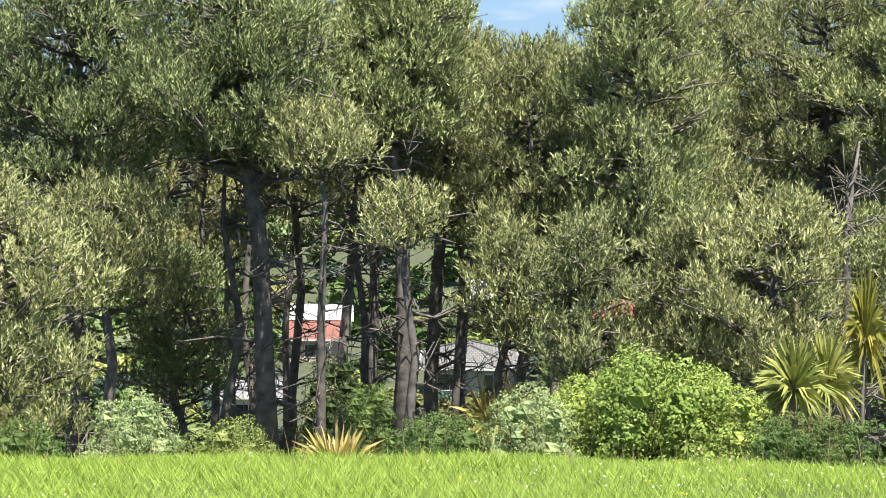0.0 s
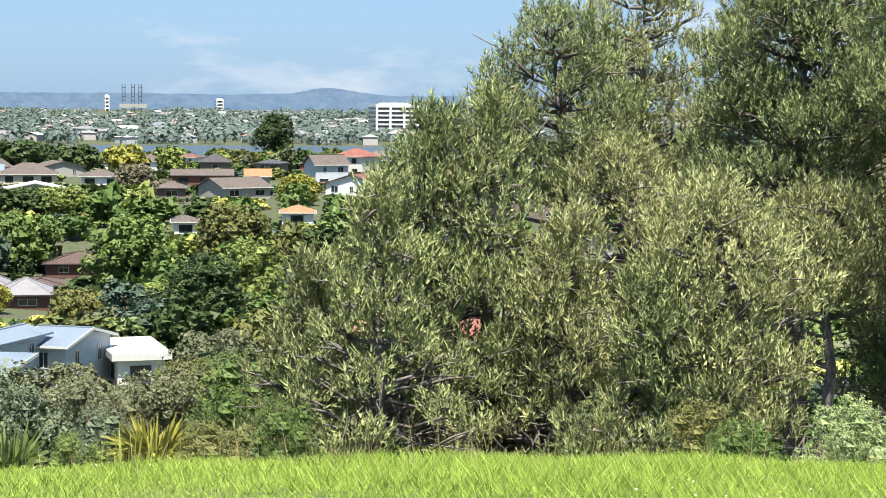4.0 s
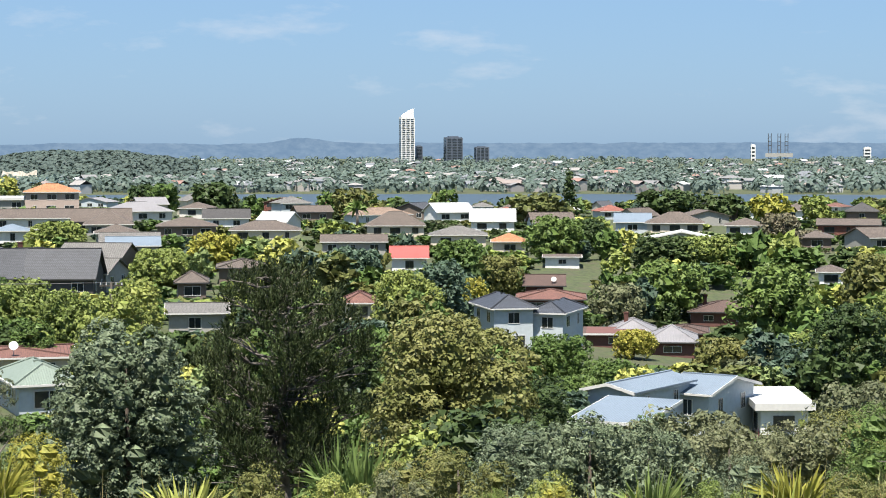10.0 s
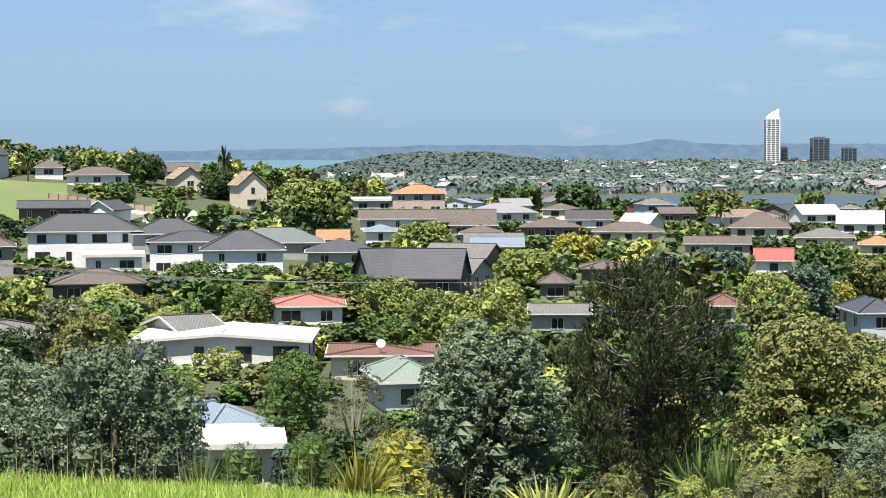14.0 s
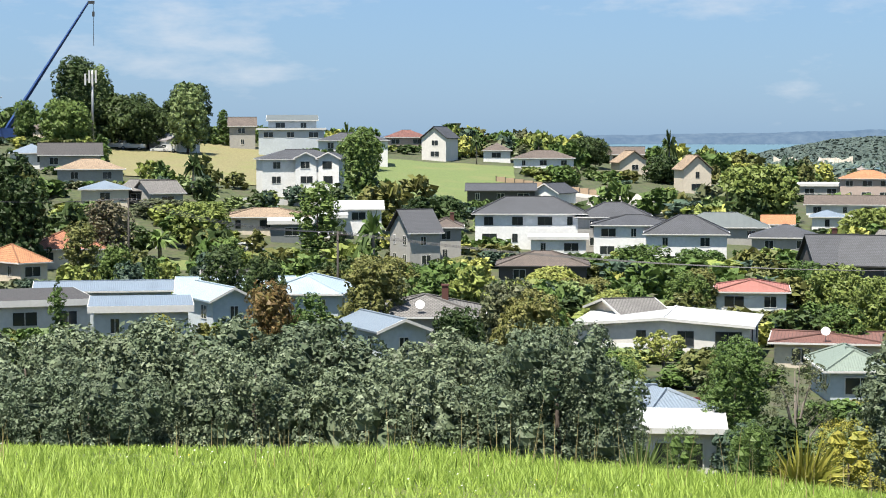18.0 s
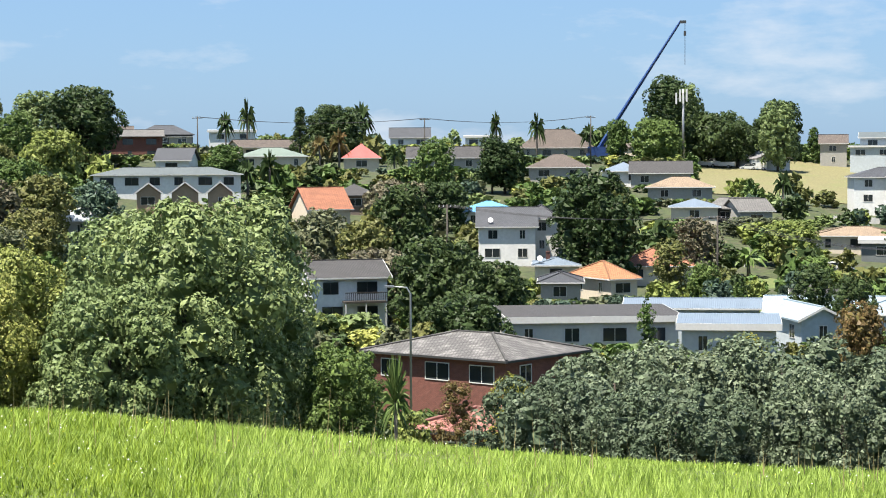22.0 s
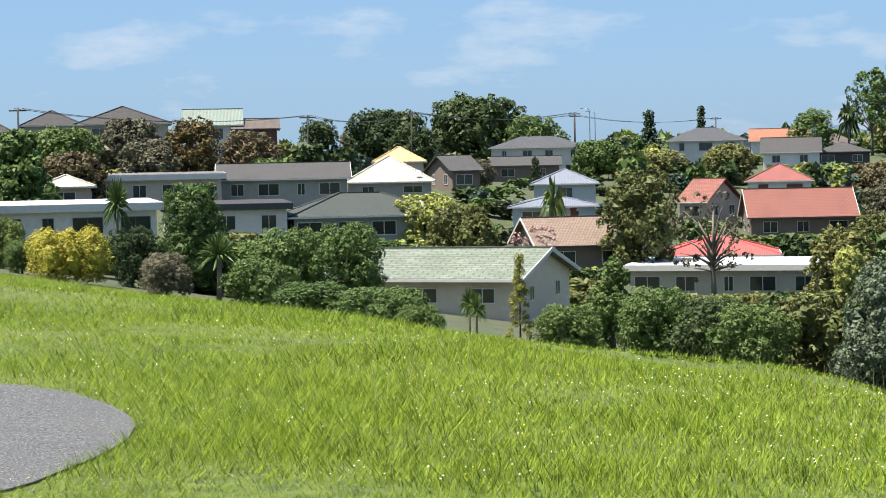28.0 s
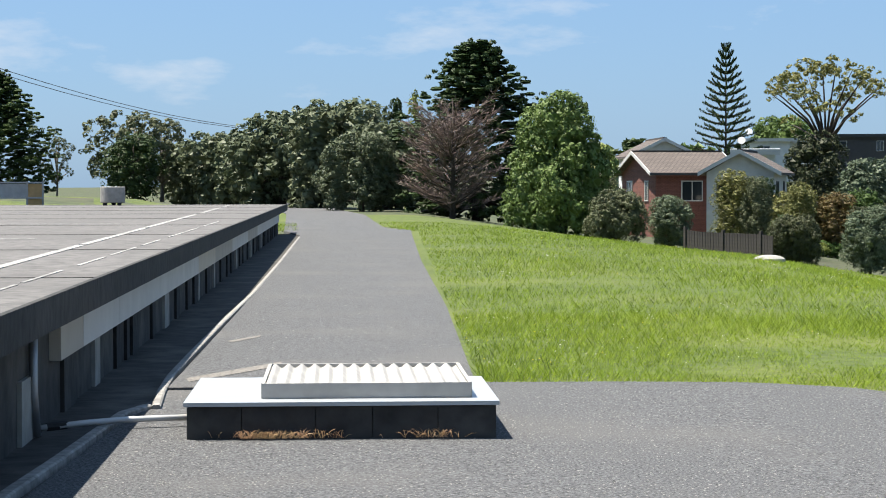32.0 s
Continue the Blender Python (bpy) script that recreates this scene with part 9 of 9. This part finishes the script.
for x0, x1, y0, y1, w_ in ((-1.22, -0.5, 15.9, 17.1, 0.14), (-1.1, -0.8, 19.7, 20.3, 0.08)):
    h0, h1 = site_height(x0, y0) + 0.079, site_height(x1, y1) + 0.079
    on_site("path_crack_seal", mesh_of("path_crack_seal", [(x0, y0, h0), (x0 + 0.05, y0 - w_ * 2, h0), (x1, y1 - w_, h1), (x1, y1 + w_ * 2, h1)], [(0, 1, 2, 3)], WORN), "pale worn streak across the asphalt path", "patch", "structure")
sx_ = np.concatenate([crng.normal(-0.45, 0.12, 140), crng.uniform(-0.6, 0.05, 90), crng.normal(0.55, 0.08, 60)])
b_ = np.stack([sx_, np.full(len(sx_), 12.17) - crng.uniform(0, 0.06, len(sx_)), np.full(len(sx_), 0.055)], 1)
STRAW = foliage("dry_straw", (0.30, 0.21, 0.10), (0.45, 0.34, 0.18), 0.2)
v_, f_ = strips(b_, b_ + crng.normal(size=b_.shape) * np.array([0.04, 0.03, 0.012]) + np.array([0, 0, 0.04]), np.full(len(b_), 0.0022), np.full(len(b_), 0.01), crng)
ob_ = on_site("dry_grass", mesh_of("dry_grass", v_, f_, STRAW), "dry brown grass tufts at the hatch base", "grass", "stuff")

px_, py_ = polar(142.4, 62.5)
tank = new("concrete_planter")
tank.matrix_basis = SITE @ Matrix.Translation((px_, py_, ZT))
part("drum", mesh_of("drum", *tube([(0, 0, 0.08), (0, 0, 0.1), (0, 0, 0.56), (0, 0, 0.58)], [0.36, 0.38, 0.38, 0.36], 24), CONCRETE), tank)
for x, y in ((-0.22, -0.15), (0.22, -0.15), (0, 0.25)):
    part("foot", mesh_of("foot", *box(x - 0.06, x + 0.06, y - 0.06, y + 0.06, 0, 0.09), BLACK), tank)
tagged(tank, "pale concrete drum standing on the reservoir roof", "drum")

fr = new("steel_frame")
fx, fy = polar(145.2, 66.5)
fr.matrix_basis = SITE @ Matrix.Translation((fx, fy, site_height(fx, fy))) @ Matrix.Rotation(radians(8), 4, "Z")
ZF = 1.95
for x in (-1.6, -0.55, 0.5, 1.0):
    part("post", mesh_of("post", *box(x - 0.03, x + 0.03, -0.03, 0.03, 0, ZF), METAL), fr)
    part("post", mesh_of("post", *box(x - 0.03, x + 0.03, 1.17, 1.23, 0, ZF), METAL), fr)
for z in (1.0, 1.45, ZF):
    for y in (0.0, 1.2):
        part("rail", mesh_of("rail", *box(-1.6, 1.0, y - 0.035, y + 0.035, z - 0.06, z - 0.01), METAL), fr)
part("board", mesh_of("board", *box(0.53, 0.97, 0.04, 0.07, 1.0, ZF - 0.08), ROOFMAT["orangeframe"]), fr, "orange-brown board panel")
part("sheet_panel", mesh_of("sheet_panel", *box(-1.57, 0.47, 0.04, 0.06, 1.45, ZF - 0.08), METAL), fr)
tagged(fr, "galvanised steel frame enclosure with a board panel", "frame")

mound = new("manhole_cover")
mound.matrix_basis = Matrix.Translation(spot(123.74, 54.0))
part("collar", mesh_of("collar", *tube([(0, 0, -0.1), (0, 0, 0.1), (0, 0, 0.17), (0, 0, 0.2)], [0.46, 0.42, 0.3, 0.12], 20), CONCRETE), mound)
tagged(mound, "pale domed concrete manhole collar in the lawn", "manhole")


STAINED = surface("dark_stained_timber", (0.06, 0.052, 0.048), 0.9, grain=8, vary=0.4)


def fence(az0, r0, az1, r1, tall, label):
    a, b = spot(az0, r0), spot(az1, r1)
    n = max(4, int((b - a).length / 0.16))
    ob = new("board_fence")
    ob.matrix_basis = Matrix.Translation(a)
    d = (b - a).normalized()
    turn = math.atan2(d.y, d.x)
    me = mesh_of("fence_board", *box(-0.07, 0.07, -0.012, 0.012, 0, tall), STAINED)
    for q in range(n):
        s = spot(az0 + (az1 - az0) * q / n, r0 + (r1 - r0) * q / n) - a
        part("fence_board", me, ob, at=Matrix.Translation(s) @ Matrix.Rotation(turn, 4, "Z"))
    for q in range(0, n, 14):
        s = spot(az0 + (az1 - az0) * q / n, r0 + (r1 - r0) * q / n) - a
        part("fence_post", mesh_of("fence_post", *box(-0.06, 0.06, -0.06, 0.06, -0.3, tall + 0.12), STAINED), ob, at=Matrix.Translation(s) @ Matrix.Rotation(turn, 4, "Z"))
    return tagged(ob, label, "fence")


fence(126.1, 84, 123.6, 80, 0.95, "dark timber board fence along the lawn")

# ---- grass ----
BLADE = foliage("grass_blades", (0.28, 0.39, 0.06), (0.55, 0.64, 0.17), 0.46, 0.5)
LAWNBLADE = foliage("lawn_blades", (0.15, 0.225, 0.018), (0.36, 0.45, 0.06), 0.38, 0.5)
WEED = foliage("lawn_weeds", (0.05, 0.085, 0.014), (0.10, 0.15, 0.03), 0.3, 0.5)
STEM = foliage("grass_stems", (0.24, 0.22, 0.09), (0.34, 0.30, 0.15), 0.3)
PETAL = islands("flower_heads", (0.75, 0.75, 0.70), (0.72, 0.55, 0.03), [(0.75, (0.72, 0.55, 0.03))])


def paved(x, y):
    q = radians(136)
    lx, ly = x * math.cos(q) + y * math.sin(q), -x * math.sin(q) + y * math.cos(q)
    on_path = (lx > -1.9) & (lx < np.interp(ly, [9, 15, 66, 68, 107, 160, 200], [1.0, 1.1, 2.6, 1.7, 1.4, -2.3, -9])) & (ly > 3) & (lx > np.interp(ly, [0, 60, 66, 107, 160, 200], [-50, -50, -1.3, -2.6, -7.1, -14]))
    slab = (lx < -1.0) & (ly < 64.5) & (ly > 0)
    az = np.degrees(np.arctan2(-x, y))
    r = np.hypot(x, y)
    ro = np.interp(az, [116.4, 116.6, 117.2, 118.2, 119.65, 121.5, 124.2, 128, 132.1, 141], [12.7, 13.3, 14.0, 14.8, 15.4, 15.8, 16.0, 15.9, 15.75, 15.7])
    ri = np.interp(az, [116.4, 116.7, 117.5, 119.65, 122, 124.5, 128, 134, 142], [12.6, 12.0, 11.35, 10.3, 9.8, 9.5, 8.5, 6.5, 4])
    return on_path | slab | ((az > 116.4) & (r > ri) & (r < ro))


def drift(x, y):
    """Smooth irregular drifts over the ground, about -1 to 1."""
    out = np.zeros(len(x))
    for s, w, a, p in ((0.5, 0.4, 0.3, 1.0), (0.9, 0.35, 1.4, 2.2), (1.7, 0.3, 2.3, 0.4), (2.6, 0.3, 0.9, 4.0), (4.1, 0.2, 2.9, 1.7)):
        out += w * np.sin((x * math.cos(a) + y * math.sin(a)) * s + p + 1.3 * np.sin((y * math.cos(a) - x * math.sin(a)) * s * 0.7 + p * 2))
    return out


def sward(name, n, az0, az1, r0, r1, tall, width, mat, label, seed, lean=0.5, power=1.0, only=-9.0):
    g = np.random.default_rng(seed)
    az = g.uniform(az0, az1, n)
    r = (g.uniform(r0 ** power, r1 ** power, n)) ** (1 / power) if power else np.exp(g.uniform(math.log(r0), math.log(r1), n))
    a = np.radians(az)
    x, y = -np.sin(a) * r, np.cos(a) * r
    keep = ~paved(x, y) & (drift(x * 1.6 + 4, y * 1.6) > only)
    az, r, x, y = az[keep], r[keep], x[keep], y[keep]
    m = len(x)
    clump = drift(x, y)
    h = g.uniform(*tall, m) * np.clip(1 + 0.7 * clump, 0.35, 1.9)
    base = np.stack([x, y, height(az, r) + 0.034], 1)
    t = g.uniform(0, 6.28, m)
    tip = base + np.stack([np.cos(t) * lean, np.sin(t) * lean, np.ones(m)], 1) * h[:, None] * np.stack([g.uniform(0.2, 1, m)] * 2 + [np.ones(m)], 1)
    wd = width * (0.6 + r / 22)
    side = np.stack([np.sin(t + 1.2), np.cos(t + 0.4), np.zeros(m)], 1) * wd[:, None]
    v, f = np.stack([base - side, base + side, tip], 1).reshape(-1, 3), np.arange(3 * m).reshape(-1, 3)
    tagged(new(name, mesh_of(name, v, f, mat)), label, "grass", kind="stuff")


sward("grass_sward", 260000, -15, 92, 8.5, 22.5, (0.045, 0.10), 0.0038, BLADE, "long bright green meadow grass", 1, 1.15)
sward("grass_lawn", 300000, 86, 140, 8.5, 82, (0.04, 0.10), 0.0052, LAWNBLADE, "bright green rough lawn grass", 2, 1.2, power=0.5)
sward("grass_lawn", 130000, 88, 140, 8.5, 24, (0.03, 0.07), 0.0042, LAWNBLADE, "short bright green lawn grass round the pad", 7, 1.2)
sward("lawn_weeds", 52000, 86, 140, 10, 75, (0.05, 0.13), 0.0052, WEED, "darker weed clumps in the lawn", 8, 1.0, power=0.5, only=0.42)
sward("lawn_weeds", 9000, -14, 88, 9, 22, (0.06, 0.12), 0.004, WEED, "darker weed clumps in the meadow", 9, 0.9, only=0.55)
sward("grass_stalks", 1300, -15, 112, 13, 22, (0.18, 0.42), 0.0025, STEM, "dry seeding grass stalks along the brow", 3, 0.25)


def flower_heads(n, az0, az1, r0, r1, seed):
    g = np.random.default_rng(seed)
    az, r = g.uniform(az0, az1, n), np.exp(g.uniform(math.log(r0), math.log(r1), n))
    a = np.radians(az)
    x, y = -np.sin(a) * r, np.cos(a) * r
    den = drift(x * 0.5 + 9, y * 0.5)
    keep = ~paved(x, y) & (den > -0.05)
    c = np.stack([x, y, height(az, r) + g.uniform(0.07, 0.12, n)], 1)[keep]
    k = len(c)
    s = (g.uniform(0.003, 0.006, k) * (0.8 + r[keep] / 25))[:, None, None]
    o = np.array([[1, 0, 0], [0, 1, 0.3], [-1, 0, 0], [0, -1, -0.3], [0, 0, 0.8]])
    v = (c[:, None] + o * s).reshape(-1, 3)
    q = np.arange(k)[:, None] * 5
    f = np.concatenate([q + np.array([[0, 1, 4]]), q + np.array([[1, 2, 4]]), q + np.array([[2, 3, 4]]), q + np.array([[3, 0, 4]])]).tolist()
    tagged(new("clover_flowers", mesh_of("clover_flowers", v, f, PETAL)), "small white and yellow lawn flowers", "flowers", kind="stuff")


flower_heads(1100, -14, 90, 9, 20, 5)
flower_heads(4200, 86, 138, 9, 70, 6)


def garden_wall(az0, r0, az1, r1, tall, label, panel, post):
    """A low rendered wall of panels between posts."""
    n = max(2, int(abs(az0 - az1) * math.pi / 180 * (r0 + r1) / 2 / 2.0))
    a = spot(az0, r0)
    ob = new("garden_wall")
    ob.matrix_basis = Matrix.Translation(a)
    for q in range(n):
        s = [spot(az0 + (az1 - az0) * (q + e) / n, r0 + (r1 - r0) * (q + e) / n) - a for e in (0, 1)]
        d = s[1] - s[0]
        at = Matrix.Translation(s[0]) @ Matrix.Rotation(math.atan2(d.y, d.x), 4, "Z")
        ln = d.xy.length
        part("panel", mesh_of("panel", *box(0.12, ln - 0.12, -0.06, 0.06, -0.4, tall), panel), ob, at=at)
        part("post", mesh_of("post", *box(-0.12, 0.12, -0.1, 0.1, -0.4, tall + 0.15), post), ob, at=at)
    return tagged(ob, label, "wall")


garden_wall(67.35, 300, 65.15, 300, 1.3, "white panelled garden wall with dark posts", WALLMAT["white"], DARKTRIM)
garden_wall(67.79, 372, 64.29, 376, 1.0, "white terrace wall below the white house", WALLMAT["offwhite"], TRIM)
garden_wall(56.12, 124, 54.53, 126, 2.2, "dark red retaining wall with posts", WALLMAT["redred"], TIMBER)
garden_wall(70.60, 290, 69.67, 330, 1.1, "dark fence with pale posts beside the drive", DARKTRIM, TRIM)
garden_wall(59.44, 425, 54.58, 410, 1.2, "long pale retaining wall below the ridge", CONCRETE, CONCRETE)
garden_wall(60.41, 455, 57.49, 440, 1.2, "timber retaining wall on the ridge slope", WALLMAT["woodwall"], TIMBER)
patch("drive_concrete", 59.60, 54.42, 412, 452, CONCRETE, "pale concrete drive on the slope", "driveway", 0.12, wob=0.25)
